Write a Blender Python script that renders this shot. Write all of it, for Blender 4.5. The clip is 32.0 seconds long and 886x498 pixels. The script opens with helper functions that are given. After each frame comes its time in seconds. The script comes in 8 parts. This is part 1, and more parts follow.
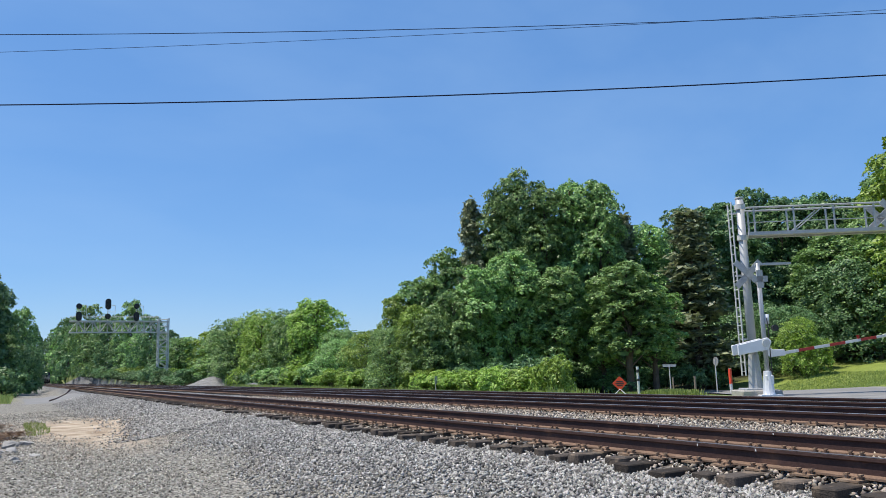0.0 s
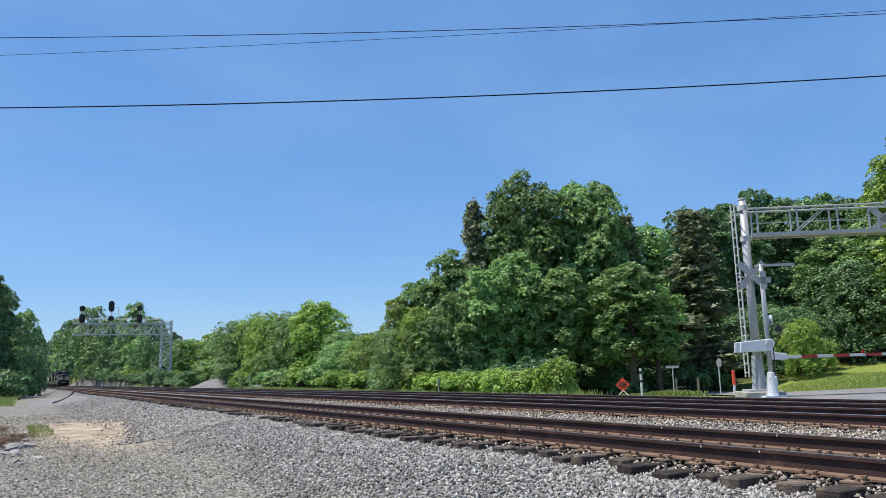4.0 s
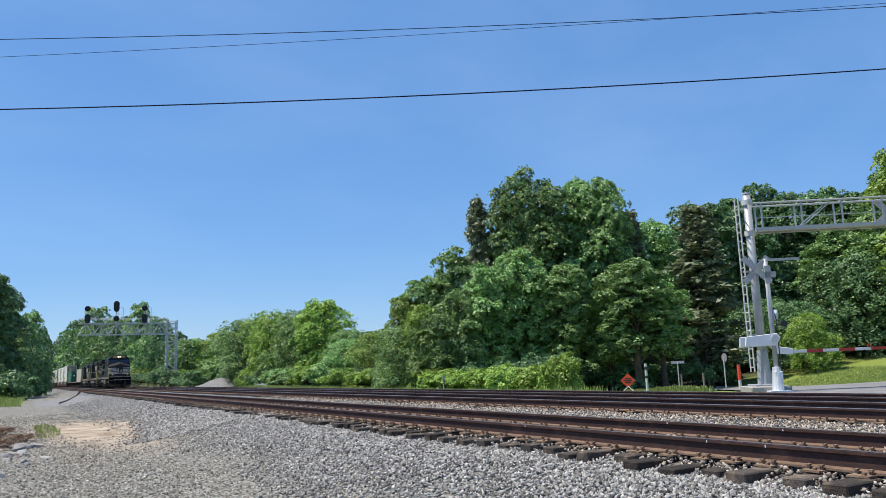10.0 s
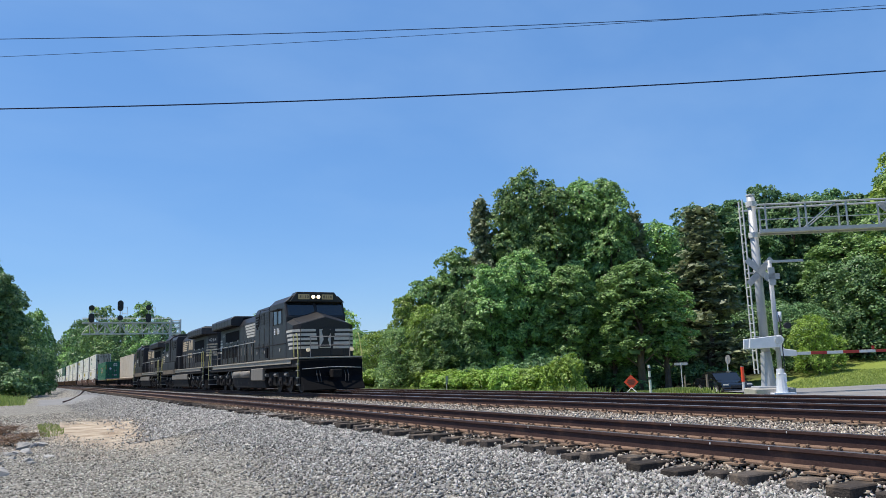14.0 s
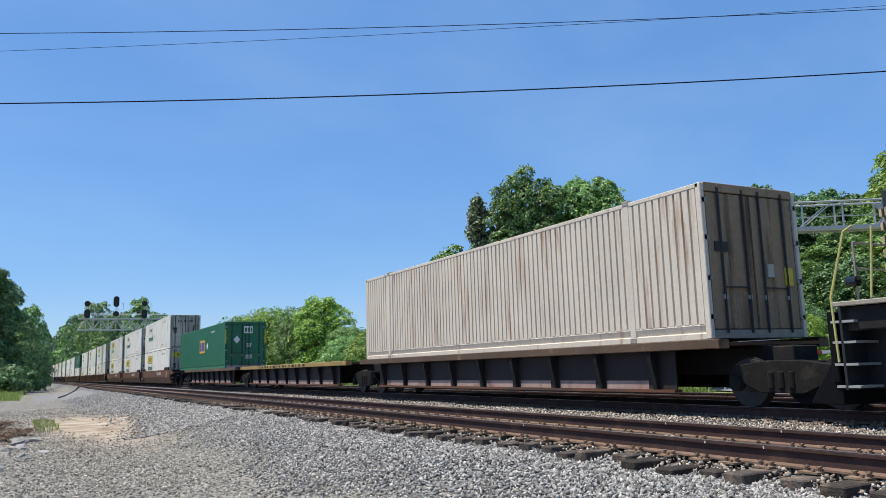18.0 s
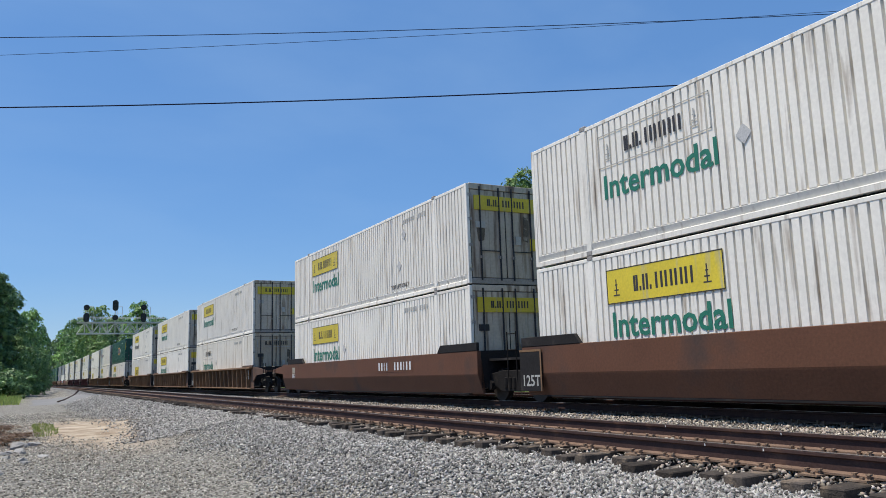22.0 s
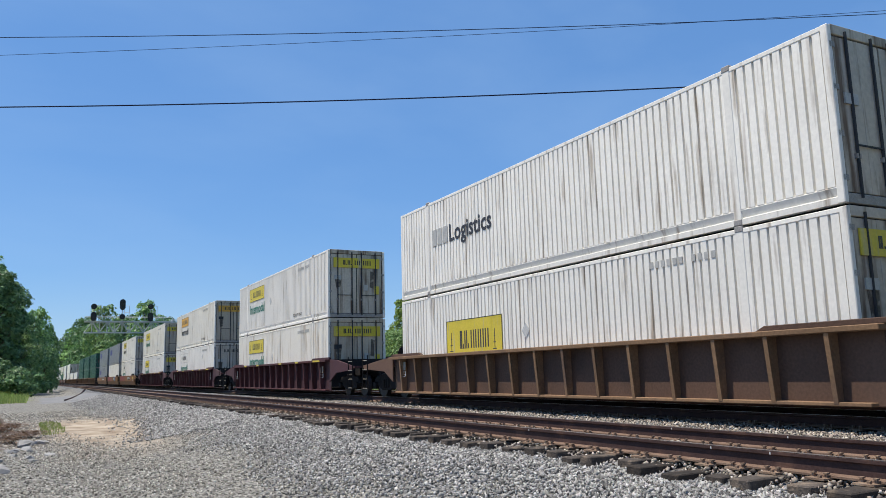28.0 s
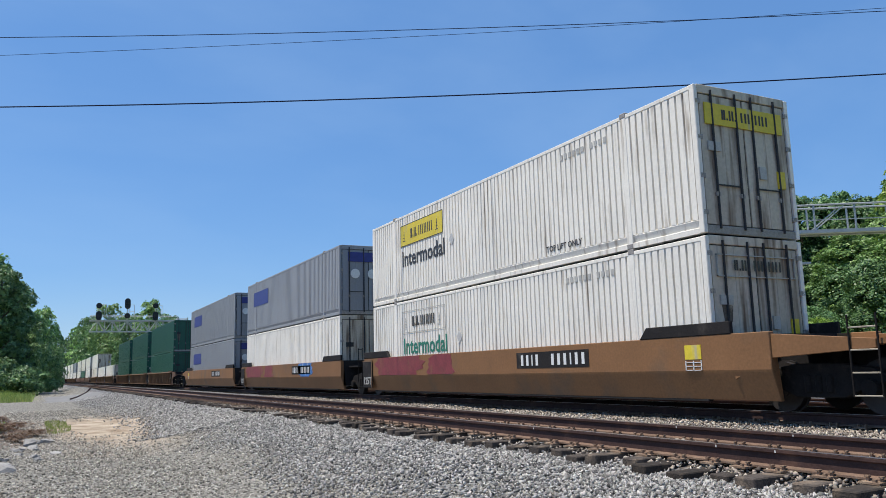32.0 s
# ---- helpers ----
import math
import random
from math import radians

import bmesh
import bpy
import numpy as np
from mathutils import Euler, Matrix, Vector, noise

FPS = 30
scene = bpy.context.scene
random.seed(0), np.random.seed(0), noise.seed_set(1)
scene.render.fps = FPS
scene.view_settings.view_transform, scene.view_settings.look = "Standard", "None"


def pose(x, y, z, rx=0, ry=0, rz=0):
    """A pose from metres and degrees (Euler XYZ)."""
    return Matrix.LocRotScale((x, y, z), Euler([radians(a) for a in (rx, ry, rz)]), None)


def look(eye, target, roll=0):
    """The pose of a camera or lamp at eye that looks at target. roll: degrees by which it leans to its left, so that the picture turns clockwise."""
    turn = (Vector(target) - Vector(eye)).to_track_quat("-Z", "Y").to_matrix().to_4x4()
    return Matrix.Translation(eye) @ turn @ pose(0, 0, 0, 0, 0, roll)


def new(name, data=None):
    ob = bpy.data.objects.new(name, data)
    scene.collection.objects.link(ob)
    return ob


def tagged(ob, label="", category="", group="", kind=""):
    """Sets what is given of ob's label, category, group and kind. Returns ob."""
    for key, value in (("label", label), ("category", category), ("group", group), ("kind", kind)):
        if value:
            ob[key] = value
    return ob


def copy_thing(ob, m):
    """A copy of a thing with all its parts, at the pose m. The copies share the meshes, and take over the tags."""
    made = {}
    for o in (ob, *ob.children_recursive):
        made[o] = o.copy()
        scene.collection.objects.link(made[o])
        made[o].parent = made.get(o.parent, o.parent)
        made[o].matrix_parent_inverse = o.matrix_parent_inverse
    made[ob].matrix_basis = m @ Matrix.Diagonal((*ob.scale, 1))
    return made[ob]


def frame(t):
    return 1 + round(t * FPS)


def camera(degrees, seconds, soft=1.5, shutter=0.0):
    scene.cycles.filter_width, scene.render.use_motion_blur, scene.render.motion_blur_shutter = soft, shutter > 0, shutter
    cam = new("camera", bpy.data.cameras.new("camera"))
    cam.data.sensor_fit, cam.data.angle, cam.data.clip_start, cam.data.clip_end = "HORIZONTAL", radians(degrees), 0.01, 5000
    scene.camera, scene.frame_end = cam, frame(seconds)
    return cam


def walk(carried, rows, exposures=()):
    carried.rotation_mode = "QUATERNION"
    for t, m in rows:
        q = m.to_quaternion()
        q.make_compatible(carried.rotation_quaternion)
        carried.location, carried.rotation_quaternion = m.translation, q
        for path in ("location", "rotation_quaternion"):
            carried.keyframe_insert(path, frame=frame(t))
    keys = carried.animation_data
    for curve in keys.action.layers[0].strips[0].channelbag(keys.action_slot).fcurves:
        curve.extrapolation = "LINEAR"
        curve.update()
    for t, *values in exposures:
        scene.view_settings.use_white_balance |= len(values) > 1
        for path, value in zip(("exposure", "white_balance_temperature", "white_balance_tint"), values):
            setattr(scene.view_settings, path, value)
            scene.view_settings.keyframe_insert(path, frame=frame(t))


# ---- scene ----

EYE = Vector((0.0, 0.0, 0.845))   # height over the rail heads, which lie at z = 0


def aim(turn, tilt, roll):
    """Camera pose: turn to the right of the track's direction (+y), tilt up, roll."""
    a, b = radians(turn), radians(tilt)
    way = Vector((math.sin(a) * math.cos(b), math.cos(a) * math.cos(b), math.sin(b)))
    return look(EYE, EYE + way * 10, roll)


cam = camera(59.71, 32.0, soft=0.7)
walk(cam, [
    (0.0, aim(28.623, 8.904, -1.695)),
    (0.5, aim(28.585, 8.919, -1.717)),
    (1.0, aim(28.592, 8.946, -1.742)),
    (1.5, aim(28.584, 8.960, -1.742)),
    (2.0, aim(28.597, 8.978, -1.721)),
    (2.5, aim(28.577, 9.007, -1.715)),
    (3.0, aim(28.529, 9.023, -1.708)),
    (3.5, aim(28.454, 9.033, -1.715)),
    (5.5, aim(28.457, 8.991, -2.093)),
    (6.0, aim(28.462, 8.953, -2.220)),
    (6.5, aim(28.435, 8.914, -2.302)),
    (7.0, aim(28.409, 8.872, -2.333)),
    (7.5, aim(28.387, 8.847, -2.338)),
    (8.0, aim(28.357, 8.843, -2.296)),
    (8.5, aim(28.300, 8.876, -2.239)),
    (9.0, aim(28.238, 8.898, -2.231)),
    (9.5, aim(28.181, 8.887, -2.224)),
    (10.0, aim(28.130, 8.844, -2.230)),
    (10.5, aim(28.093, 8.800, -2.264)),
    (11.0, aim(28.051, 8.786, -2.249)),
    (11.5, aim(28.006, 8.791, -2.235)),
    (12.0, aim(27.956, 8.823, -2.195)),
    (12.5, aim(27.918, 8.850, -2.146)),
    (13.0, aim(27.890, 8.883, -2.098)),
    (13.5, aim(27.885, 8.907, -2.034)),
    (14.0, aim(27.871, 8.896, -1.991)),
    (14.5, aim(27.858, 8.837, -1.922)),
    (16.5, aim(27.984, 8.507, -1.626)),
    (17.0, aim(28.053, 8.519, -1.644)),
    (17.5, aim(28.095, 8.597, -1.675)),
    (18.0, aim(28.111, 8.718, -1.689)),
    (18.5, aim(28.097, 8.789, -1.725)),
    (19.0, aim(28.110, 8.841, -1.792)),
    (19.5, aim(28.142, 8.860, -1.830)),
    (20.0, aim(28.177, 8.862, -1.892)),
    (20.5, aim(28.177, 8.895, -1.886)),
    (21.0, aim(28.159, 8.906, -1.872)),
    (21.5, aim(28.154, 8.921, -1.842)),
    (22.0, aim(28.174, 8.940, -1.828)),
    (22.5, aim(28.179, 8.972, -1.827)),
    (23.0, aim(28.178, 9.007, -1.842)),
    (23.5, aim(28.127, 8.997, -1.841)),
    (24.0, aim(28.052, 8.966, -1.806)),
    (24.5, aim(27.970, 8.923, -1.718)),
    (25.0, aim(27.890, 8.895, -1.633)),
    (25.5, aim(27.839, 8.882, -1.562)),
    (27.5, aim(27.700, 8.977, -1.452)),
    (28.0, aim(27.700, 9.022, -1.472)),
    (28.5, aim(27.702, 9.066, -1.505)),
    (29.0, aim(27.674, 9.073, -1.536)),
    (29.5, aim(27.628, 9.048, -1.566)),
    (30.0, aim(27.552, 8.985, -1.576)),
    (30.5, aim(27.485, 8.927, -1.559)),
    (31.0, aim(27.433, 8.895, -1.546)),
    (31.5, aim(27.396, 8.897, -1.510)),
    (32.0, aim(27.383, 8.930, -1.527)),
], exposures=((0.0, 0.17), (17.0, 0.19), (19.6, 0.17), (21.0, 0.0), (24.5, 0.04), (28.0, 0.1), (32.0, 0.1)))

# ---- world, sun ----
SUN_EL, SUN_AZ = 68.0, -64.0      # degrees; azimuth from +y towards +x
sun_dir = Vector((math.sin(radians(SUN_AZ)) * math.cos(radians(SUN_EL)),
                  math.cos(radians(SUN_AZ)) * math.cos(radians(SUN_EL)), math.sin(radians(SUN_EL))))
world = bpy.data.worlds.new("world")
scene.world = world
world.use_nodes = True
wn, wl = world.node_tree.nodes, world.node_tree.links
sky = wn.new("ShaderNodeTexSky")
sky.sky_type = 'NISHITA'
sky.sun_disc = False
sky.altitude = 200
sky.sun_elevation, sky.sun_rotation = radians(SUN_EL), radians(SUN_AZ)
sky.air_density, sky.dust_density, sky.ozone_density = 1.0, 0.35, 5.0
wn["Background"].inputs["Strength"].default_value = 0.124
deep = wn.new("ShaderNodeHueSaturation")
deep.inputs["Saturation"].default_value = 1.18
wl.new(sky.outputs[0], deep.inputs["Color"])
haze = wn.new("ShaderNodeMix")
haze.data_type = 'RGBA'
haze.inputs["Factor"].default_value = 0.45
haze.inputs["B"].default_value = (1.45, 3.05, 6.4, 1)             # even summer haze over the whole sky
wl.new(deep.outputs[0], haze.inputs["A"])
# thin high cloud, hardly there
where = wn.new("ShaderNodeTexCoord")
drawn = wn.new("ShaderNodeMapping")
drawn.inputs["Rotation"].default_value = (0.3, 0.5, 0.6)
drawn.inputs["Scale"].default_value = (1.6, 4.5, 6.0)
wisp = wn.new("ShaderNodeTexNoise")
wisp.inputs["Scale"].default_value, wisp.inputs["Detail"].default_value = 1.3, 7
wl.new(where.outputs["Generated"], drawn.inputs["Vector"])
wl.new(drawn.outputs[0], wisp.inputs["Vector"])
thin = wn.new("ShaderNodeMapRange")
thin.inputs["From Min"].default_value, thin.inputs["From Max"].default_value = 0.46, 0.78
thin.inputs["To Max"].default_value = 0.16
wl.new(wisp.outputs["Fac"], thin.inputs["Value"])
cloud = wn.new("ShaderNodeMix")
cloud.data_type = 'RGBA'
cloud.inputs["B"].default_value = (3.4, 4.9, 6.9, 1)
wl.new(thin.outputs[0], cloud.inputs["Factor"])
wl.new(haze.outputs["Result"], cloud.inputs["A"])
wl.new(cloud.outputs["Result"], wn["Background"].inputs["Color"])
sun = new("sun", bpy.data.lights.new("sun", 'SUN'))
sun.data.energy, sun.data.angle, sun.data.color = 5.0, radians(0.55), (1.0, 0.925, 0.8)
sun.matrix_world = look((0, 0, 60), Vector((0, 0, 60)) - sun_dir)

# ---- materials ----


def material(name, base, rough=0.8, metal=0.0, var=0.25, scale=6.0, fine=60.0, bump=0.15, spots=None, spot_amount=0.45,
             spot_scale=2.0, streak=False, rnd=0.0, spec=0.5, glow=None, dist=0.02):
    """A node material: base colour with two scales of variation, optional second colour in patches or streaks, fine bump."""
    m = bpy.data.materials.new(name)
    m.use_nodes = True
    n, l = m.node_tree.nodes, m.node_tree.links
    b = n["Principled BSDF"]
    b.inputs["Roughness"].default_value, b.inputs["Metallic"].default_value = rough, metal
    b.inputs["Specular IOR Level"].default_value = spec
    tc = n.new("ShaderNodeTexCoord")
    src = tc.outputs["Object"]
    info = n.new("ShaderNodeObjectInfo")
    shift = n.new("ShaderNodeVectorMath")
    shift.operation = 'MULTIPLY_ADD'
    comb = n.new("ShaderNodeCombineXYZ")
    for i in range(3):
        l.new(info.outputs["Random"], comb.inputs[i])
    l.new(comb.outputs[0], shift.inputs[0])
    shift.inputs[1].default_value = (37.0, 53.0, 29.0)
    l.new(src, shift.inputs[2])
    big = n.new("ShaderNodeTexNoise")
    big.inputs["Scale"].default_value, big.inputs["Detail"].default_value = scale, 4
    l.new(shift.outputs[0], big.inputs["Vector"])
    small = n.new("ShaderNodeTexNoise")
    small.inputs["Scale"].default_value, small.inputs["Detail"].default_value = fine, 3
    l.new(shift.outputs[0], small.inputs["Vector"])
    add = n.new("ShaderNodeMath")
    add.operation = 'ADD'
    l.new(big.outputs["Fac"], add.inputs[0])
    l.new(small.outputs["Fac"], add.inputs[1])
    rng = n.new("ShaderNodeMapRange")
    rng.inputs["From Min"].default_value, rng.inputs["From Max"].default_value = 0.6, 1.4
    rng.inputs["To Min"].default_value, rng.inputs["To Max"].default_value = 1 - var, 1 + var
    l.new(add.outputs[0], rng.inputs["Value"])
    val = rng.outputs[0]
    if rnd:
        r2 = n.new("ShaderNodeMapRange")
        r2.inputs["To Min"].default_value, r2.inputs["To Max"].default_value = 1 - rnd, 1 + rnd
        l.new(info.outputs["Random"], r2.inputs["Value"])
        mu = n.new("ShaderNodeMath")
        mu.operation = 'MULTIPLY'
        l.new(val, mu.inputs[0])
        l.new(r2.outputs[0], mu.inputs[1])
        val = mu.outputs[0]
    col = n.new("ShaderNodeMix")
    col.data_type = 'RGBA'
    col.blend_type = 'MIX'
    col.inputs["A"].default_value = (*base, 1)
    col.inputs["B"].default_value = (*(spots or base), 1)
    col.inputs["Factor"].default_value = 0.0
    if spots:
        sp = n.new("ShaderNodeTexNoise")
        sp.inputs["Scale"].default_value, sp.inputs["Detail"].default_value = spot_scale, 6
        if streak:
            mp = n.new("ShaderNodeMapping")
            mp.inputs["Scale"].default_value = (4.0, 4.0, 0.35)
            l.new(shift.outputs[0], mp.inputs["Vector"])
            l.new(mp.outputs[0], sp.inputs["Vector"])
        else:
            l.new(shift.outputs[0], sp.inputs["Vector"])
        ra = n.new("ShaderNodeMapRange")
        ra.inputs["From Min"].default_value = 0.78 - 0.5 * spot_amount
        ra.inputs["From Max"].default_value = 0.95 - 0.5 * spot_amount
        l.new(sp.outputs["Fac"], ra.inputs["Value"])
        l.new(ra.outputs[0], col.inputs["Factor"])
    sc = n.new("ShaderNodeVectorMath")
    sc.operation = 'SCALE'
    l.new(col.outputs["Result"], sc.inputs[0])
    l.new(val, sc.inputs["Scale"])
    l.new(sc.outputs[0], b.inputs["Base Color"])
    if bump:
        bp = n.new("ShaderNodeBump")
        bp.inputs["Strength"].default_value, bp.inputs["Distance"].default_value = bump, dist
        l.new(small.outputs["Fac"], bp.inputs["Height"])
        l.new(bp.outputs[0], b.inputs["Normal"])
    if glow:
        b.inputs["Emission Color"].default_value = (*glow[:3], 1)
        b.inputs["Emission Strength"].default_value = glow[3]
    return m


def leaf_material(name, base, light, rnd=0.25):
    """Foliage: per-leaf and per-plant variation, some light through the leaf."""
    m = bpy.data.materials.new(name)
    m.use_nodes = True
    n, l = m.node_tree.nodes, m.node_tree.links
    b = n["Principled BSDF"]
    b.inputs["Roughness"].default_value = 0.45
    b.inputs["Specular IOR Level"].default_value = 0.45
    geo, info = n.new("ShaderNodeNewGeometry"), n.new("ShaderNodeObjectInfo")
    mix = n.new("ShaderNodeMix")
    mix.data_type = 'RGBA'
    mix.inputs["A"].default_value, mix.inputs["B"].default_value = (*base, 1), (*light, 1)
    l.new(geo.outputs["Random Per Island"], mix.inputs["Factor"])
    r = n.new("ShaderNodeMapRange")
    r.inputs["To Min"].default_value, r.inputs["To Max"].default_value = 1 - rnd, 1 + rnd
    l.new(info.outputs["Random"], r.inputs["Value"])
    sc = n.new("ShaderNodeVectorMath")
    sc.operation = 'SCALE'
    tone = n.new("ShaderNodeHueSaturation")
    hue = n.new("ShaderNodeMapRange")
    hue.inputs["To Min"].default_value, hue.inputs["To Max"].default_value = 0.496, 0.511
    l.new(info.outputs["Random"], hue.inputs["Value"])
    l.new(hue.outputs[0], tone.inputs["Hue"])
    l.new(mix.outputs["Result"], tone.inputs["Color"])
    l.new(tone.outputs[0], sc.inputs[0])
    l.new(r.outputs[0], sc.inputs["Scale"])
    l.new(sc.outputs[0], b.inputs["Base Color"])
    tr = n.new("ShaderNodeBsdfTranslucent")
    l.new(sc.outputs[0], tr.inputs["Color"])
    ms = n.new("ShaderNodeMixShader")
    ms.inputs[0].default_value = 0.25
    l.new(b.outputs[0], ms.inputs[1])
    l.new(tr.outputs[0], ms.inputs[2])
    l.new(ms.outputs[0], n["Material Output"].inputs["Surface"])
    return m


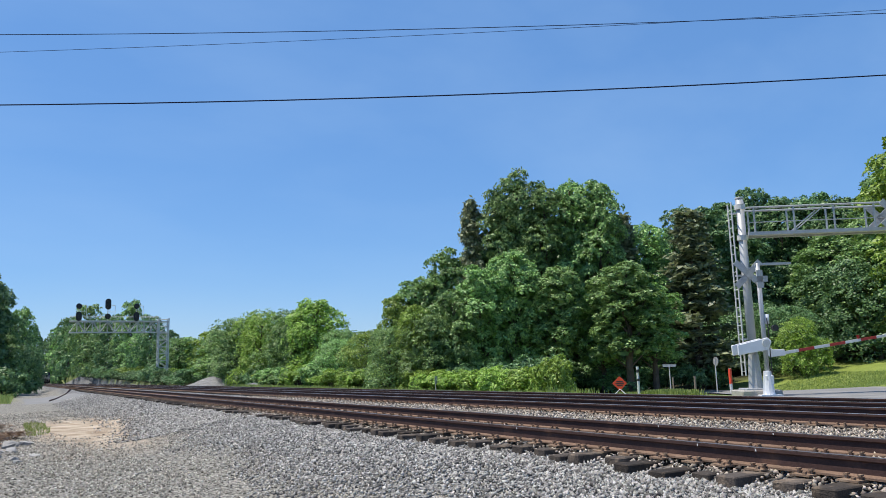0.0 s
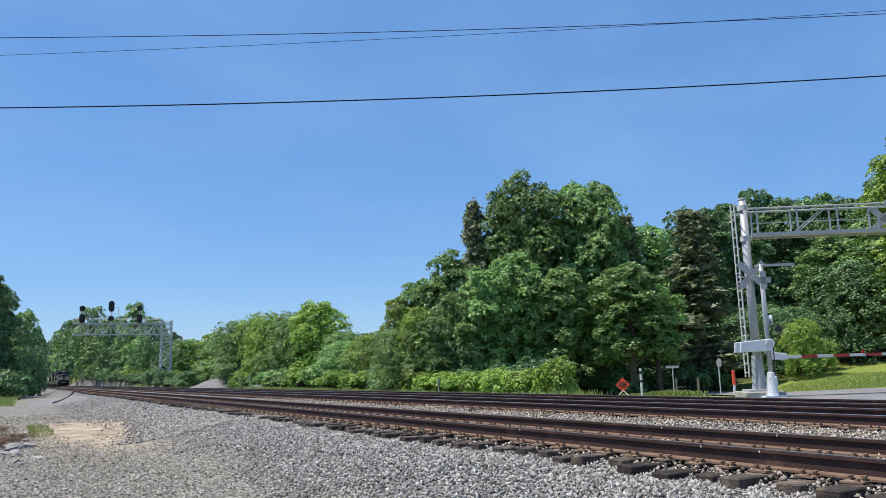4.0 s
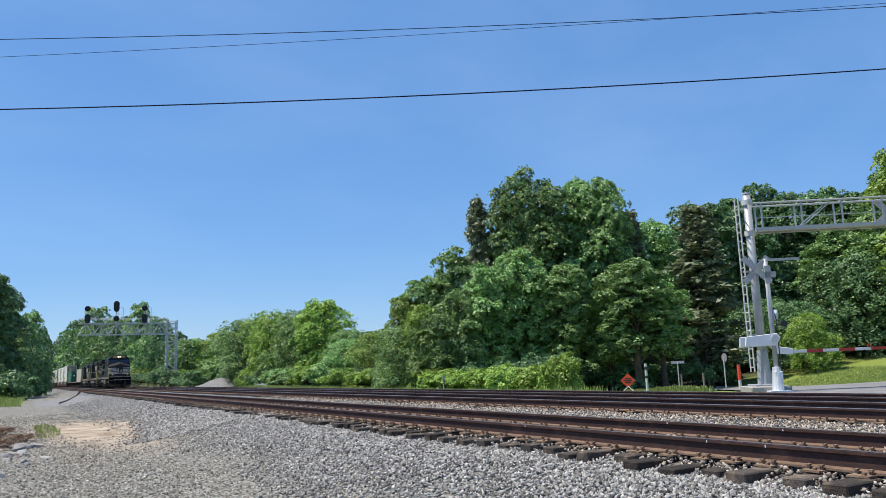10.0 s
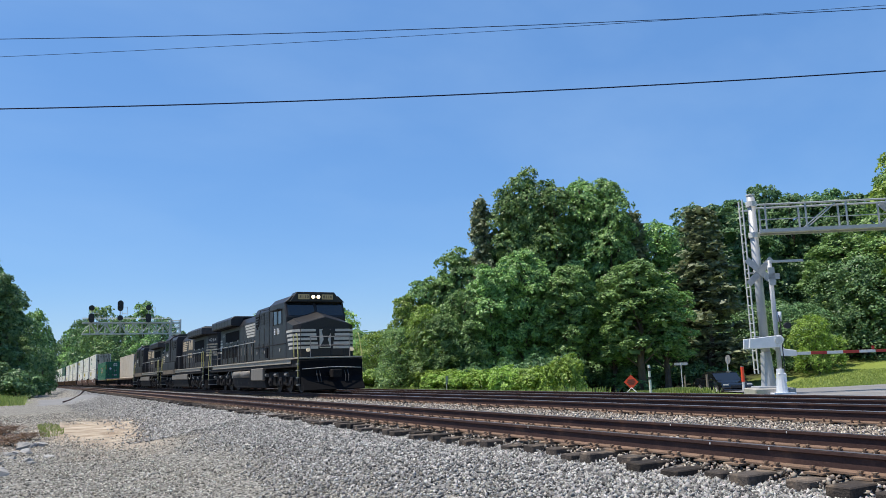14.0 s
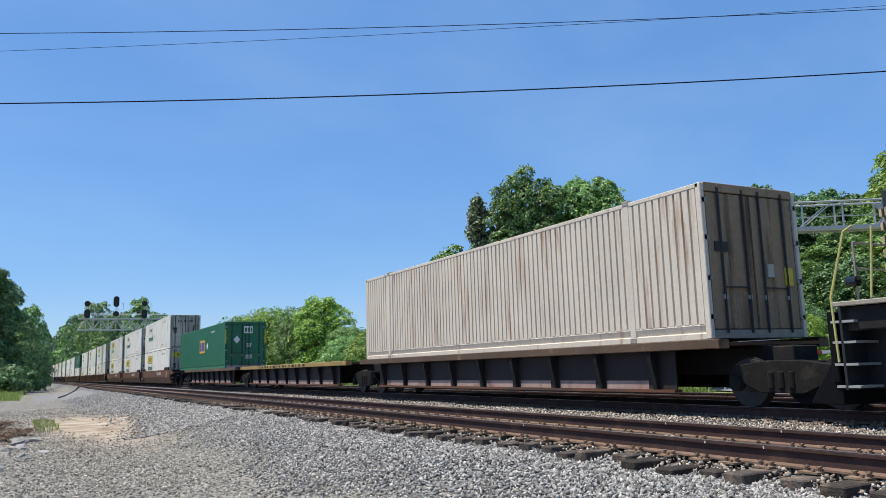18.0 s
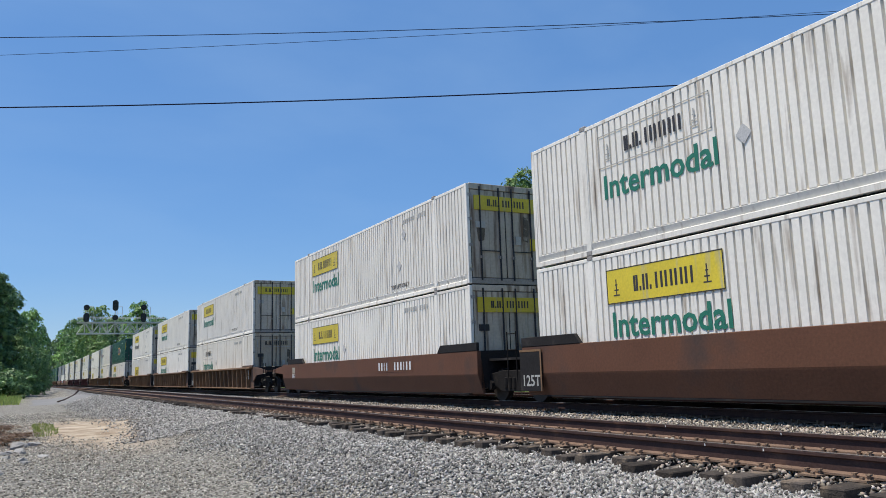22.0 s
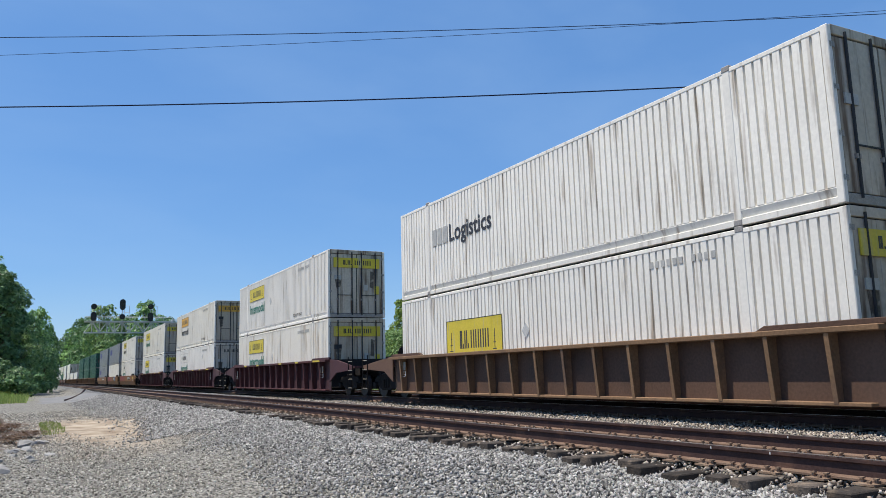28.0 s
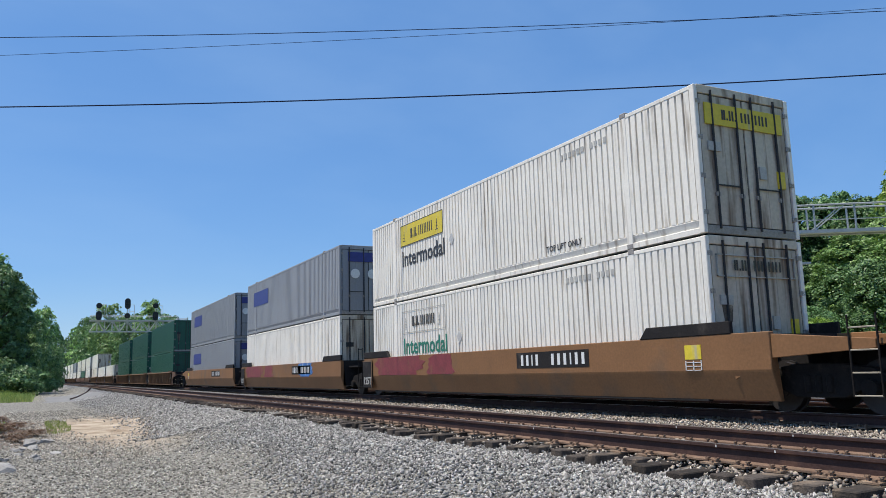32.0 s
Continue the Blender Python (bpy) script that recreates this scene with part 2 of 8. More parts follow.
M = {
    "rail": material("rusted_rail_steel", (0.06, 0.034, 0.03), 0.8, 0.1, 0.35, 3, 40, 0.2, (0.1, 0.055, 0.04), 0.4, 3, spec=0.25),
    "rail_head": material("worn_rail_head", (0.22, 0.18, 0.16), 0.42, 0.7, 0.2, 2, 30, 0.05),
    "rail_shiny": material("polished_rail_head", (0.62, 0.62, 0.64), 0.36, 0.9, 0.12, 2, 30, 0.03),
    "tie": material("creosoted_tie_wood", (0.06, 0.05, 0.043), 0.92, 0, 0.5, 4, 50, 0.6, (0.15, 0.115, 0.085), 0.55, 5, rnd=0.45, spec=0.2),
    "foot": material("dusty_rail_base_steel", (0.19, 0.125, 0.09), 0.9, 0.1, 0.4, 5, 60, 0.3, (0.2, 0.14, 0.1), 0.45, 6, spec=0.2),
    "plate": material("rusty_tie_plate", (0.24, 0.165, 0.115), 0.9, 0.1, 0.35, 12, 90, 0.3, (0.36, 0.27, 0.19), 0.5, 9, spec=0.2),
    "stone": None,
    "white": material("white_container_paint", (0.8, 0.765, 0.69), 0.6, 0, 0.1, 0.8, 14, 0.05, (0.4, 0.34, 0.27), 0.42, 1.6, True, 0.08, spec=0.35),
    # door-end paints: base darker than the side walls, with streaks of grime
    "white_door": material("darker_grimy_white_door_paint", (0.52, 0.46, 0.37), 0.65, 0, 0.18, 0.8, 14, 0.05, (0.16, 0.11, 0.075), 0.54, 1.3, True, 0.12, spec=0.3),
    "cream_door": material("darker_rust_grimed_door_paint", (0.48, 0.41, 0.31), 0.65, 0, 0.15, 0.8, 14, 0.05, (0.2, 0.13, 0.08), 0.5, 1.2, True, 0.12, spec=0.3),
    "sand": material("rust_streaked_cream_paint", (0.64, 0.57, 0.47), 0.65, 0, 0.12, 0.8, 14, 0.06, (0.4, 0.27, 0.17), 0.42, 1.5, True, 0.05, spec=0.3),
    "sand_door": material("darker_brown_grimed_door_paint", (0.34, 0.23, 0.15), 0.7, 0, 0.2, 0.8, 14, 0.06, (0.13, 0.08, 0.05), 0.5, 1.2, True, 0.05, spec=0.25),
    "cream": material("weathered_white_paint", (0.77, 0.725, 0.63), 0.6, 0, 0.1, 0.8, 14, 0.06, (0.4, 0.3, 0.2), 0.44, 1.0, True, 0.05, spec=0.3),
    "green": material("green_container_paint", (0.012, 0.15, 0.07), 0.45, 0, 0.12, 0.8, 14, 0.05, (0.06, 0.2, 0.12), 0.3, 1.0, True, 0.1),
    "dkgreen": material("dark_green_container_paint", (0.012, 0.085, 0.055), 0.45, 0, 0.12, 0.8, 14, 0.05, (0.05, 0.12, 0.09), 0.3, 1.0, True, 0.1),
    "grey": material("grey_container_paint", (0.27, 0.28, 0.3), 0.5, 0, 0.1, 0.8, 14, 0.05, (0.2, 0.19, 0.18), 0.35, 1.0, True, 0.12),
    "gasket": material("black_door_gasket", (0.03, 0.03, 0.032), 0.7),
    "roof": material("container_roof", (0.55, 0.55, 0.54), 0.5, 0, 0.15, 1, 12, 0.05, (0.35, 0.3, 0.25), 0.4, 2),
    "casting": material("dirty_corner_casting", (0.3, 0.28, 0.26), 0.6, 0.2, 0.3, 8, 40),
    "yellow": material("yellow_decal", (0.64, 0.5, 0.035), 0.5, 0, 0.15, 1.5, 20, 0.03, (0.45, 0.4, 0.22), 0.42, 1.6, True, 0.12),
    "ink": material("black_decal", (0.035, 0.03, 0.03), 0.5),
    "soot": material("rubbed_dark_grime", (0.13, 0.11, 0.085), 0.8, 0, 0.4, 4, 30, 0.05, (0.4, 0.35, 0.28), 0.48, 5, spec=0.2),
    "placard": material("dull_placard_metal", (0.52, 0.51, 0.49), 0.5, 0.1, 0.25, 5, 30, 0.1, (0.3, 0.28, 0.26), 0.45, 5),
    "pale": material("faded_decal_line", (0.42, 0.41, 0.38), 0.5),
    "inkgreen": material("green_decal", (0.02, 0.17, 0.11), 0.5),
    "inkred": material("red_decal", (0.5, 0.03, 0.05), 0.5),
    "inkblue": material("blue_decal", (0.03, 0.04, 0.2), 0.5),
    "inkwhite": material("white_decal", (0.72, 0.72, 0.7), 0.5, 0, 0.15, 3, 30),
    "orange": material("orange_decal", (0.62, 0.33, 0.04), 0.5, 0, 0.15, 3, 30),
    "brown": material("brown_car_paint", (0.135, 0.058, 0.032), 0.65, 0, 0.22, 0.7, 20, 0.1, (0.07, 0.042, 0.032), 0.5, 0.7, False, 0.1, spec=0.3),
    "tan": material("tan_car_paint", (0.23, 0.115, 0.05), 0.65, 0, 0.2, 0.7, 20, 0.1, (0.16, 0.1, 0.06), 0.45, 0.8, False, 0.1, spec=0.3),
    # panel paints darker, chord paints lighter: overhang shade and sun put into colour
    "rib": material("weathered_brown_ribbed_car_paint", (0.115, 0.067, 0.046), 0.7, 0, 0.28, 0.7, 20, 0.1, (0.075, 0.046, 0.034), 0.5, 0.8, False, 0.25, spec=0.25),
    "rib_edge": material("sunlit_tan_brown_chord_paint", (0.21, 0.125, 0.068), 0.7, 0, 0.28, 0.7, 20, 0.1, (0.12, 0.075, 0.05), 0.48, 0.9, False, 0.2, spec=0.25),
    "maroon_edge": material("sunlit_maroon_chord_paint", (0.085, 0.03, 0.03), 0.7, 0, 0.28, 0.7, 20, 0.1, (0.1, 0.06, 0.05), 0.48, 0.9, False, 0.2, spec=0.25),
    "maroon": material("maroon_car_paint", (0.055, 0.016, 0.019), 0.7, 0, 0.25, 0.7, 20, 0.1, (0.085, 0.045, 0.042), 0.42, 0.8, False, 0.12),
    "bogie": material("grimy_bogie_steel", (0.017, 0.015, 0.014), 0.85, 0.1, 0.4, 6, 40, 0.3, (0.038, 0.03, 0.025), 0.42, 4, spec=0.15),
    "wheel": material("wheel_steel", (0.035, 0.03, 0.029), 0.6, 0.3, 0.3, 6, 40),
    "black": material("black_locomotive_paint", (0.022, 0.022, 0.024), 0.45, 0, 0.35, 1.0, 18, 0.06, (0.036, 0.031, 0.026), 0.38, 0.9, True, spec=0.3),
    "dusty_black": material("dusty_black_locomotive_paint", (0.026, 0.026, 0.029), 0.5, 0, 0.35, 1.0, 18, 0.06, (0.05, 0.044, 0.037), 0.38, 0.9, True, spec=0.3),
    # near-black that holds the shade under the radiator wing in its colour
    "void": material("unlit_shade_black", (0.006, 0.006, 0.007), 0.8, spec=0.1),
    "dust": material("dust_caked_black_paint", (0.15, 0.125, 0.095), 0.85, 0, 0.3, 1.0, 18, 0.1, (0.055, 0.05, 0.043), 0.5, 0.9, spec=0.2),
    "undercar": material("dusty_black_underframe", (0.02, 0.018, 0.018), 0.8, 0, 0.35, 2, 25, 0.2, (0.05, 0.043, 0.038), 0.38, 2, spec=0.2),
    "tank": material("dusty_fuel_tank", (0.2, 0.178, 0.15), 0.6, 0.1, 0.2, 1, 18, 0.1, (0.12, 0.11, 0.1), 0.45, 1.5, True),
    "sillgrey": material("dusty_cream_sill_stripe", (0.34, 0.3, 0.235), 0.6, 0, 0.25, 2, 25, 0.1, (0.2, 0.17, 0.14), 0.5, 2),
    "loco_white": material("white_locomotive_stripe", (0.47, 0.45, 0.4), 0.5, 0, 0.15, 2, 20, 0.05, (0.45, 0.4, 0.3), 0.4, 1.5),
    "loco_cream": material("dusty_cream_locomotive_stripe", (0.46, 0.37, 0.25), 0.6, 0, 0.25, 2, 20, 0.05, (0.05, 0.043, 0.035), 0.5, 2.6),
    "handrail": material("pale_handrail", (0.34, 0.34, 0.32), 0.5, 0.1, 0.15, 5, 30),
    "yellow_rail": material("yellow_handrail", (0.5, 0.46, 0.16), 0.5, 0, 0.2, 5, 30),
    "glass": material("dark_cab_glass", (0.012, 0.014, 0.016), 0.06, 0, 0.1, 2, 20, 0.0, spec=0.8),
    "grille": material("dark_radiator_grille", (0.02, 0.02, 0.022), 0.6, 0, 0.3, 4, 30, 0.3),
    "headlamp": material("lit_headlamp", (0.6, 0.55, 0.42), 0.2, glow=(1.0, 0.82, 0.5, 3)),
    "ditch": material("lit_ditch_lamp", (0.4, 0.36, 0.28), 0.2, glow=(1.0, 0.85, 0.6, 0.3)),
    "board": material("lit_number_board", (0.3, 0.25, 0.14), 0.4, glow=(0.9, 0.7, 0.35, 0.06)),
    "silver": material("aluminium_paint", (0.4, 0.41, 0.42), 0.5, 0.2, 0.12, 3, 25, 0.05, (0.35, 0.35, 0.35), 0.35, 2, True),
    "galv": material("galvanised_steel", (0.56, 0.56, 0.54), 0.6, 0.0, 0.18, 5, 30, 0.05),
    "white_sheet": material("white_gate_casing", (0.72, 0.73, 0.75), 0.45, 0, 0.08, 3, 30, 0.04, (0.5, 0.5, 0.48), 0.3, 2, True),
    "signal_black": material("black_signal_casing", (0.02, 0.02, 0.022), 0.5),
    "gate_red": material("red_reflective_sheeting", (0.36, 0.03, 0.025), 0.45, 0, 0.2, 3, 30),
    "gate_white": material("white_reflective_sheeting", (0.62, 0.62, 0.6), 0.45, 0, 0.15, 3, 30),
    "lamp_red": material("red_lamp_lens", (0.25, 0.01, 0.01), 0.15),
    "concrete": material("stained_concrete", (0.36, 0.34, 0.31), 0.85, 0, 0.2, 4, 40, 0.2, (0.22, 0.2, 0.18), 0.4, 3),
    "sign_orange": material("orange_road_sign", (0.8, 0.075, 0.03), 0.45, 0, 0.08),
    "sign_back": material("bare_sign_back", (0.4, 0.4, 0.4), 0.5, 0.4),
    "wood_post": material("grey_wood_post", (0.25, 0.2, 0.15), 0.9),
    "wire": material("black_cable", (0.01, 0.015, 0.04), 0.95, spec=0.1),
    "bark": material("rough_bark", (0.1, 0.075, 0.055), 0.95, 0, 0.4, 3, 25, 0.6, (0.17, 0.15, 0.12), 0.4, 2, True),
    "car_paint": material("dark_car_paint", (0.008, 0.009, 0.012), 0.1, 0.0, 0.05, 2, 20, 0.0, spec=1.0),
    "tyre": material("rubber_tyre", (0.02, 0.02, 0.02), 0.85),
    "heap_stone": material("piled_grey_stone", (0.2, 0.2, 0.2), 0.95, 0, 0.5, 1.5, 14, 1.0, (0.34, 0.33, 0.32), 0.5, 9, dist=0.08),
    "rock": material("grey_broken_rock", (0.31, 0.3, 0.285), 0.9, 0, 0.25, 4, 30, 0.4, (0.22, 0.2, 0.18), 0.4, 4, rnd=0.25),
    "graffiti_red": material("red_sprayed_paint", (0.2, 0.035, 0.04), 0.6, 0, 0.3, 3, 20, 0.03, (0.2, 0.07, 0.04), 0.5, 2.5),
    "graffiti_blue": material("blue_sprayed_paint", (0.05, 0.16, 0.42), 0.6, 0, 0.3, 3, 20, 0.03, (0.45, 0.5, 0.55), 0.5, 4),
    "leaf": leaf_material("broad_leaf_green", (0.075, 0.16, 0.05), (0.39, 0.58, 0.19)),
    # darker copy of the leaf green: shade on trees and shrubs put into colour
    "leaf_dark": leaf_material("shaded_leaf_green", (0.05, 0.12, 0.05), (0.24, 0.39, 0.15), 0.2),
    "leaf_light": leaf_material("yellow_green_leaf", (0.13, 0.23, 0.03), (0.42, 0.58, 0.11), 0.2),
    "needle": leaf_material("pine_needle_green", (0.12, 0.155, 0.085), (0.36, 0.39, 0.23), 0.2),
    "grass": leaf_material("grass_blade_green", (0.17, 0.24, 0.05), (0.36, 0.4, 0.12), 0.2),
    "dry": leaf_material("dry_brush_red_brown", (0.14, 0.075, 0.045), (0.28, 0.18, 0.11), 0.2),
}

# ---- building helpers ----
rng = np.random.default_rng(7)


class Shape:
    """Collects boxes, prisms and tubes into one mesh."""

    def __init__(self):
        self.v, self.f = [], []

    def add(self, verts, faces):
        k = len(self.v)
        self.v += [tuple(p) for p in verts]
        self.f += [tuple(i + k for i in q) for q in faces]
        return self

    def box(self, x0, x1, y0, y1, z0, z1):
        return self.add([(x0, y0, z0), (x1, y0, z0), (x1, y1, z0), (x0, y1, z0), (x0, y0, z1), (x1, y0, z1), (x1, y1, z1), (x0, y1, z1)],
                        [(3, 2, 1, 0), (4, 5, 6, 7), (0, 1, 5, 4), (1, 2, 6, 5), (2, 3, 7, 6), (3, 0, 4, 7)])

    def prism(self, outline, axis, a, b):
        """outline: corners in the plane across the axis, extruded from a to b. x: (y, z); y: (x, z); z: (x, y)."""
        n = len(outline)
        put = {"x": lambda p, q, s: (s, p, q), "y": lambda p, q, s: (p, s, q), "z": lambda p, q, s: (p, q, s)}[axis]
        verts = [put(p, q, a) for p, q in outline] + [put(p, q, b) for p, q in outline]
        faces = [tuple(range(n - 1, -1, -1)), tuple(range(n, 2 * n))]
        faces += [(i, (i + 1) % n, n + (i + 1) % n, n + i) for i in range(n)]
        return self.add(verts, faces)

    def cyl(self, p0, p1, r, n=10, r2=None):
        p0, p1 = Vector(p0), Vector(p1)
        way = (p1 - p0).normalized()
        u = way.orthogonal().normalized()
        w = way.cross(u)
        verts = []
        for p, rr in ((p0, r), (p1, r if r2 is None else r2)):
            verts += [p + (u * math.cos(2 * math.pi * i / n) + w * math.sin(2 * math.pi * i / n)) * rr for i in range(n)]
        faces = [(i, (i + 1) % n, n + (i + 1) % n, n + i) for i in range(n)] + [tuple(range(n - 1, -1, -1)), tuple(range(n, 2 * n))]
        return self.add(verts, faces)

    def tube(self, pts, r, n=6):
        for a, b in zip(pts[:-1], pts[1:]):
            self.cyl(a, b, r, n)
        return self

    def sweep(self, pts, outline):
        """outline (across, up) carried along the points (x, y, z)."""
        n, ring = len(outline), []
        for i, p in enumerate(pts):
            a, b = Vector(pts[max(i - 1, 0)]), Vector(pts[min(i + 1, len(pts) - 1)])
            t = (b - a).normalized()
            s = Vector((t.y, -t.x, 0)).normalized()
            ring.append([tuple(Vector(p) + s * q[0] + Vector((0, 0, q[1]))) for q in outline])
        verts = [q for r in ring for q in r]
        faces = [(i * n + j, i * n + (j + 1) % n, (i + 1) * n + (j + 1) % n, (i + 1) * n + j) for i in range(len(pts) - 1) for j in range(n)]
        faces += [tuple(range(n - 1, -1, -1)), tuple((len(pts) - 1) * n + j for j in range(n))]
        return self.add(verts, faces)

    def mesh(self, name, mat, smooth=False, bevel=0.0):
        me = bpy.data.meshes.new(name)
        me.from_pydata(self.v, [], self.f)
        bm = bmesh.new()
        bm.from_mesh(me)
        bmesh.ops.recalc_face_normals(bm, faces=bm.faces)
        if bevel:
            edges = [e for e in bm.edges if len(e.link_faces) == 2 and e.calc_face_angle(0) > 0.6]
            bmesh.ops.bevel(bm, geom=edges, offset=bevel, segments=1, affect='EDGES', clamp_overlap=True)
        bm.to_mesh(me)
        bm.free()
        me.materials.append(mat)
        if smooth:
            me.shade_smooth()
        return me


def part(name, shape, mat, parent, label="", smooth=False, bevel=0.0, at=None):
    """One mesh object under a thing or under a part. shape: a Shape, or a mesh that alike parts share."""
    me = shape if isinstance(shape, bpy.types.Mesh) else shape.mesh(name, mat, smooth, bevel)
    ob = new(name, me)
    ob.parent = parent
    if at is not None:
        ob.matrix_basis = at
    if label:
        tagged(ob, label)
    return ob


def thing(name, label, category, group="", kind="", at=None):
    ob = tagged(new(name), label, category, group, kind)
    ob.empty_display_size = 0.3
    if at is not None:
        ob.matrix_basis = at
    return ob


def solid(name, shape, mat, label, category, group="", kind="", smooth=False, bevel=0.0, at=None):
    """A thing that is one mesh."""
    ob = tagged(new(name, shape if isinstance(shape, bpy.types.Mesh) else shape.mesh(name, mat, smooth, bevel)), label, category, group, kind)
    if at is not None:
        ob.matrix_basis = at
    return ob


LETTERS = {}


def letters(text, size, mat):
    """The outlines of a word as a thin mesh in x, y; its width is kept in LETTERS."""
    key = (text, size, mat.name)
    if key not in LETTERS:
        cu = bpy.data.curves.new("word", 'FONT')
        cu.body, cu.size, cu.extrude, cu.resolution_u, cu.offset = text, size, 0.0, 2, 0.02 * size
        ob = new("word", cu)
        bpy.context.view_layer.update()
        me = bpy.data.meshes.new_from_object(ob.evaluated_get(bpy.context.evaluated_depsgraph_get()))
        bpy.data.objects.remove(ob)
        me.materials.clear()
        me.materials.append(mat)
        xs = [v.co.x for v in me.vertices]
        LETTERS[key] = (me, max(xs) - min(xs))
    return LETTERS[key]


# words are shaped first, while the scene is still small
for word, size, mat in (("Intermodal", 0.72, "inkgreen"), ("Intermodal", 0.72, "ink"), ("TOP LIFT ONLY", 0.2, "ink"), ("53'", 0.3, "inkwhite"), ("Logistics", 0.72, "ink"), ("53", 0.36, "undercar"), 
                        ("53'", 0.3, "ink"), ("125T", 0.36, "pale")):
    letters(word, size, M[mat])
for digit in "0124568":
    for size, mat in ((0.42, "inkwhite"), (0.32, "pale"), (0.2, "ink")):
        letters(digit, size, M[mat])


def step(a, b, x):
    t = min(max((x - a) / (b - a), 0), 1)
    return t * t * (3 - 2 * t)


# ---- ground ----
NEAR_TRACK, MAIN_TRACK, FAR_TRACK = 7.16, 12.0, 16.8
ROAD = [(50, 90), (45.5, 62), (43.0, 51.3), (41.3, 44.2), (39.6, 38.4), (37.3, 33.7), (34.2, 29.4), (30.6, 25.0), (26.3, 19.4), (20.5, 10.5), (15, 1.5), (9, -9), (0, -25), (-20, -60)]


def road_gap(x, y):
    """Distance to the road's centre line, and the signed side (positive: away from the tracks)."""
    best, side = 1e9, 1
    for (ax, ay), (bx, by) in zip(ROAD[:-1], ROAD[1:]):
        dx, dy = bx - ax, by - ay
        t = min(max(((x - ax) * dx + (y - ay) * dy) / (dx * dx + dy * dy), 0), 1)
        g = math.hypot(x - ax - t * dx, y - ay - t * dy)
        if g < best:
            best, side = g, (1 if dx * (y - ay) - dy * (x - ax) > 0 else -1)
    return best, side


def bend(y):
    """How far the tracks have swung to the left of their straight line at y."""
    q = min(max(y - 40, 0), 860)
    return -3e-5 * q * q - 0.0516 * max(y - 900, 0)


def heading(y):
    """Degrees by which the tracks are turned there."""
    return math.degrees(math.atan(6e-5 * min(max(y - 40, 0), 860)))


SIDING = [(7.1, 150), (6.95, 128), (6.3, 108), (5.0, 90), (3.2, 74), (1.0, 59), (-2.0, 45)]


def siding_line(y):
    """The siding's centre and rail height at y."""
    x = SIDING[0][0]
    for (ax, ay), (bx, by) in zip(SIDING[:-1], SIDING[1:]):
        if by <= y <= ay:
            x = ax + (bx - ax) * (ay - y) / (ay - by)
    return x, -0.02 - 0.62 * step(112, 72, y)


def ground_z(x, y):
    x -= bend(y) if y < 400 else 0
    z = -0.78 + 0.455 * step(2.2, 5.6, x)                                       # gravel lot, then the ballast shoulder
    z += 0.085 * step(5.8, 6.4, x) + 0.02 * step(9.0, 10.2, x) - 0.13 * step(14.0, 15.2, x)
    if y > 60 and x < 7.5:                                                     # low bed under the siding
        xs, zs = siding_line(y)
        z = max(z, z + (zs - 0.2 - z) * step(3.2, 1.4, abs(x - xs)))
    far = -0.36 + (-0.75 + 0.36) * step(18, 34, y)
    if x > 18:
        z = z + (far - z) * step(18, 20.5, x)
    if x > 24:
        z -= 0.42 * step(24, 33, x) * step(18, 30, y)                          # the road dips below the tracks
    if x > 20:
        g, side = road_gap(x, y)
        if side > 0 and y < 75:                                               # lawn bank beyond the road
            z += 0.125 * max(g - 4, 0) * step(85, 45, y)
        elif g > 6:
            z += 0.015 * (g - 6) * step(0, 40, g)
    if x < 0.4:
        z += 0.35 * step(0.2, -2.6, x) * step(12, 20, y) * step(40, 33, y)    # brushy bank by the lot
        z += 0.3 * step(-1.0, -4.0, x) * step(70, 85, y)
    return z + 0.03 * noise.noise(Vector((x * 0.6, y * 0.6, 0)))


def ground_mesh():
    xs = [-1500, -500, -200, -100, -60, -40, -30, -24, -20] + list(np.arange(-17, -4, 1.5)) + list(np.arange(-4, 21, 0.4)) + list(np.arange(21, 60, 1.5)) + [62, 66, 72, 80, 95, 120, 170, 260, 500, 1500]
    ys = [-1500, -400, -120, -60, -35, -20, -10, -5] + list(np.arange(-3, 34, 0.5)) + list(np.arange(34, 100, 2)) + [104, 110, 118, 128, 140, 155, 175, 200, 240, 300, 400, 600, 1000, 2500]
    verts = [(float(x), float(y), ground_z(float(x), float(y))) for y in ys for x in xs]
    w = len(xs)
    faces = [(j * w + i, j * w + i + 1, (j + 1) * w + i + 1, (j + 1) * w + i) for j in range(len(ys) - 1) for i in range(w - 1)]
    me = bpy.data.meshes.new("ground")
    me.from_pydata(verts, [], faces)
    me.shade_smooth()
    return me


def gnoise(n, l, geo, scale):
    k = n.new("ShaderNodeTexNoise")
    k.inputs["Scale"].default_value, k.inputs["Detail"].default_value = scale, 6
    l.new(geo.outputs["Position"], k.inputs["Vector"])
    return k.outputs["Fac"]


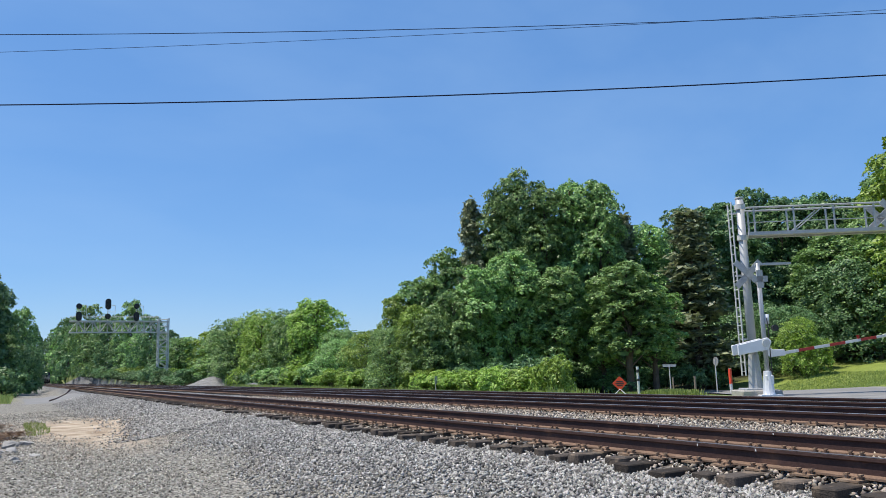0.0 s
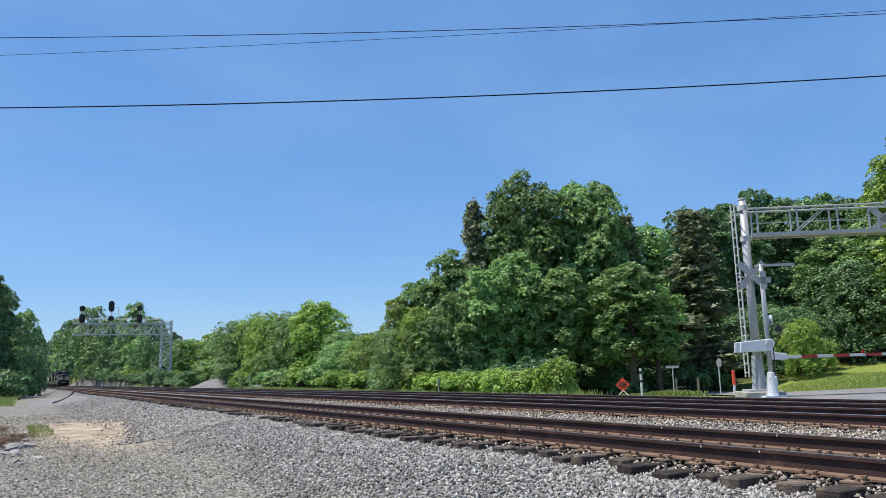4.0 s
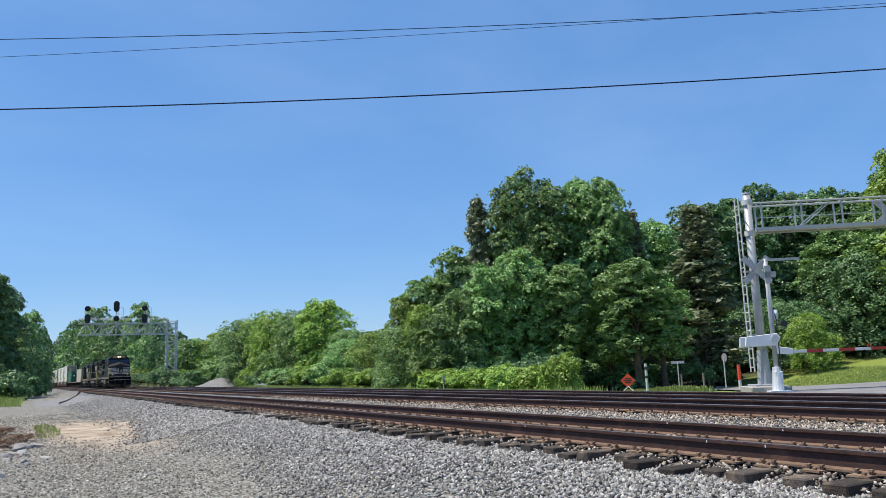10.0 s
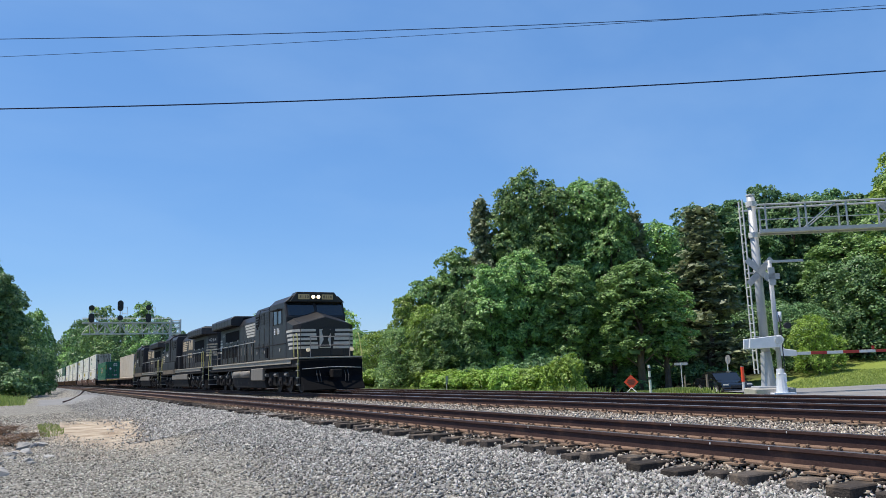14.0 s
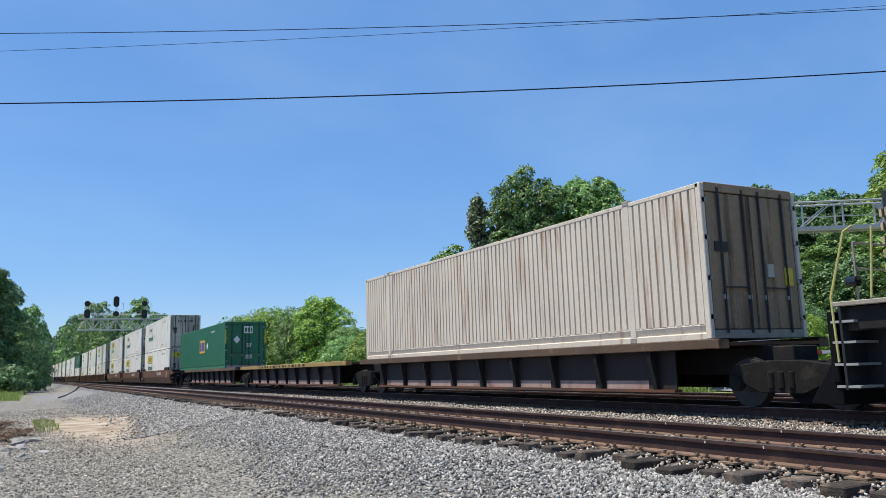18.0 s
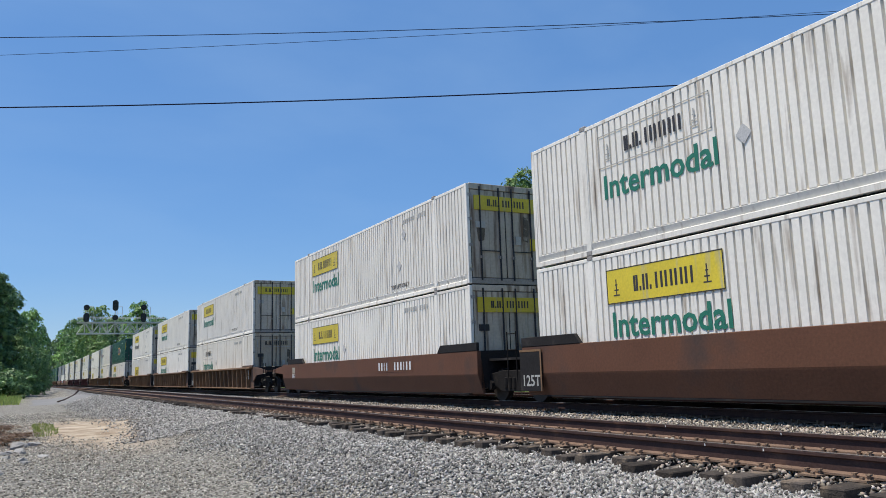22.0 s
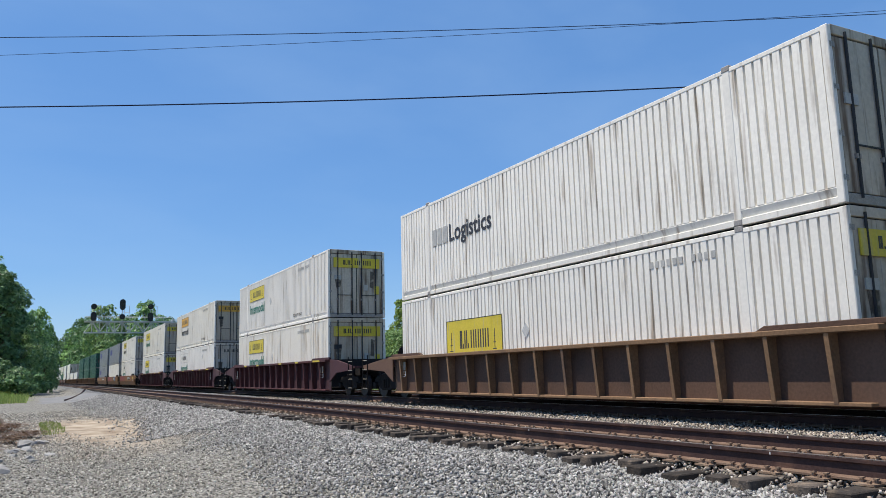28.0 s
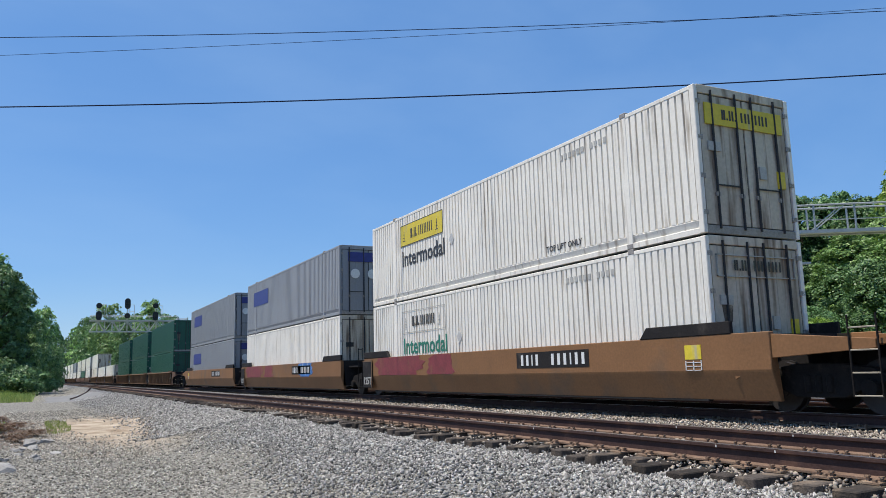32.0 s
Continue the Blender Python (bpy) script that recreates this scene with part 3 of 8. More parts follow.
def ground_material():
    m = bpy.data.materials.new("gravel_dirt_and_grass")
    m.use_nodes = True
    n, l = m.node_tree.nodes, m.node_tree.links
    b = n["Principled BSDF"]
    b.inputs["Roughness"].default_value, b.inputs["Specular IOR Level"].default_value = 0.95, 0.2
    geo = n.new("ShaderNodeNewGeometry")
    sep = n.new("ShaderNodeSeparateXYZ")
    l.new(geo.outputs["Position"], sep.inputs[0])
    wob = n.new("ShaderNodeTexNoise")
    wob.inputs["Scale"].default_value, wob.inputs["Detail"].default_value = 0.5, 5
    l.new(geo.outputs["Position"], wob.inputs["Vector"])

    def math_node(op, a, bb):
        k = n.new("ShaderNodeMath")
        k.operation = op
        for i, v in enumerate((a, bb)):
            if isinstance(v, (int, float)):
                k.inputs[i].default_value = v
            else:
                l.new(v, k.inputs[i])
        return k.outputs[0]

    def ramp(v, a, bb):
        k = n.new("ShaderNodeMapRange")
        k.inputs["From Min"].default_value, k.inputs["From Max"].default_value = a, bb
        l.new(v, k.inputs["Value"])
        return k.outputs[0]

    def blend(f, a, c):
        k = n.new("ShaderNodeMix")
        k.data_type = 'RGBA'
        l.new(f, k.inputs["Factor"])
        l.new(a, k.inputs["A"])
        if isinstance(c, tuple):
            k.inputs["B"].default_value = (*c, 1)
        else:
            l.new(c, k.inputs["B"])
        return k.outputs["Result"]

    off = math_node('MULTIPLY', math_node('SUBTRACT', wob.outputs["Fac"], 0.5), 3.0)
    X, Y = math_node('ADD', sep.outputs["X"], off), math_node('ADD', sep.outputs["Y"], math_node('MULTIPLY', off, 2.0))
    # grey stone
    vor = n.new("ShaderNodeTexVoronoi")
    vor.inputs["Scale"].default_value = 23
    l.new(geo.outputs["Position"], vor.inputs["Vector"])
    fine = n.new("ShaderNodeTexNoise")
    fine.inputs["Scale"].default_value, fine.inputs["Detail"].default_value = 45, 4
    l.new(geo.outputs["Position"], fine.inputs["Vector"])
    cr = n.new("ShaderNodeValToRGB")
    cr.color_ramp.elements[0].color, cr.color_ramp.elements[1].color = (0.03, 0.03, 0.031, 1), (0.3, 0.3, 0.3, 1)
    sepc = n.new("ShaderNodeSeparateColor")
    l.new(vor.outputs["Color"], sepc.inputs[0])
    l.new(sepc.outputs[0], cr.inputs[0])
    # finer, browner crushed stone of the lot
    lot = n.new("ShaderNodeValToRGB")
    lot.color_ramp.elements[0].color, lot.color_ramp.elements[1].color = (0.065, 0.06, 0.051, 1), (0.39, 0.37, 0.325, 1)
    l.new(sepc.outputs[1], lot.inputs[0])
    col = blend(ramp(X, 5.0, 3.4), cr.outputs[0], lot.outputs[0])
    # bare tan dirt
    ex = math_node('DIVIDE', math_node('SUBTRACT', X, 1.9), 1.9)
    ey = math_node('DIVIDE', math_node('SUBTRACT', Y, 30.0), 9.0)
    el = math_node('ADD', math_node('MULTIPLY', ex, ex), math_node('MULTIPLY', ey, ey))
    dirt = n.new("ShaderNodeValToRGB")
    dirt.color_ramp.elements[0].color, dirt.color_ramp.elements[1].color = (0.27, 0.2, 0.135, 1), (0.55, 0.46, 0.35, 1)
    l.new(ramp(gnoise(n, l, geo, 1.7), 0.32, 0.68), dirt.inputs[0])
    col = blend(math_node('MULTIPLY', ramp(el, 2.0, 0.3), ramp(gnoise(n, l, geo, 1.1), 0.2, 0.42)), col, dirt.outputs[0])
    # grass beyond the tracks and far left
    gr = n.new("ShaderNodeValToRGB")
    gr.color_ramp.elements[0].color, gr.color_ramp.elements[1].color = (0.13, 0.175, 0.035, 1), (0.29, 0.35, 0.08, 1)
    gn = n.new("ShaderNodeTexNoise")
    gn.inputs["Scale"].default_value, gn.inputs["Detail"].default_value = 1.5, 8
    l.new(geo.outputs["Position"], gn.inputs["Vector"])
    l.new(gn.outputs["Fac"], gr.inputs[0])
    bed = math_node('MULTIPLY', ramp(sep.outputs["X"], 6.0, 6.5), ramp(sep.outputs["X"], 8.9, 8.3))
    col = blend(math_node('MULTIPLY', bed, ramp(gnoise(n, l, geo, 3.0), 0.35, 0.6)), col, (0.2, 0.145, 0.105))
    # main-track bed darkened: shade under the train, put into the ground colour
    train_shade = math_node('MULTIPLY', ramp(sep.outputs["X"], 10.5, 11.1), ramp(sep.outputs["X"], 13.5, 12.9))
    col = blend(math_node('MULTIPLY', train_shade, 0.85), col, (0.045, 0.038, 0.034))
    col = blend(ramp(X, 19.2, 20.2), col, gr.outputs[0])
    # ground colour darkened here for the shade beneath the trees
    col = blend(math_node('MULTIPLY', ramp(X, 19.5, 21.0), ramp(Y, 37, 45)), col, (0.05, 0.05, 0.028))
    left = math_node('MULTIPLY', ramp(X, -0.2, -1.4), ramp(Y, 72, 80))
    col = blend(left, col, gr.outputs[0])
    left2 = math_node('MULTIPLY', math_node('MULTIPLY', ramp(X, 0.2, -0.8), ramp(Y, 20, 24)), ramp(Y, 40, 34))
    col = blend(left2, col, (0.2, 0.12, 0.075))
    l.new(col, b.inputs["Base Color"])
    bp = n.new("ShaderNodeBump")
    bp.inputs["Strength"].default_value, bp.inputs["Distance"].default_value = 0.9, 0.03
    l.new(math_node('ADD', vor.outputs["Distance"], fine.outputs["Fac"]), bp.inputs["Height"])
    l.new(bp.outputs[0], b.inputs["Normal"])
    return m


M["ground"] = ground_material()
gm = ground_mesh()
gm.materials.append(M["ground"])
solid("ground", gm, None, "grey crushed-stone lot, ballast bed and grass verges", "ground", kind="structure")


def stone_material(name, dark, mid, light, sat_value):
    m = bpy.data.materials.new(name)
    m.use_nodes = True
    n, l = m.node_tree.nodes, m.node_tree.links
    b = n["Principled BSDF"]
    b.inputs["Roughness"].default_value, b.inputs["Specular IOR Level"].default_value = 0.85, 0.3
    geo = n.new("ShaderNodeNewGeometry")
    cr = n.new("ShaderNodeValToRGB")
    e = cr.color_ramp.elements
    e[0].color, e[1].color = (*dark, 1), (*light, 1)
    k = e.new(0.85)
    k.color = (*mid, 1)
    l.new(geo.outputs["Random Per Island"], cr.inputs[0])
    nz = n.new("ShaderNodeTexNoise")
    nz.inputs["Scale"].default_value = 60
    l.new(geo.outputs["Position"], nz.inputs["Vector"])
    mx = n.new("ShaderNodeMix")
    mx.data_type, mx.blend_type = 'RGBA', 'MULTIPLY'
    mx.inputs["Factor"].default_value = 0.45
    l.new(cr.outputs[0], mx.inputs["A"])
    l.new(nz.outputs["Color"], mx.inputs["B"])
    sat = n.new("ShaderNodeHueSaturation")
    sat.inputs["Saturation"].default_value, sat.inputs["Value"].default_value = sat_value, 1.3
    l.new(mx.outputs["Result"], sat.inputs["Color"])
    l.new(sat.outputs[0], b.inputs["Base Color"])
    return m


M["stone"] = stone_material("crushed_grey_stone", (0.045, 0.043, 0.041), (0.395, 0.378, 0.348), (0.56, 0.535, 0.495), 0.75)
M["crib_stone"] = stone_material("rust_dusted_ballast", (0.07, 0.055, 0.045), (0.47, 0.395, 0.315), (0.62, 0.56, 0.48), 0.9)
M["lot_stone"] = stone_material("tan_and_grey_gravel", (0.07, 0.062, 0.05), (0.44, 0.405, 0.335), (0.6, 0.565, 0.49), 0.85)


def stone_mesh(name, spots, sizes, lift=0.25, mat="stone"):
    """Many angular stones, each a crooked six-cornered splinter, in one mesh."""
    n = len(spots)
    tip = np.array([(1, 0, 0), (-1, 0, 0), (0, 1, 0), (0, -1, 0), (0, 0, 1), (0, 0, -1)], float) * 0.5
    fq = np.array([(0, 2, 4), (2, 1, 4), (1, 3, 4), (3, 0, 4), (2, 0, 5), (1, 2, 5), (3, 1, 5), (0, 3, 5)])
    v = np.repeat(tip[None], n, 0) * rng.uniform(0.65, 1.3, (n, 6, 1)) * rng.uniform(0.55, 1.35, (n, 1, 3)) + rng.normal(0, 0.13, (n, 6, 3))
    a = rng.uniform(0, 2 * np.pi, (n, 3))
    for ax, (i, j) in enumerate(((0, 1), (1, 2), (0, 2))):
        c, s = np.cos(a[:, ax])[:, None], np.sin(a[:, ax])[:, None]
        p, q = v[:, :, i].copy(), v[:, :, j].copy()
        v[:, :, i], v[:, :, j] = p * c - q * s, p * s + q * c
    v = v * sizes[:, None, None] + spots[:, None, :]
    v[:, :, 2] += (sizes * lift)[:, None]
    f = (fq[None] + 6 * np.arange(n)[:, None, None]).reshape(-1, 3)
    me = bpy.data.meshes.new(name)
    me.vertices.add(n * 6)
    me.vertices.foreach_set("co", v.reshape(-1))
    me.loops.add(n * 24)
    me.loops.foreach_set("vertex_index", f.reshape(-1).astype(np.int32))
    me.polygons.add(n * 8)
    me.polygons.foreach_set("loop_start", (np.arange(n * 8) * 3).astype(np.int32))
    me.polygons.foreach_set("loop_total", np.full(n * 8, 3, np.int32))
    me.update(calc_edges=True)
    me.materials.append(M[mat])
    return me


def scatter(count, x0, x1, y0, y1, lo, hi):
    """Spots spread over the strip, denser near the camera."""
    t = rng.uniform(0, 1, count)
    y = y0 + (y1 - y0) * t ** 1.6
    x = rng.uniform(x0, x1, count)
    z = np.array([ground_z(float(p), float(q)) for p, q in zip(x, y)])
    return np.stack([x, y, z], 1), rng.uniform(lo, hi, count)


def thin_out(spots, sizes, keep):
    """Keeps each spot with the chance that keep(x, y) gives it."""
    u = rng.uniform(0, 1, len(spots))
    ok = np.array([keep(float(p[0]), float(p[1])) > q for p, q in zip(spots, u)])
    return spots[ok], sizes[ok]


def dirt_gap(x, y):
    return step(0.1, 1.7, ((x - 1.9) / 1.9) ** 2 + ((y - 30.0) / 9.0) ** 2)


spots, sizes = scatter(80000, 2.4, 6.05, 3.2, 30, 0.026, 0.056)
spots, sizes = thin_out(spots, sizes, lambda x, y: step(2.9, 4.9, x + 0.9 * noise.noise(Vector((x * 0.4, y * 0.25, 3)))))
solid("ballast_shoulder_stones", stone_mesh("ballast_shoulder_stones", spots, sizes), None, "loose blue-grey crushed-stone ballast on the shoulder", "ballast", kind="stuff")
spots, sizes = scatter(96000, -1.6, 5.3, 4.5, 48, 0.02, 0.044)
spots, sizes = thin_out(spots, sizes * (1 + 0.014 * spots[:, 1]), lambda x, y: step(5.3, 3.4, x) * dirt_gap(x, y) * (0.45 + 0.55 * step(-0.25, 0.25, noise.noise(Vector((x * 0.5, y * 0.16, 9))))))
solid("lot_stones", stone_mesh("lot_stones", spots, sizes, 0.1, "lot_stone"), None, "fine tan and grey gravel over the lot", "gravel", kind="stuff")
spots, sizes = scatter(22000, 8.35, 11.25, 3.0, 40, 0.028, 0.058)
solid("ballast_between_tracks", stone_mesh("ballast_between_tracks", spots, sizes, 0.25, "crib_stone"), None, "grey and rusty ballast stones between the two tracks", "ballast", kind="stuff")
spots, sizes = scatter(17000, 6.0, 8.5, 3.0, 34, 0.026, 0.055)
solid("crib_ballast", stone_mesh("crib_ballast", spots, sizes, 0.8, "crib_stone"), None, "grey ballast stones lying between the ties", "ballast", kind="stuff")
spots, sizes = scatter(30000, 1.8, 6.1, 22, 72, 0.045, 0.08)
spots, sizes = thin_out(spots, sizes, lambda x, y: step(1.8, 3.8, x) * (0.15 + 0.85 * dirt_gap(x, y)))
solid("far_shoulder_stones", stone_mesh("far_shoulder_stones", spots, sizes), None, "grey ballast stones along the farther shoulder", "ballast", kind="stuff")

# paved road to the crossing
def strip(pts, half, lift, zf):
    v, f = [], []
    for i, p in enumerate(pts):
        a, b = Vector((*pts[max(i - 1, 0)], 0)), Vector((*pts[min(i + 1, len(pts) - 1)], 0))
        t = (b - a).normalized()
        s = Vector((t.y, -t.x, 0)) * half
        for k in (-1, -0.33, 0.33, 1):
            q = Vector((*p, 0)) + s * k
            v.append((q.x, q.y, zf(q.x, q.y) + lift))
    for i in range(len(pts) - 1):
        for j in range(3):
            f.append((i * 4 + j, i * 4 + j + 1, i * 4 + j + 5, i * 4 + j + 4))
    return v, f


def dense(pts, gap=1.5):
    out = []
    for (ax, ay), (bx, by) in zip(pts[:-1], pts[1:]):
        k = max(1, int(math.hypot(bx - ax, by - ay) / gap))
        out += [(ax + (bx - ax) * i / k, ay + (by - ay) * i / k) for i in range(k)]
    return out + [pts[-1]]


M["asphalt"] = material("worn_grey_asphalt", (0.2, 0.195, 0.19), 0.9, 0, 0.2, 1.2, 60, 0.3, (0.3, 0.29, 0.28), 0.4, 0.8)
rv, rf = strip(dense(ROAD[:10]), 3.4, 0.05, ground_z)
rs = Shape().add(rv, rf)
solid("road", rs, M["asphalt"], "two-lane grey asphalt road leading to the crossing", "road", kind="structure")
v, f = [], []
for j in range(24):
    for i in range(14):
        x, y = 0.15 + 0.38 * i + 0.5 * noise.noise(Vector((i * 0.4, j * 0.3, 2))), 65.5 + 1.0 * j + 0.9 * noise.noise(Vector((i * 0.5, j * 0.2, 7)))
        v.append((x, y, ground_z(x, y) + (0.03 if 0 < i < 13 and 0 < j < 23 else -0.03)))
        if i < 13 and j < 23:
            f.append((j * 14 + i, j * 14 + i + 1, j * 14 + i + 15, j * 14 + i + 14))
M["apron"] = material("dark_patched_asphalt", (0.19, 0.187, 0.183), 0.9, 0, 0.2, 0.5, 40, 0.3, (0.27, 0.255, 0.24), 0.4, 0.5)
solid("paved_crossing", Shape().add(v, f), M["apron"], "worn grey asphalt apron over the siding", "pavement", kind="structure")

# ---- tracks ----
RAIL = [(-0.075, -0.178), (0.075, -0.178), (0.075, -0.165), (0.012, -0.145), (0.01, -0.045), (0.036, -0.03), (0.036, -0.004), (0.026, 0.0), (-0.026, 0.0), (-0.036, -0.004), (-0.036, -0.03), (-0.01, -0.045), (-0.012, -0.145), (-0.075, -0.165)]
HEAD = [(-0.032, 0.002), (0.032, 0.002), (0.032, 0.004), (-0.032, 0.004)]
GAUGE = 1.505
tie_mesh = Shape().box(-1.3, 1.3, -0.115, 0.115, -0.375, -0.196).mesh("tie", M["tie"], False, 0.012)
pl = Shape().box(-0.19, 0.19, -0.1, 0.1, -0.196, -0.178)
for sx in (-0.1, 0.1):
    for sy in (-0.065, 0.065):
        pl.box(sx - 0.012, sx + 0.012, sy - 0.012, sy + 0.012, -0.18, -0.135)
        pl.box(sx - 0.022 * (1 if sx > 0 else 1), sx + 0.022, sy - 0.018, sy + 0.018, -0.147, -0.133)
for sx in (-0.155, 0.155):
    pl.box(sx - 0.014, sx + 0.014, -0.05, -0.02, -0.18, -0.155)
plate_mesh = pl.mesh("tie_plate", M["plate"])

NEAR_TIES = [4.35, 4.82, 5.33, 5.75, 6.15, 6.63, 7.15, 7.61, 8.04, 8.55, 9.02, 9.5, 10.1, 10.65, 11.2]


FOOT = [(-0.078, -0.18), (0.078, -0.18), (0.077, -0.162), (0.02, -0.147), (-0.02, -0.147), (-0.077, -0.162)]


def track(name, x, z, label, shiny, first):
    t = thing(name, label, "railway track", kind="structure", at=pose(x, 0, z))
    pts = [(0, yy, 0) for yy in (-60, 20, 50, 80, 110, 140, 170, 200, 240, 280, 330, 400, 480, 560, 640, 720, 800, 900, 1200)]
    for sx in (-GAUGE / 2, GAUGE / 2):
        r = part("rail", Shape().sweep([(sx + bend(p[1]), p[1], 0) for p in pts], RAIL), M["rail"], t, "rust-brown steel rail")
        part("rail_base", Shape().sweep([(sx + bend(p[1]), p[1], 0.001) for p in pts], FOOT), M["foot"], r, "dusty rust-tan rail base")
        part("running_surface", Shape().sweep([(sx + bend(p[1]), p[1], 0) for p in pts], HEAD), M["rail_shiny" if shiny else "rail_head"], r, "bright worn rail head")
    rnd = random.Random(int(x * 10))
    ys = list(first) if first else [4.3]
    y = ys[0]
    lead = []
    while y > (-14 if first else 0):
        y -= 0.5 + rnd.uniform(-0.03, 0.03)
        lead.append(y)
    y = ys[-1]
    while y < 120:
        y += 0.5 + rnd.uniform(-0.04, 0.04)
        ys.append(y)
    ys = lead[::-1] + ys
    cut = 225 if first else 72
    for k, y in enumerate(ys[:cut]):
        part("tie", tie_mesh, None, t, at=pose(bend(y) + rnd.uniform(-0.16, 0.12), y, rnd.uniform(-0.05, 0.0), 0, 0, rnd.uniform(-3.0, 3.0)))
    far = Shape()
    y = ys[min(cut, len(ys)) - 1]
    while y < 420:
        y += 0.5
        far.box(bend(y) - 1.3, bend(y) + 1.3, y - 0.115, y + 0.115, -0.375, -0.196)
    tagged(part("far_ties", far, M["tie"], t), kind="stuff")
    plates = Shape()
    for y in ys:
        if y > 45 or y < -2:
            continue
        for sx in (-GAUGE / 2, GAUGE / 2):
            if y < 24 and first:
                part("tie_plate", plate_mesh, None, t, at=pose(sx, y, 0))
            elif y < 45:
                plates.box(sx - 0.19, sx + 0.19, y - 0.1, y + 0.1, -0.198, -0.178)
                plates.box(sx - 0.13, sx - 0.085, y - 0.07, y - 0.05, -0.18, -0.13)
                plates.box(sx - 0.13, sx - 0.085, y + 0.05, y + 0.07, -0.18, -0.13)
    if plates.v:
        tagged(part("far_tie_plates", plates, M["plate"], t), kind="stuff")
    return t


near_track = track("near_track", NEAR_TRACK, 0.0, "rusty little-used railway track on dark wooden ties", False, NEAR_TIES)
main_track = track("main_track", MAIN_TRACK, 0.0, "main railway track with bright worn rail heads", True, [])
far_track = track("far_track", FAR_TRACK, -0.11, "third railway track on stone ballast", True, [])
for sx, yy in ((GAUGE / 2, 4.9), (GAUGE / 2, 6.4), (GAUGE / 2, 8.3), (-GAUGE / 2, 5.4), (-GAUGE / 2, 6.15), (-GAUGE / 2, 9.6)):
    part("paint_mark", Shape().box(sx - 0.04, sx - 0.033, yy - 0.007, yy + 0.007, -0.032, -0.008), M["gate_white"], near_track, "white paint mark on the rail")
siding = thing("siding", "rusty siding curving away through the asphalt apron", "railway track", kind="structure")
for off in (-GAUGE / 2, GAUGE / 2):
    part("rail", Shape().sweep([(siding_line(yy)[0] + off, yy, siding_line(yy)[1]) for yy in np.arange(148.0, 68.0, -4.0)], RAIL), M["rail"], siding, "rusty siding rail")

# ---- train: every vehicle stands on the main track; its own y runs towards the train's tail ----
SPEED = 22.92
MOVING = []     # (thing, y at 14.5 s, height, turn)


def ride(ob, y, z=0.0, turn=0):
    MOVING.append((ob, y, z, turn))
    ob.matrix_basis = pose(MAIN_TRACK, y, z, 0, 0, turn)
    return ob


def wheel_shape(x, y, r):
    s = 1 if x > 0 else -1
    return Shape().cyl((x - 0.065 * s, y, r), (x + 0.05 * s, y, r), r, 20).cyl((x - 0.085 * s, y, r), (x - 0.06 * s, y, r), r + 0.028, 20).cyl((x, y, r), (x + 0.09 * s, y, r), 0.16, 12)


def bogie(parent, y):
    """A two-axle freight bogie round y."""
    frame_side = Shape()
    for s in (-1, 1):
        x0, x1 = (s * 0.93, s * 1.08) if s > 0 else (s * 1.08, s * 0.93)
        frame_side.prism([(y - 1.12, 0.5), (y - 0.95, 0.72), (y - 0.35, 0.8), (y + 0.35, 0.8), (y + 0.95, 0.72), (y + 1.12, 0.5), (y + 0.8, 0.42), (y + 0.42, 0.26), (y - 0.42, 0.26), (y - 0.8, 0.42)], "x", x0, x1)
        for dy in (-0.2, 0, 0.2):
            frame_side.cyl((s * 1.06, y + dy, 0.34), (s * 1.06, y + dy, 0.62), 0.07, 8)
    frame_side.box(-0.95, 0.95, y - 0.2, y + 0.2, 0.5, 0.78)
    b = part("bogie", frame_side, M["bogie"], parent, "grimy cast-steel bogie", bevel=0.015)
    for dy in (-0.89, 0.89):
        for x in (-0.755, 0.755):
            part("wheel", wheel_shape(x, y + dy, 0.42), M["wheel"], b, "worn steel wheel")
        part("axle", Shape().cyl((-0.75, y + dy, 0.42), (0.75, y + dy, 0.42), 0.085, 8), M["bogie"], b)
        for s in (-1, 1):
            part("axle_box", Shape().cyl((s * 1.02, y + dy, 0.42), (s * 1.17, y + dy, 0.42), 0.13, 10), M["bogie"], b)
    return b


# ---- containers: 53 ft ----
CL, CW, CH = 16.15, 1.295, 2.9


def corrugated(side, pitch=0.262, deep=0.088):
    """One pressed side wall with upright folds."""
    pts, y = [], 0.14
    x0, x1, k = CW - 0.008, CW - deep, pitch / 0.262
    while y < CL - 0.14:
        nxt = [(y, x0), (y + 0.19 * k, x0), (y + 0.207 * k, x1), (y + 0.243 * k, x1), (y + 0.262 * k, x0)]
        pts += nxt
        y += pitch
    pts = [p for p in pts if p[0] < CL - 0.1] + [(CL - 0.1, x0)]
    out = [(side * x, y) for y, x in pts] + [(side * (CW - 0.12), CL - 0.1), (side * (CW - 0.12), 0.14)]
    n = len(out)
    v = [(x, y, 0.27) for x, y in out] + [(x, y, 2.79) for x, y in out]
    return Shape().add(v, [(i, (i + 1) % n, n + (i + 1) % n, n + i) for i in range(n)])


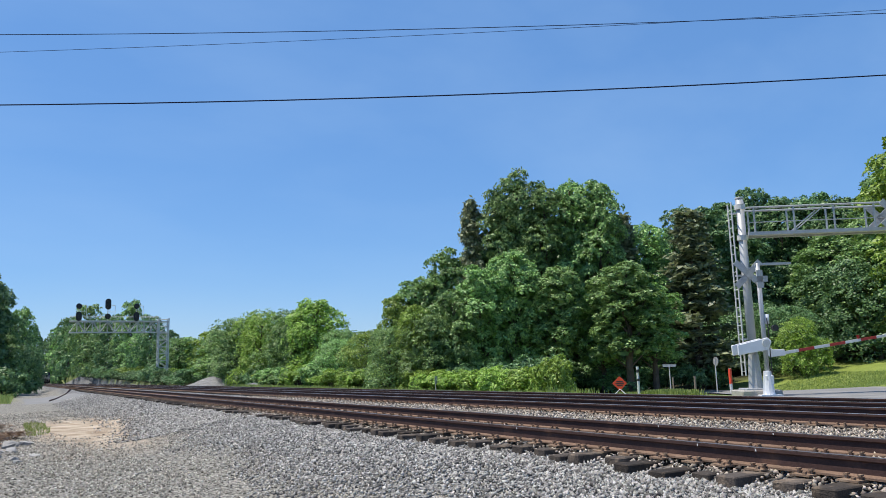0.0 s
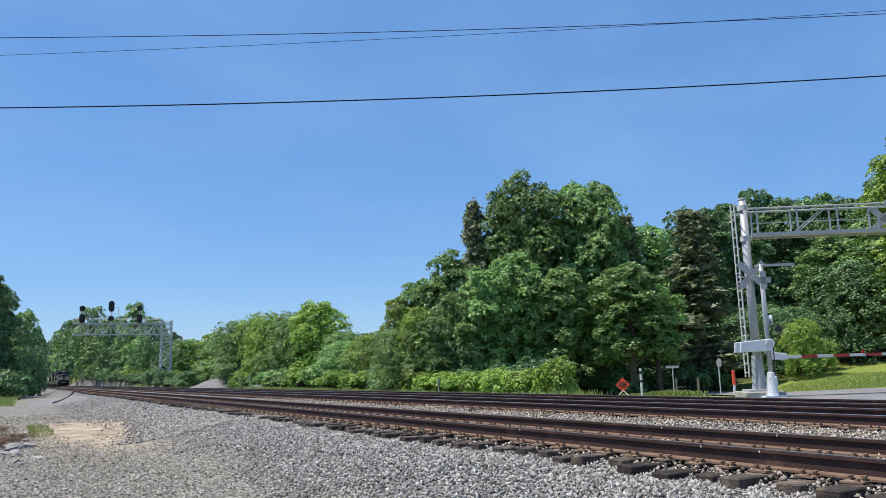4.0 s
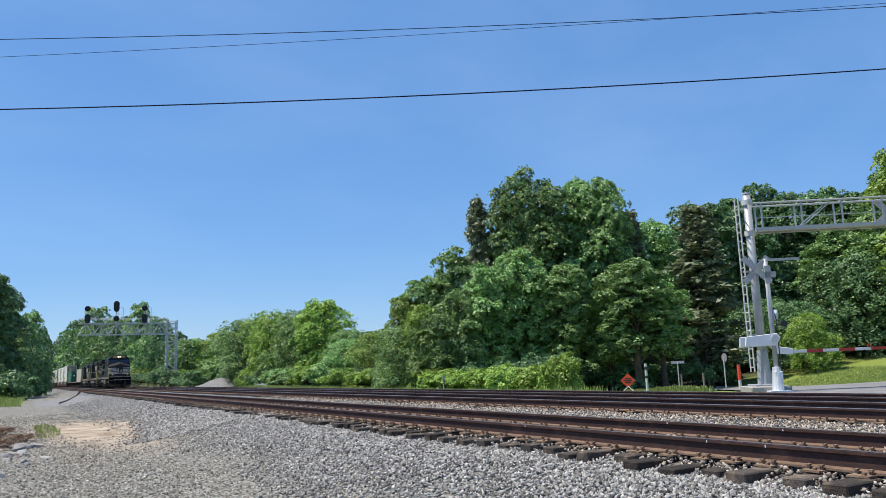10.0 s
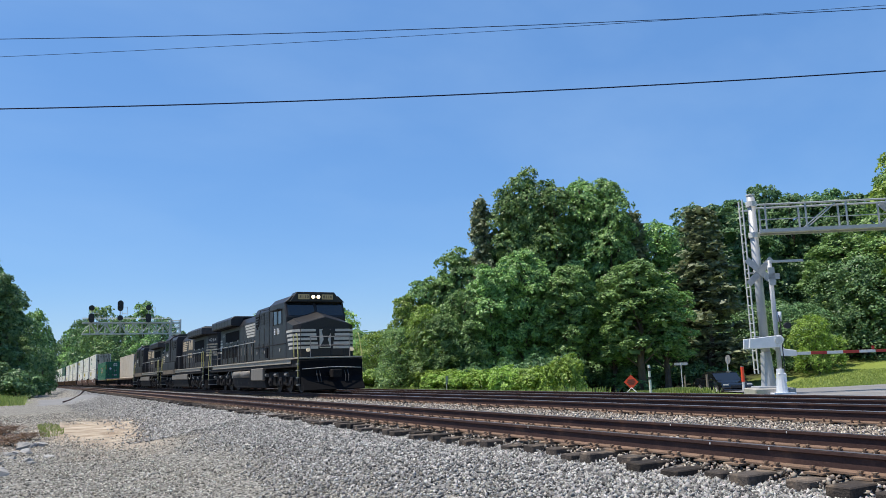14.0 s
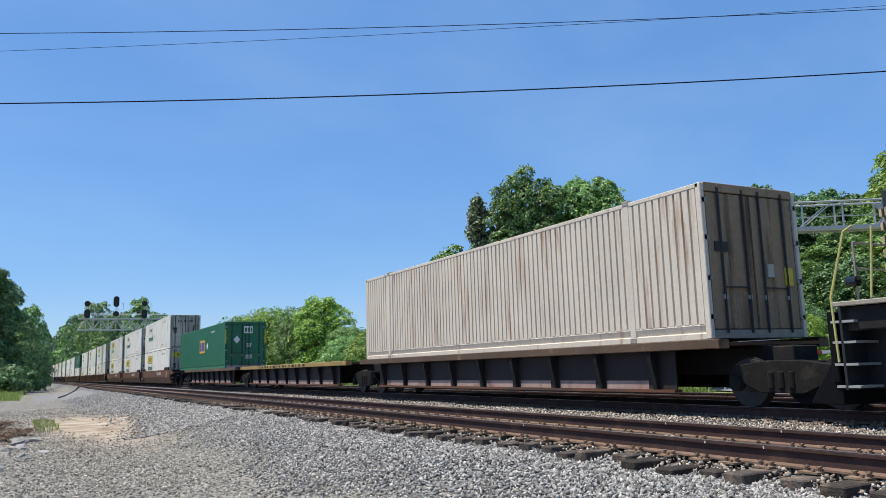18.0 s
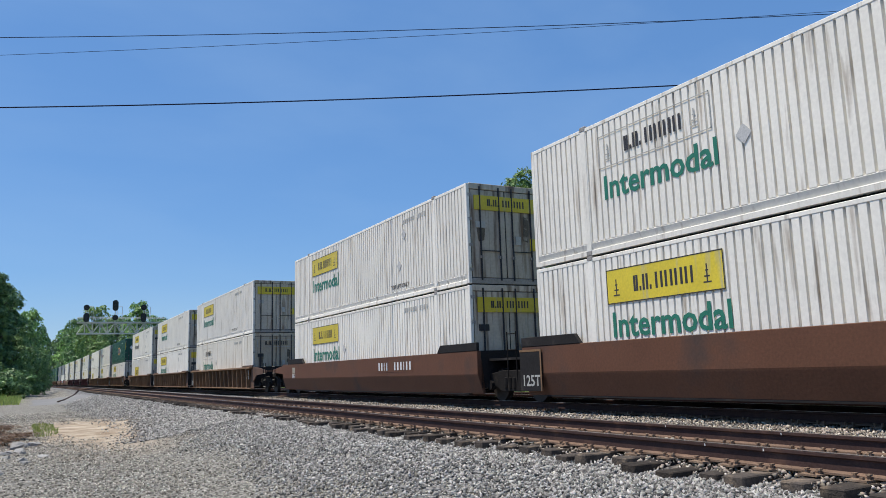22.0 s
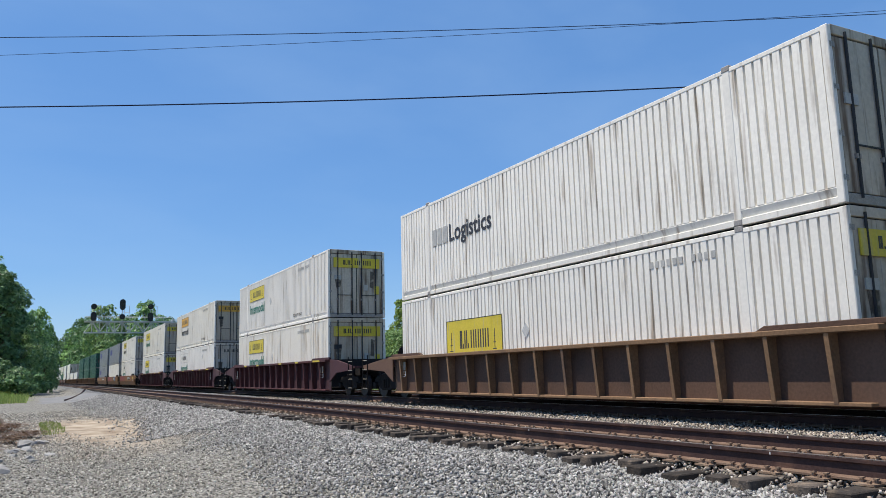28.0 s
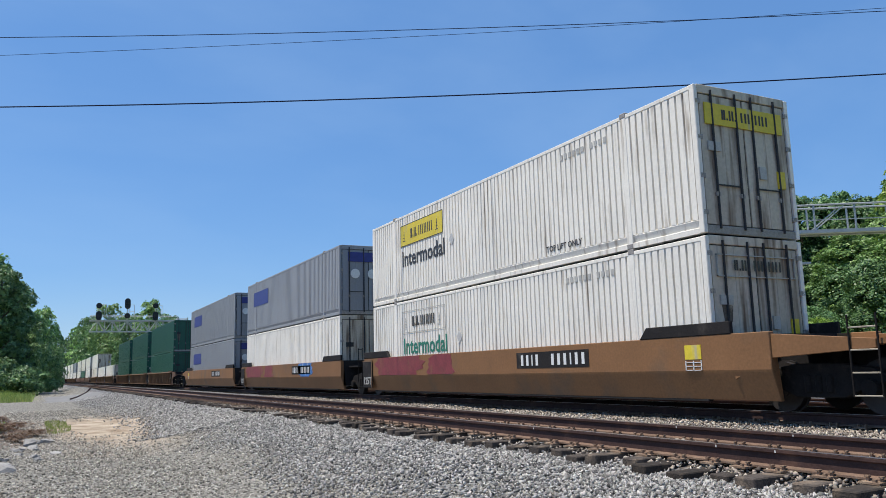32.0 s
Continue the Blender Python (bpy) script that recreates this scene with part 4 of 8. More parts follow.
def container(mat, plain=False):
    """plain: without the small door gear and castings, for loads that stay far off."""
    c = thing("shipping_container", "", "container")
    m = M[mat]
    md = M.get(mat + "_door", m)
    for s in (-1, 1):
        part("side_wall", corrugated(s, 0.145, 0.05) if "green" in mat else corrugated(s, 0.165 if mat == "cream" else 0.19, 0.07), m, c)
        lo, hi = (s * CW, s * (CW - 0.1)) if s < 0 else (s * (CW - 0.1), s * CW)
        part("top_rail", Shape().box(lo, hi, 0.05, CL - 0.05, 2.78, 2.865), m, c, bevel=0.01)
        br = Shape()
        for a, b in ((0.12, 1.95), (2.12, CL - 2.12), (CL - 1.95, CL - 0.12)):
            br.prism([(s * (CW - 0.02), 0.27), (s * (CW - 0.006), 0.25), (s * (CW - 0.045), 0.12), (s * CW, 0.1), (s * CW, 0.0), (s * (CW - 0.15), 0.0), (s * (CW - 0.15), 0.27)], "y", a, b)
        part("bottom_rail", br, m, c)
        for y in (0.0, CL - 0.13):
            part("corner_post", Shape().box(min(lo, hi), max(lo, hi), y, y + 0.13, 0.0, 2.87), m, c, bevel=0.012)
        for y in (1.95, CL - 2.12):
            part("lift_post", Shape().box(min(s * (CW + 0.004), s * (CW - 0.1)), max(s * (CW + 0.004), s * (CW - 0.1)), y, y + 0.17, 0.0, 2.865), m, c, bevel=0.01)
            for z in () if plain else (-0.012, 2.8):
                part("corner_casting", Shape().box(min(s * (CW + 0.012), s * (CW - 0.14)), max(s * (CW + 0.012), s * (CW - 0.14)), y - 0.01, y + 0.18, z, z + 0.115), M["casting"], c, bevel=0.015)
    part("roof", Shape().box(-CW + 0.04, CW - 0.04, 0.04, CL - 0.04, 2.8, 2.85), M["roof"] if mat in ("white", "cream", "sand") else m, c)
    part("floor", Shape().box(-CW + 0.06, CW - 0.06, 0.06, CL - 0.06, 0.05, 0.2), M["undercar"], c)
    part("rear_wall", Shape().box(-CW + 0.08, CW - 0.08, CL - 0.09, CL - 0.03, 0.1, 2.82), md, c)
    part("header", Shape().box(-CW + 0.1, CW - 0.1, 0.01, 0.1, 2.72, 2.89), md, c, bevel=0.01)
    part("sill", Shape().box(-CW + 0.1, CW - 0.1, 0.01, 0.1, 0.0, 0.16), M["casting"], c, bevel=0.01)
    part("door_gasket", Shape().box(-CW + 0.1, CW - 0.1, 0.055, 0.09, 0.16, 2.72), M["gasket"], c)
    for s in (-1, 1):
        a, b = (s * 0.02, s * (CW - 0.14))
        d = Shape().box(min(a, b), max(a, b), 0.03, 0.07, 0.18, 2.7)
        d.box(s * 0.55 - 0.02, s * 0.55 + 0.02, 0.022, 0.04, 0.18, 2.7)
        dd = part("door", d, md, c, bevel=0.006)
        for q in () if plain else (0.22, 0.86):
            part("lock_rod", Shape().cyl((s * q, 0.0, 0.1), (s * q, 0.0, 2.8), 0.026, 6), M["gasket"], dd)
            part("rod_bracket", Shape().box(s * q - 0.05, s * q + 0.05, -0.02, 0.03, 0.72, 0.8), M["casting"], dd)
        if plain:
            continue
        part("door_handle", Shape().box(min(s * 0.24, s * 0.84), max(s * 0.24, s * 0.84), -0.015, 0.008, 0.93, 0.955), M["gasket"], dd)
        for z in (0.35, 1.05, 1.8, 2.5):
            part("hinge", Shape().box(min(s * 1.14, s * 1.27), max(s * 1.14, s * 1.27), 0.0, 0.04, z, z + 0.09), M["casting"], dd)
    return c


def digits(parent, number, size, mat, m, pitch=0.6):
    """A painted number, each digit a part, at the pose m of its left foot."""
    for i, ch in enumerate(number):
        me, w = letters(ch, size, M[mat])
        part("road_digit", me, None, parent, at=m @ Matrix.Translation((pitch * size * i, 0, 0)))


def side_word(parent, text, size, mat, y_left, z, name="lettering", x=-CW - 0.003):
    me, w = letters(text, size, M[mat])
    m = Matrix(((0, 0, -1, x), (-1, 0, 0, y_left), (0, 1, 0, z), (0, 0, 0, 1)))
    return part(name, me, None, parent, at=m)


def end_word(parent, text, size, mat, x_left, z, y=-0.006, name="lettering"):
    me, w = letters(text, size, M[mat])
    m = Matrix(((1, 0, 0, x_left), (0, 0, -1, y), (0, 1, 0, z), (0, 0, 0, 1)))
    return part(name, me, None, parent, at=m)


def bars(a0, widths, gap):
    """Left edges and right edges of a row of letter-like bars."""
    out, a = [], a0
    for w in widths:
        out.append((a, a + w))
        a += w + gap
    return out


def side_panel(c, y_left, z0, w, h, fill, border=None, ink="ink", scroll=True):
    """A company panel on the near side: a coloured field, a border and plain bars in place of the name."""
    x = -CW - 0.003
    g = Shape().box(x - 0.003, x + 0.002, y_left - w, y_left, z0, z0 + h)
    p = part("logo_panel", g, M[fill], c) if fill else None
    host = p or c
    e = Shape()
    t = 0.02
    for a, b, q, r in ((y_left - w, y_left, z0, z0 + t), (y_left - w, y_left, z0 + h - t, z0 + h), (y_left - w, y_left - w + t, z0, z0 + h), (y_left - t, y_left, z0, z0 + h)):
        e.box(x - 0.006, x - 0.0035, a, b, q, r)
    part("panel_border", e, M[border or ink], host)
    k = Shape()
    mid = z0 + h * 0.28
    for a, b in bars(w * 0.26, (0.13, 0.05, 0.16, 0.05), 0.04) + bars(w * 0.26 + 0.62, (0.2, 0.2, 0.2, 0.2), 0.06):
        hh = h * (0.12 if b - a < 0.06 else 0.44)
        if b - a < 0.1:
            k.box(x - 0.006, x - 0.0035, y_left - b, y_left - a, mid, mid + hh)
        else:
            k.box(x - 0.006, x - 0.0035, y_left - a - 0.06, y_left - a, mid, mid + hh).box(x - 0.006, x - 0.0035, y_left - b, y_left - b + 0.06, mid, mid + hh)
    part("name_mark", k, M[ink], host)
    if scroll:
        for s0 in (w * 0.08, w * 0.86):
            q = Shape().box(x - 0.0055, x - 0.0036, y_left - s0 - 0.06, y_left - s0 - 0.03, z0 + h * 0.22, z0 + h * 0.7)
            for i in range(4):
                q.box(x - 0.006, x - 0.0035, y_left - s0 - 0.14 + 0.03 * i, y_left - s0 + 0.05 - 0.03 * i, z0 + h * (0.22 + 0.15 * i), z0 + h * (0.22 + 0.15 * i) + 0.025)
            part("scroll_mark", q, M["pale" if fill is None else ink], host)


def end_panel(c, fill, z0=2.12, h=0.42, w=2.1, ink="ink"):
    x = -w / 2
    host = c
    if fill:
        host = part("logo_panel", Shape().box(x, w / 2, -0.008, 0.02, z0, z0 + h), M[fill], c)
    else:
        e = Shape()
        for a, b, q, r in ((x, w / 2, z0, z0 + 0.02), (x, w / 2, z0 + h - 0.02, z0 + h), (x, x + 0.02, z0, z0 + h), (w / 2 - 0.02, w / 2, z0, z0 + h)):
            e.box(a, b, -0.008, 0.025, q, r)
        host = part("panel_border", e, M["pale"], c)
    k = Shape()
    for a, b in bars(-0.62, (0.1, 0.04, 0.12, 0.04), 0.03) + bars(-0.1, (0.15, 0.15, 0.15, 0.15), 0.045):
        if b - a < 0.05:
            k.box(a, b, -0.013, -0.009, z0 + 0.12, z0 + 0.16)
        else:
            k.box(a, a + 0.045, -0.013, -0.009, z0 + 0.12, z0 + 0.32).box(b - 0.045, b, -0.013, -0.009, z0 + 0.12, z0 + 0.32)
    part("name_mark", k, M[ink], host)


def end_details(c, seed, dark=True):
    r = random.Random(seed)
    if dark:
        part("stencil_patch", Shape().box(-1.02, -0.7, -0.004, 0.028, 1.6, 1.78), M["gasket" if r.random() < 0.5 else "pale"], c)
    part("placard", Shape().box(0.32, 0.5, -0.004, 0.028, 1.15, 1.4), M["pale"], c)
    if r.random() < 0.6:
        y1 = r.uniform(0.9, 1.3)
        part("scuff", Shape().prism([(-0.92, y1), (-0.74, y1 + 0.05), (-0.7, 1.58), (-0.98, 1.62)], "y", 0.019, 0.0285), M["soot"], c, "dark rubbed patch on the door")
    if r.random() < 0.5:
        part("scuff", Shape().prism([(0.6, 1.3), (0.76, 1.25), (0.8, 1.95), (0.64, 2.0)], "y", 0.019, 0.0285), M["soot"], c, "dark rubbed patch on the door")
    part("warning_plate", Shape().box(0.82, 1.02, -0.004, 0.028, 1.0, 1.35), M["yellow"], c, "small yellow warning plate")


def dress(c, style, seed):
    """Markings of a container: which panel it bears on its near side and on its doors."""
    r = random.Random(seed)
    rear = CL - 2.55
    if style.startswith("jb"):
        kind = style[2:]
        fill = {"y": "yellow", "o": None, "b": "yellow", "k": "yellow", "g": "orange"}[kind[0]]
        if kind[0] == "b":
            side_panel(c, rear - 0.6, 0.85, 3.1, 1.15, "yellow", "ink")
        else:
            side_panel(c, rear, 1.8, 3.15, 0.72, fill, "pale" if fill is None else "ink", "ink")
            side_word(c, "Intermodal", 0.72, "ink" if kind[0] in "kg" else "inkgreen", rear - 0.08, 1.12)
        side_word(c, "TOP LIFT ONLY", 0.2, "ink", 5.0 + r.uniform(-0.3, 0.3), 0.36)
        end_panel(c, fill if kind[-1] != "-" else None)
        end_details(c, seed)
        for yc, zc in ((4.2, 2.1), (4.6, 1.1)) if seed % 3 == 0 else ((9.4 + r.uniform(-1, 1), 1.5),):
            part("placard_holder", Shape().prism([(yc - 0.17, zc), (yc, zc - 0.19), (yc + 0.17, zc), (yc, zc + 0.19)], "x", -CW - 0.008, -CW + 0.002), M["placard"], c, "dull diamond placard holder")
        q = Shape()
        for a, b in bars(2.6, (0.1,) * 4, 0.06) + bars(3.4, (0.1,) * 6, 0.06):
            q.box(-CW - 0.004, -CW + 0.002, a, b, 2.45, 2.58)
        part("number_mark", q, M["pale"], c, "small number mark as plain bars")
    elif style.startswith("xpo"):
        x = -CW - 0.003
        q = Shape()
        for a, b in bars(2.35, (0.3, 0.28, 0.3), 0.06):
            q.box(x - 0.004, x + 0.001, CL - b, CL - a, 1.45, 1.95)
        part("name_mark", q, M["inkred" if style == "xpo" else "pale"], c, "company mark as plain bars")
        side_word(c, "Logistics", 0.72, "ink", CL - 3.42, 1.45)
        end_word(c, "53'", 0.3, "ink", 0.35, 0.55)
        end_details(c, seed)
    elif style == "emp":
        x = -CW - 0.003
        p = part("logo_panel", Shape().box(x - 0.003, x + 0.002, 6.3, 8.1, 1.1, 2.0), M["orange"], c, "orange company square")
        q = Shape()
        for (a, b), hh in zip(((6.45, 6.85), (7.0, 7.45), (7.58, 7.95)), (0.6, 0.6, 0.6)):
            q.box(x - 0.006, x - 0.0035, a, b, 1.25, 1.25 + hh)
        part("name_mark", q, M["inkblue"], p)
        part("placard", Shape().prism([(5.2, 1.55), (5.45, 1.3), (5.7, 1.55), (5.45, 1.8)], "x", x - 0.003, x + 0.002), M["inkwhite"], c, "white diamond placard")
        q = Shape()
        for a, b in bars(3.0, (0.05,) * 10, 0.08):
            q.box(x - 0.003, x + 0.001, a, b, 2.37, 2.49)
        part("number_mark", q, M["inkwhite"], c)
        p = part("logo_panel", Shape().box(-0.1, 0.45, -0.008, 0.03, 2.15, 2.6), M["inkwhite"], c)
        part("name_mark", Shape().box(-0.05, 0.08, -0.013, -0.009, 2.24, 2.5).box(0.13, 0.26, -0.013, -0.009, 2.24, 2.5).box(0.31, 0.4, -0.013, -0.009, 2.24, 2.5), M["green"], p)
        part("placard", Shape().prism([(-0.75, 1.75), (-0.55, 1.5), (-0.35, 1.75), (-0.55, 2.0)], "y", -0.008, 0.03), M["inkwhite"], c, "white diamond placard")
        end_word(c, "53'", 0.3, "inkwhite", 0.05, 1.3)
        part("label_plate", Shape().box(0.0, 0.42, -0.006, 0.03, 0.55, 0.8), M["pale"], c)
        for s in (-1, 1):
            part("reflector", Shape().box(s * 1.24 - 0.03, s * 1.24 + 0.03, -0.006, 0.03, 1.5, 2.4), M["yellow"], c)
    elif style == "fx":
        x = -CW - 0.003
        p = part("logo_panel", Shape().box(x - 0.003, x + 0.002, 11.4, 14.6, 1.5, 2.3), M["inkblue"], c, "dark purple company panel")
        part("logo_panel", Shape().box(-0.9, 0.3, -0.008, 0.03, 2.2, 2.6), M["inkblue"], c, "dark purple company panel")
        for dx in (-0.6, 0.15):
            part("door_disc", Shape().cyl((dx, -0.01, 1.7), (dx, 0.03, 1.7), 0.2, 14), M["inkwhite"], c)
    elif style == "plain":
        end_details(c, seed)


CONTAINER_WORDS = {"sand": "rust-streaked cream corrugated freight container", "white": "white corrugated-steel freight container", "cream": "weathered white corrugated freight container",
                   "green": "bright green corrugated freight container", "dkgreen": "dark green corrugated freight container", "grey": "grey corrugated freight container"}
STYLE_WORDS = {"jby": "with yellow panel and green lettering", "jbo": "with outlined panel and green lettering", "jbb": "with large bordered yellow panel",
               "jbk": "with yellow panel and dark lettering", "jbg": "with faded orange panel and dark lettering", "xpo": "with dark company lettering",
               "emp": "with orange square and white diamond", "fx": "with dark purple panels", "plain": "with little marking"}
proto = {}


def load(mat, style, y, z, seed, where):
    key = (mat, y > 530)
    if key not in proto:
        proto[key] = container(*key)
        c = proto[key]
    else:
        c = copy_thing(proto[key], Matrix.Identity(4))
    fresh.append((c, mat, style, y, z, seed, where))


fresh = []

# ---- cars that carry them ----


def well_car(kind, front, rear):
    """kind: smooth, tan, ribbed or maroon side; front, rear: 'own' for a full end on its own bogie, 'shared' for a drawbar end with
    the joint bogie, 'none' where the next unit carries it. y = 0 is the leading end of the container."""
    w = thing("well_car", "", "railroad car")
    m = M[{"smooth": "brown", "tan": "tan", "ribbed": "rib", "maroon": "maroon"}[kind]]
    # chords and ribs wear the lighter, sunlit copy of the side paint
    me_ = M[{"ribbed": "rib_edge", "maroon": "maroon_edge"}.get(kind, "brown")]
    gh = 0.22 if kind in ("smooth", "tan") else 0.09
    top = 1.34 if kind in ("smooth", "tan") else 1.36 if kind == "ribbed" else 1.45
    for s in (-1, 1):
        xo = s * 1.46
        if kind in ("smooth", "tan"):
            prof = [(s * 1.22, 0.2), (s * 1.3, 0.2), (s * 1.45, 0.68), (xo, 0.72), (xo, top), (s * 1.34, top)]
            part("side_sill", Shape().prism(prof, "y", -1.35 if front == "own" else -0.55, CL + (1.35 if rear == "own" else 0.55)), m, w, bevel=0.012)
            part("lower_flange", Shape().box(min(s * 1.2, s * 1.31), max(s * 1.2, s * 1.31), 0.2, CL - 0.2, 0.17, 0.2), M["undercar"], w)
        else:
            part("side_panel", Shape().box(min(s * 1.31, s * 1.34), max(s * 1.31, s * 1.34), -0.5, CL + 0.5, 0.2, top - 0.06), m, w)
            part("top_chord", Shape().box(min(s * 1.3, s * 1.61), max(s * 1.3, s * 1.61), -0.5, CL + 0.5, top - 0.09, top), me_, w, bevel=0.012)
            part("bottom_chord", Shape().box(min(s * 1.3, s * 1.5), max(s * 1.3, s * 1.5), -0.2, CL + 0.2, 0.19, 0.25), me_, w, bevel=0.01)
            n = 15
            for i in range(n):
                yy = 0.35 + (CL - 0.7) * i / (n - 1)
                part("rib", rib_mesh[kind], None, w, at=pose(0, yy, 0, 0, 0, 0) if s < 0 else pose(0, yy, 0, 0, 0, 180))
        if kind == "maroon":
            for yy in (0.2, 3.2, 5.9, 10.2, 12.9):
                part("reflector", Shape().box(min(s * 1.6, s * 1.616), max(s * 1.6, s * 1.616), yy, yy + (0.9 if yy < 1 else 0.45), top - 0.075, top - 0.01), M["yellow"], w, "yellow reflective strip")
        for yy, sg in ((-0.55, 1), (CL + 0.55, -1)):
            g = Shape().prism([(yy, top), (yy + sg * 2.3, top), (yy + sg * 2.1, top + gh), (yy, top + gh)], "x", min(s * 1.38, s * 1.47), max(s * 1.38, s * 1.47))
            part("end_gusset", g, m if kind in ("ribbed", "maroon") else M["undercar"], w, bevel=0.01)
    part("floor", Shape().box(-1.3, 1.3, 0.1, CL - 0.1, 0.2, 0.27), M["undercar"], w)
    part("end_bulkhead", Shape().box(-1.34, 1.34, -0.55, -0.4, 0.35, top), M["undercar"], w)
    part("end_bulkhead", Shape().box(-1.34, 1.34, CL + 0.4, CL + 0.55, 0.35, top), M["undercar"], w)
    for mode, y0, sg in ((front, -0.55, -1), (rear, CL + 0.55, 1)):
        end = y0 + sg * (2.75 if mode == "own" else 1.1)
        a, b = min(y0, end), max(y0, end)
        part("draft_sill", Shape().box(-0.35, 0.35, a, b, 0.72, 1.1), M["undercar"], w, bevel=0.02)
        if mode == "own":
            part("end_platform", Shape().box(-1.4, 1.4, min(y0 + sg * 0.6, end), max(y0 + sg * 0.6, end), 1.06, 1.14), m, w)
            for s in (-1, 1):
                part("side_wing", Shape().prism([(y0, 0.55), (y0, top), (y0 + sg * 0.9, top - 0.05), (y0 + sg * 2.6, 1.14), (y0 + sg * 2.6, 1.0), (y0 + sg * 0.75, 0.9)], "x", s * 1.4 - 0.03, s * 1.4 + 0.03), m, w, bevel=0.008)
                ld = part("ladder", Shape().tube([(s * 1.45, end - sg * 0.55, 0.3), (s * 1.45, end - sg * 0.55, 1.5)], 0.016).tube([(s * 1.45, end - sg * 0.1, 0.3), (s * 1.45, end - sg * 0.1, 1.5)], 0.016), M["bogie"], w, "grimy steel end ladder")
                for zz in (0.32, 0.65, 0.98, 1.31):
                    part("rung", Shape().cyl((s * 1.45, end - sg * 0.55, zz), (s * 1.45, end - sg * 0.1, zz), 0.013, 5), M["sillgrey"], ld)
                part("number_plate_frame", Shape().box(s * 1.462 - 0.006, s * 1.462 + 0.006, y0 - sg * 0.9 - 0.2, y0 - sg * 0.9 + 0.2, 0.92, 1.18), M["yellow" if kind == "tan" else "sillgrey"], w)
                gd = Shape()
                for j in range(3):
                    gd.box(s * 1.465 - 0.006, s * 1.465 + 0.006, y0 - sg * 0.9 - 0.2, y0 - sg * 0.9 + 0.2, 0.72 + 0.07 * j, 0.73 + 0.07 * j)
                    gd.box(s * 1.465 - 0.006, s * 1.465 + 0.006, y0 - sg * 0.9 - 0.2 + 0.19 * j, y0 - sg * 0.9 - 0.18 + 0.19 * j, 0.72, 0.9)
                part("placard_grid", gd, M["inkwhite"], w, "white wire placard holder")
            part("coupler", Shape().box(-0.14, 0.14, min(end, end + sg * 0.6), max(end, end + sg * 0.6), 0.75, 0.98).box(-0.2, 0.2, min(end + sg * 0.35, end + sg * 0.62), max(end + sg * 0.35, end + sg * 0.62), 0.7, 1.02), M["bogie"], w, "heavy steel knuckle coupler", bevel=0.02)
            part("hand_brake_wheel", Shape().cyl((0.8, end - sg * 0.3, 1.6), (0.8, end - sg * 0.26, 1.6), 0.28, 12), M["bogie"], w) if sg < 0 else None
            bogie(w, y0 + sg * 1.35)
            part("air_hose", Shape().tube([(0.4, end, 0.85), (0.45, end + sg * 0.2, 0.55), (0.4, end + sg * 0.4, 0.5)], 0.025), M["gasket"], w)
        elif mode == "shared":
            if sg > 0:
                cp = part("capacity_plate", Shape().box(-1.5, -1.478, CL - 0.3, CL + 0.6, 0.3, 1.26), M["undercar"], w, "black plate with white capacity mark", bevel=0.008)
                side_word(cp, "125T", 0.36, "pale", CL + 0.52, 0.42, "lettering", -1.504)
                part("plate_frame", Shape().box(-1.506, -1.498, CL - 0.3, CL + 0.6, 1.22, 1.27).box(-1.506, -1.498, CL - 0.3, CL - 0.25, 0.3, 1.22), M["rib_edge"], cp)
            bogie(w, y0 + sg * 1.15)
            part("end_platform", Shape().box(-1.1, 1.1, a, b, 1.06, 1.12), M["undercar"], w)
            for s in (-1, 1):
                part("ladder", Shape().tube([(s * 1.42, y0 + sg * 0.3, 0.5), (s * 1.42, y0 + sg * 0.3, 1.75)], 0.016).tube([(s * 1.42, y0 + sg * 0.7, 0.5), (s * 1.42, y0 + sg * 0.7, 1.75)], 0.016).tube([(s * 1.42, y0 + sg * 0.3, 1.7), (s * 1.42, y0 + sg * 0.7, 1.7)], 0.013).tube([(s * 1.42, y0 + sg * 0.3, 1.3), (s * 1.42, y0 + sg * 0.7, 1.3)], 0.013), M["bogie"], w)
        else:
            part("end_platform", Shape().box(-1.1, 1.1, a, b, 1.06, 1.12), M["undercar"], w)
    return w


rib_mesh = {}
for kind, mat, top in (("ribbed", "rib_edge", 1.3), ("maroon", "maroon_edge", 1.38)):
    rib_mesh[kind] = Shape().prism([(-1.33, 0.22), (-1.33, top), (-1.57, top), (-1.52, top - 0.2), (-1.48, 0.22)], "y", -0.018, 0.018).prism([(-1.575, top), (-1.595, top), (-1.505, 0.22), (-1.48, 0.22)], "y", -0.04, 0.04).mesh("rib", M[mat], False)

WELL_WORDS = {"smooth": "brown smooth-sided double-stack well car", "tan": "tan well car with sprayed red and blue paint",
              "ribbed": "weathered brown ribbed double-stack well car", "maroon": "maroon ribbed well car with yellow reflectors"}
well_proto = {}


def well(kind, front, rear, y):
    key = (kind, front, rear)
    w = copy_thing(well_proto[key], Matrix.Identity(4)) if key in well_proto else well_car(*key)
    well_proto.setdefault(key, w)
    tagged(w, WELL_WORDS[kind], group="train cars")
    fresh_cars.append((w, y))
    return w


fresh_cars = []


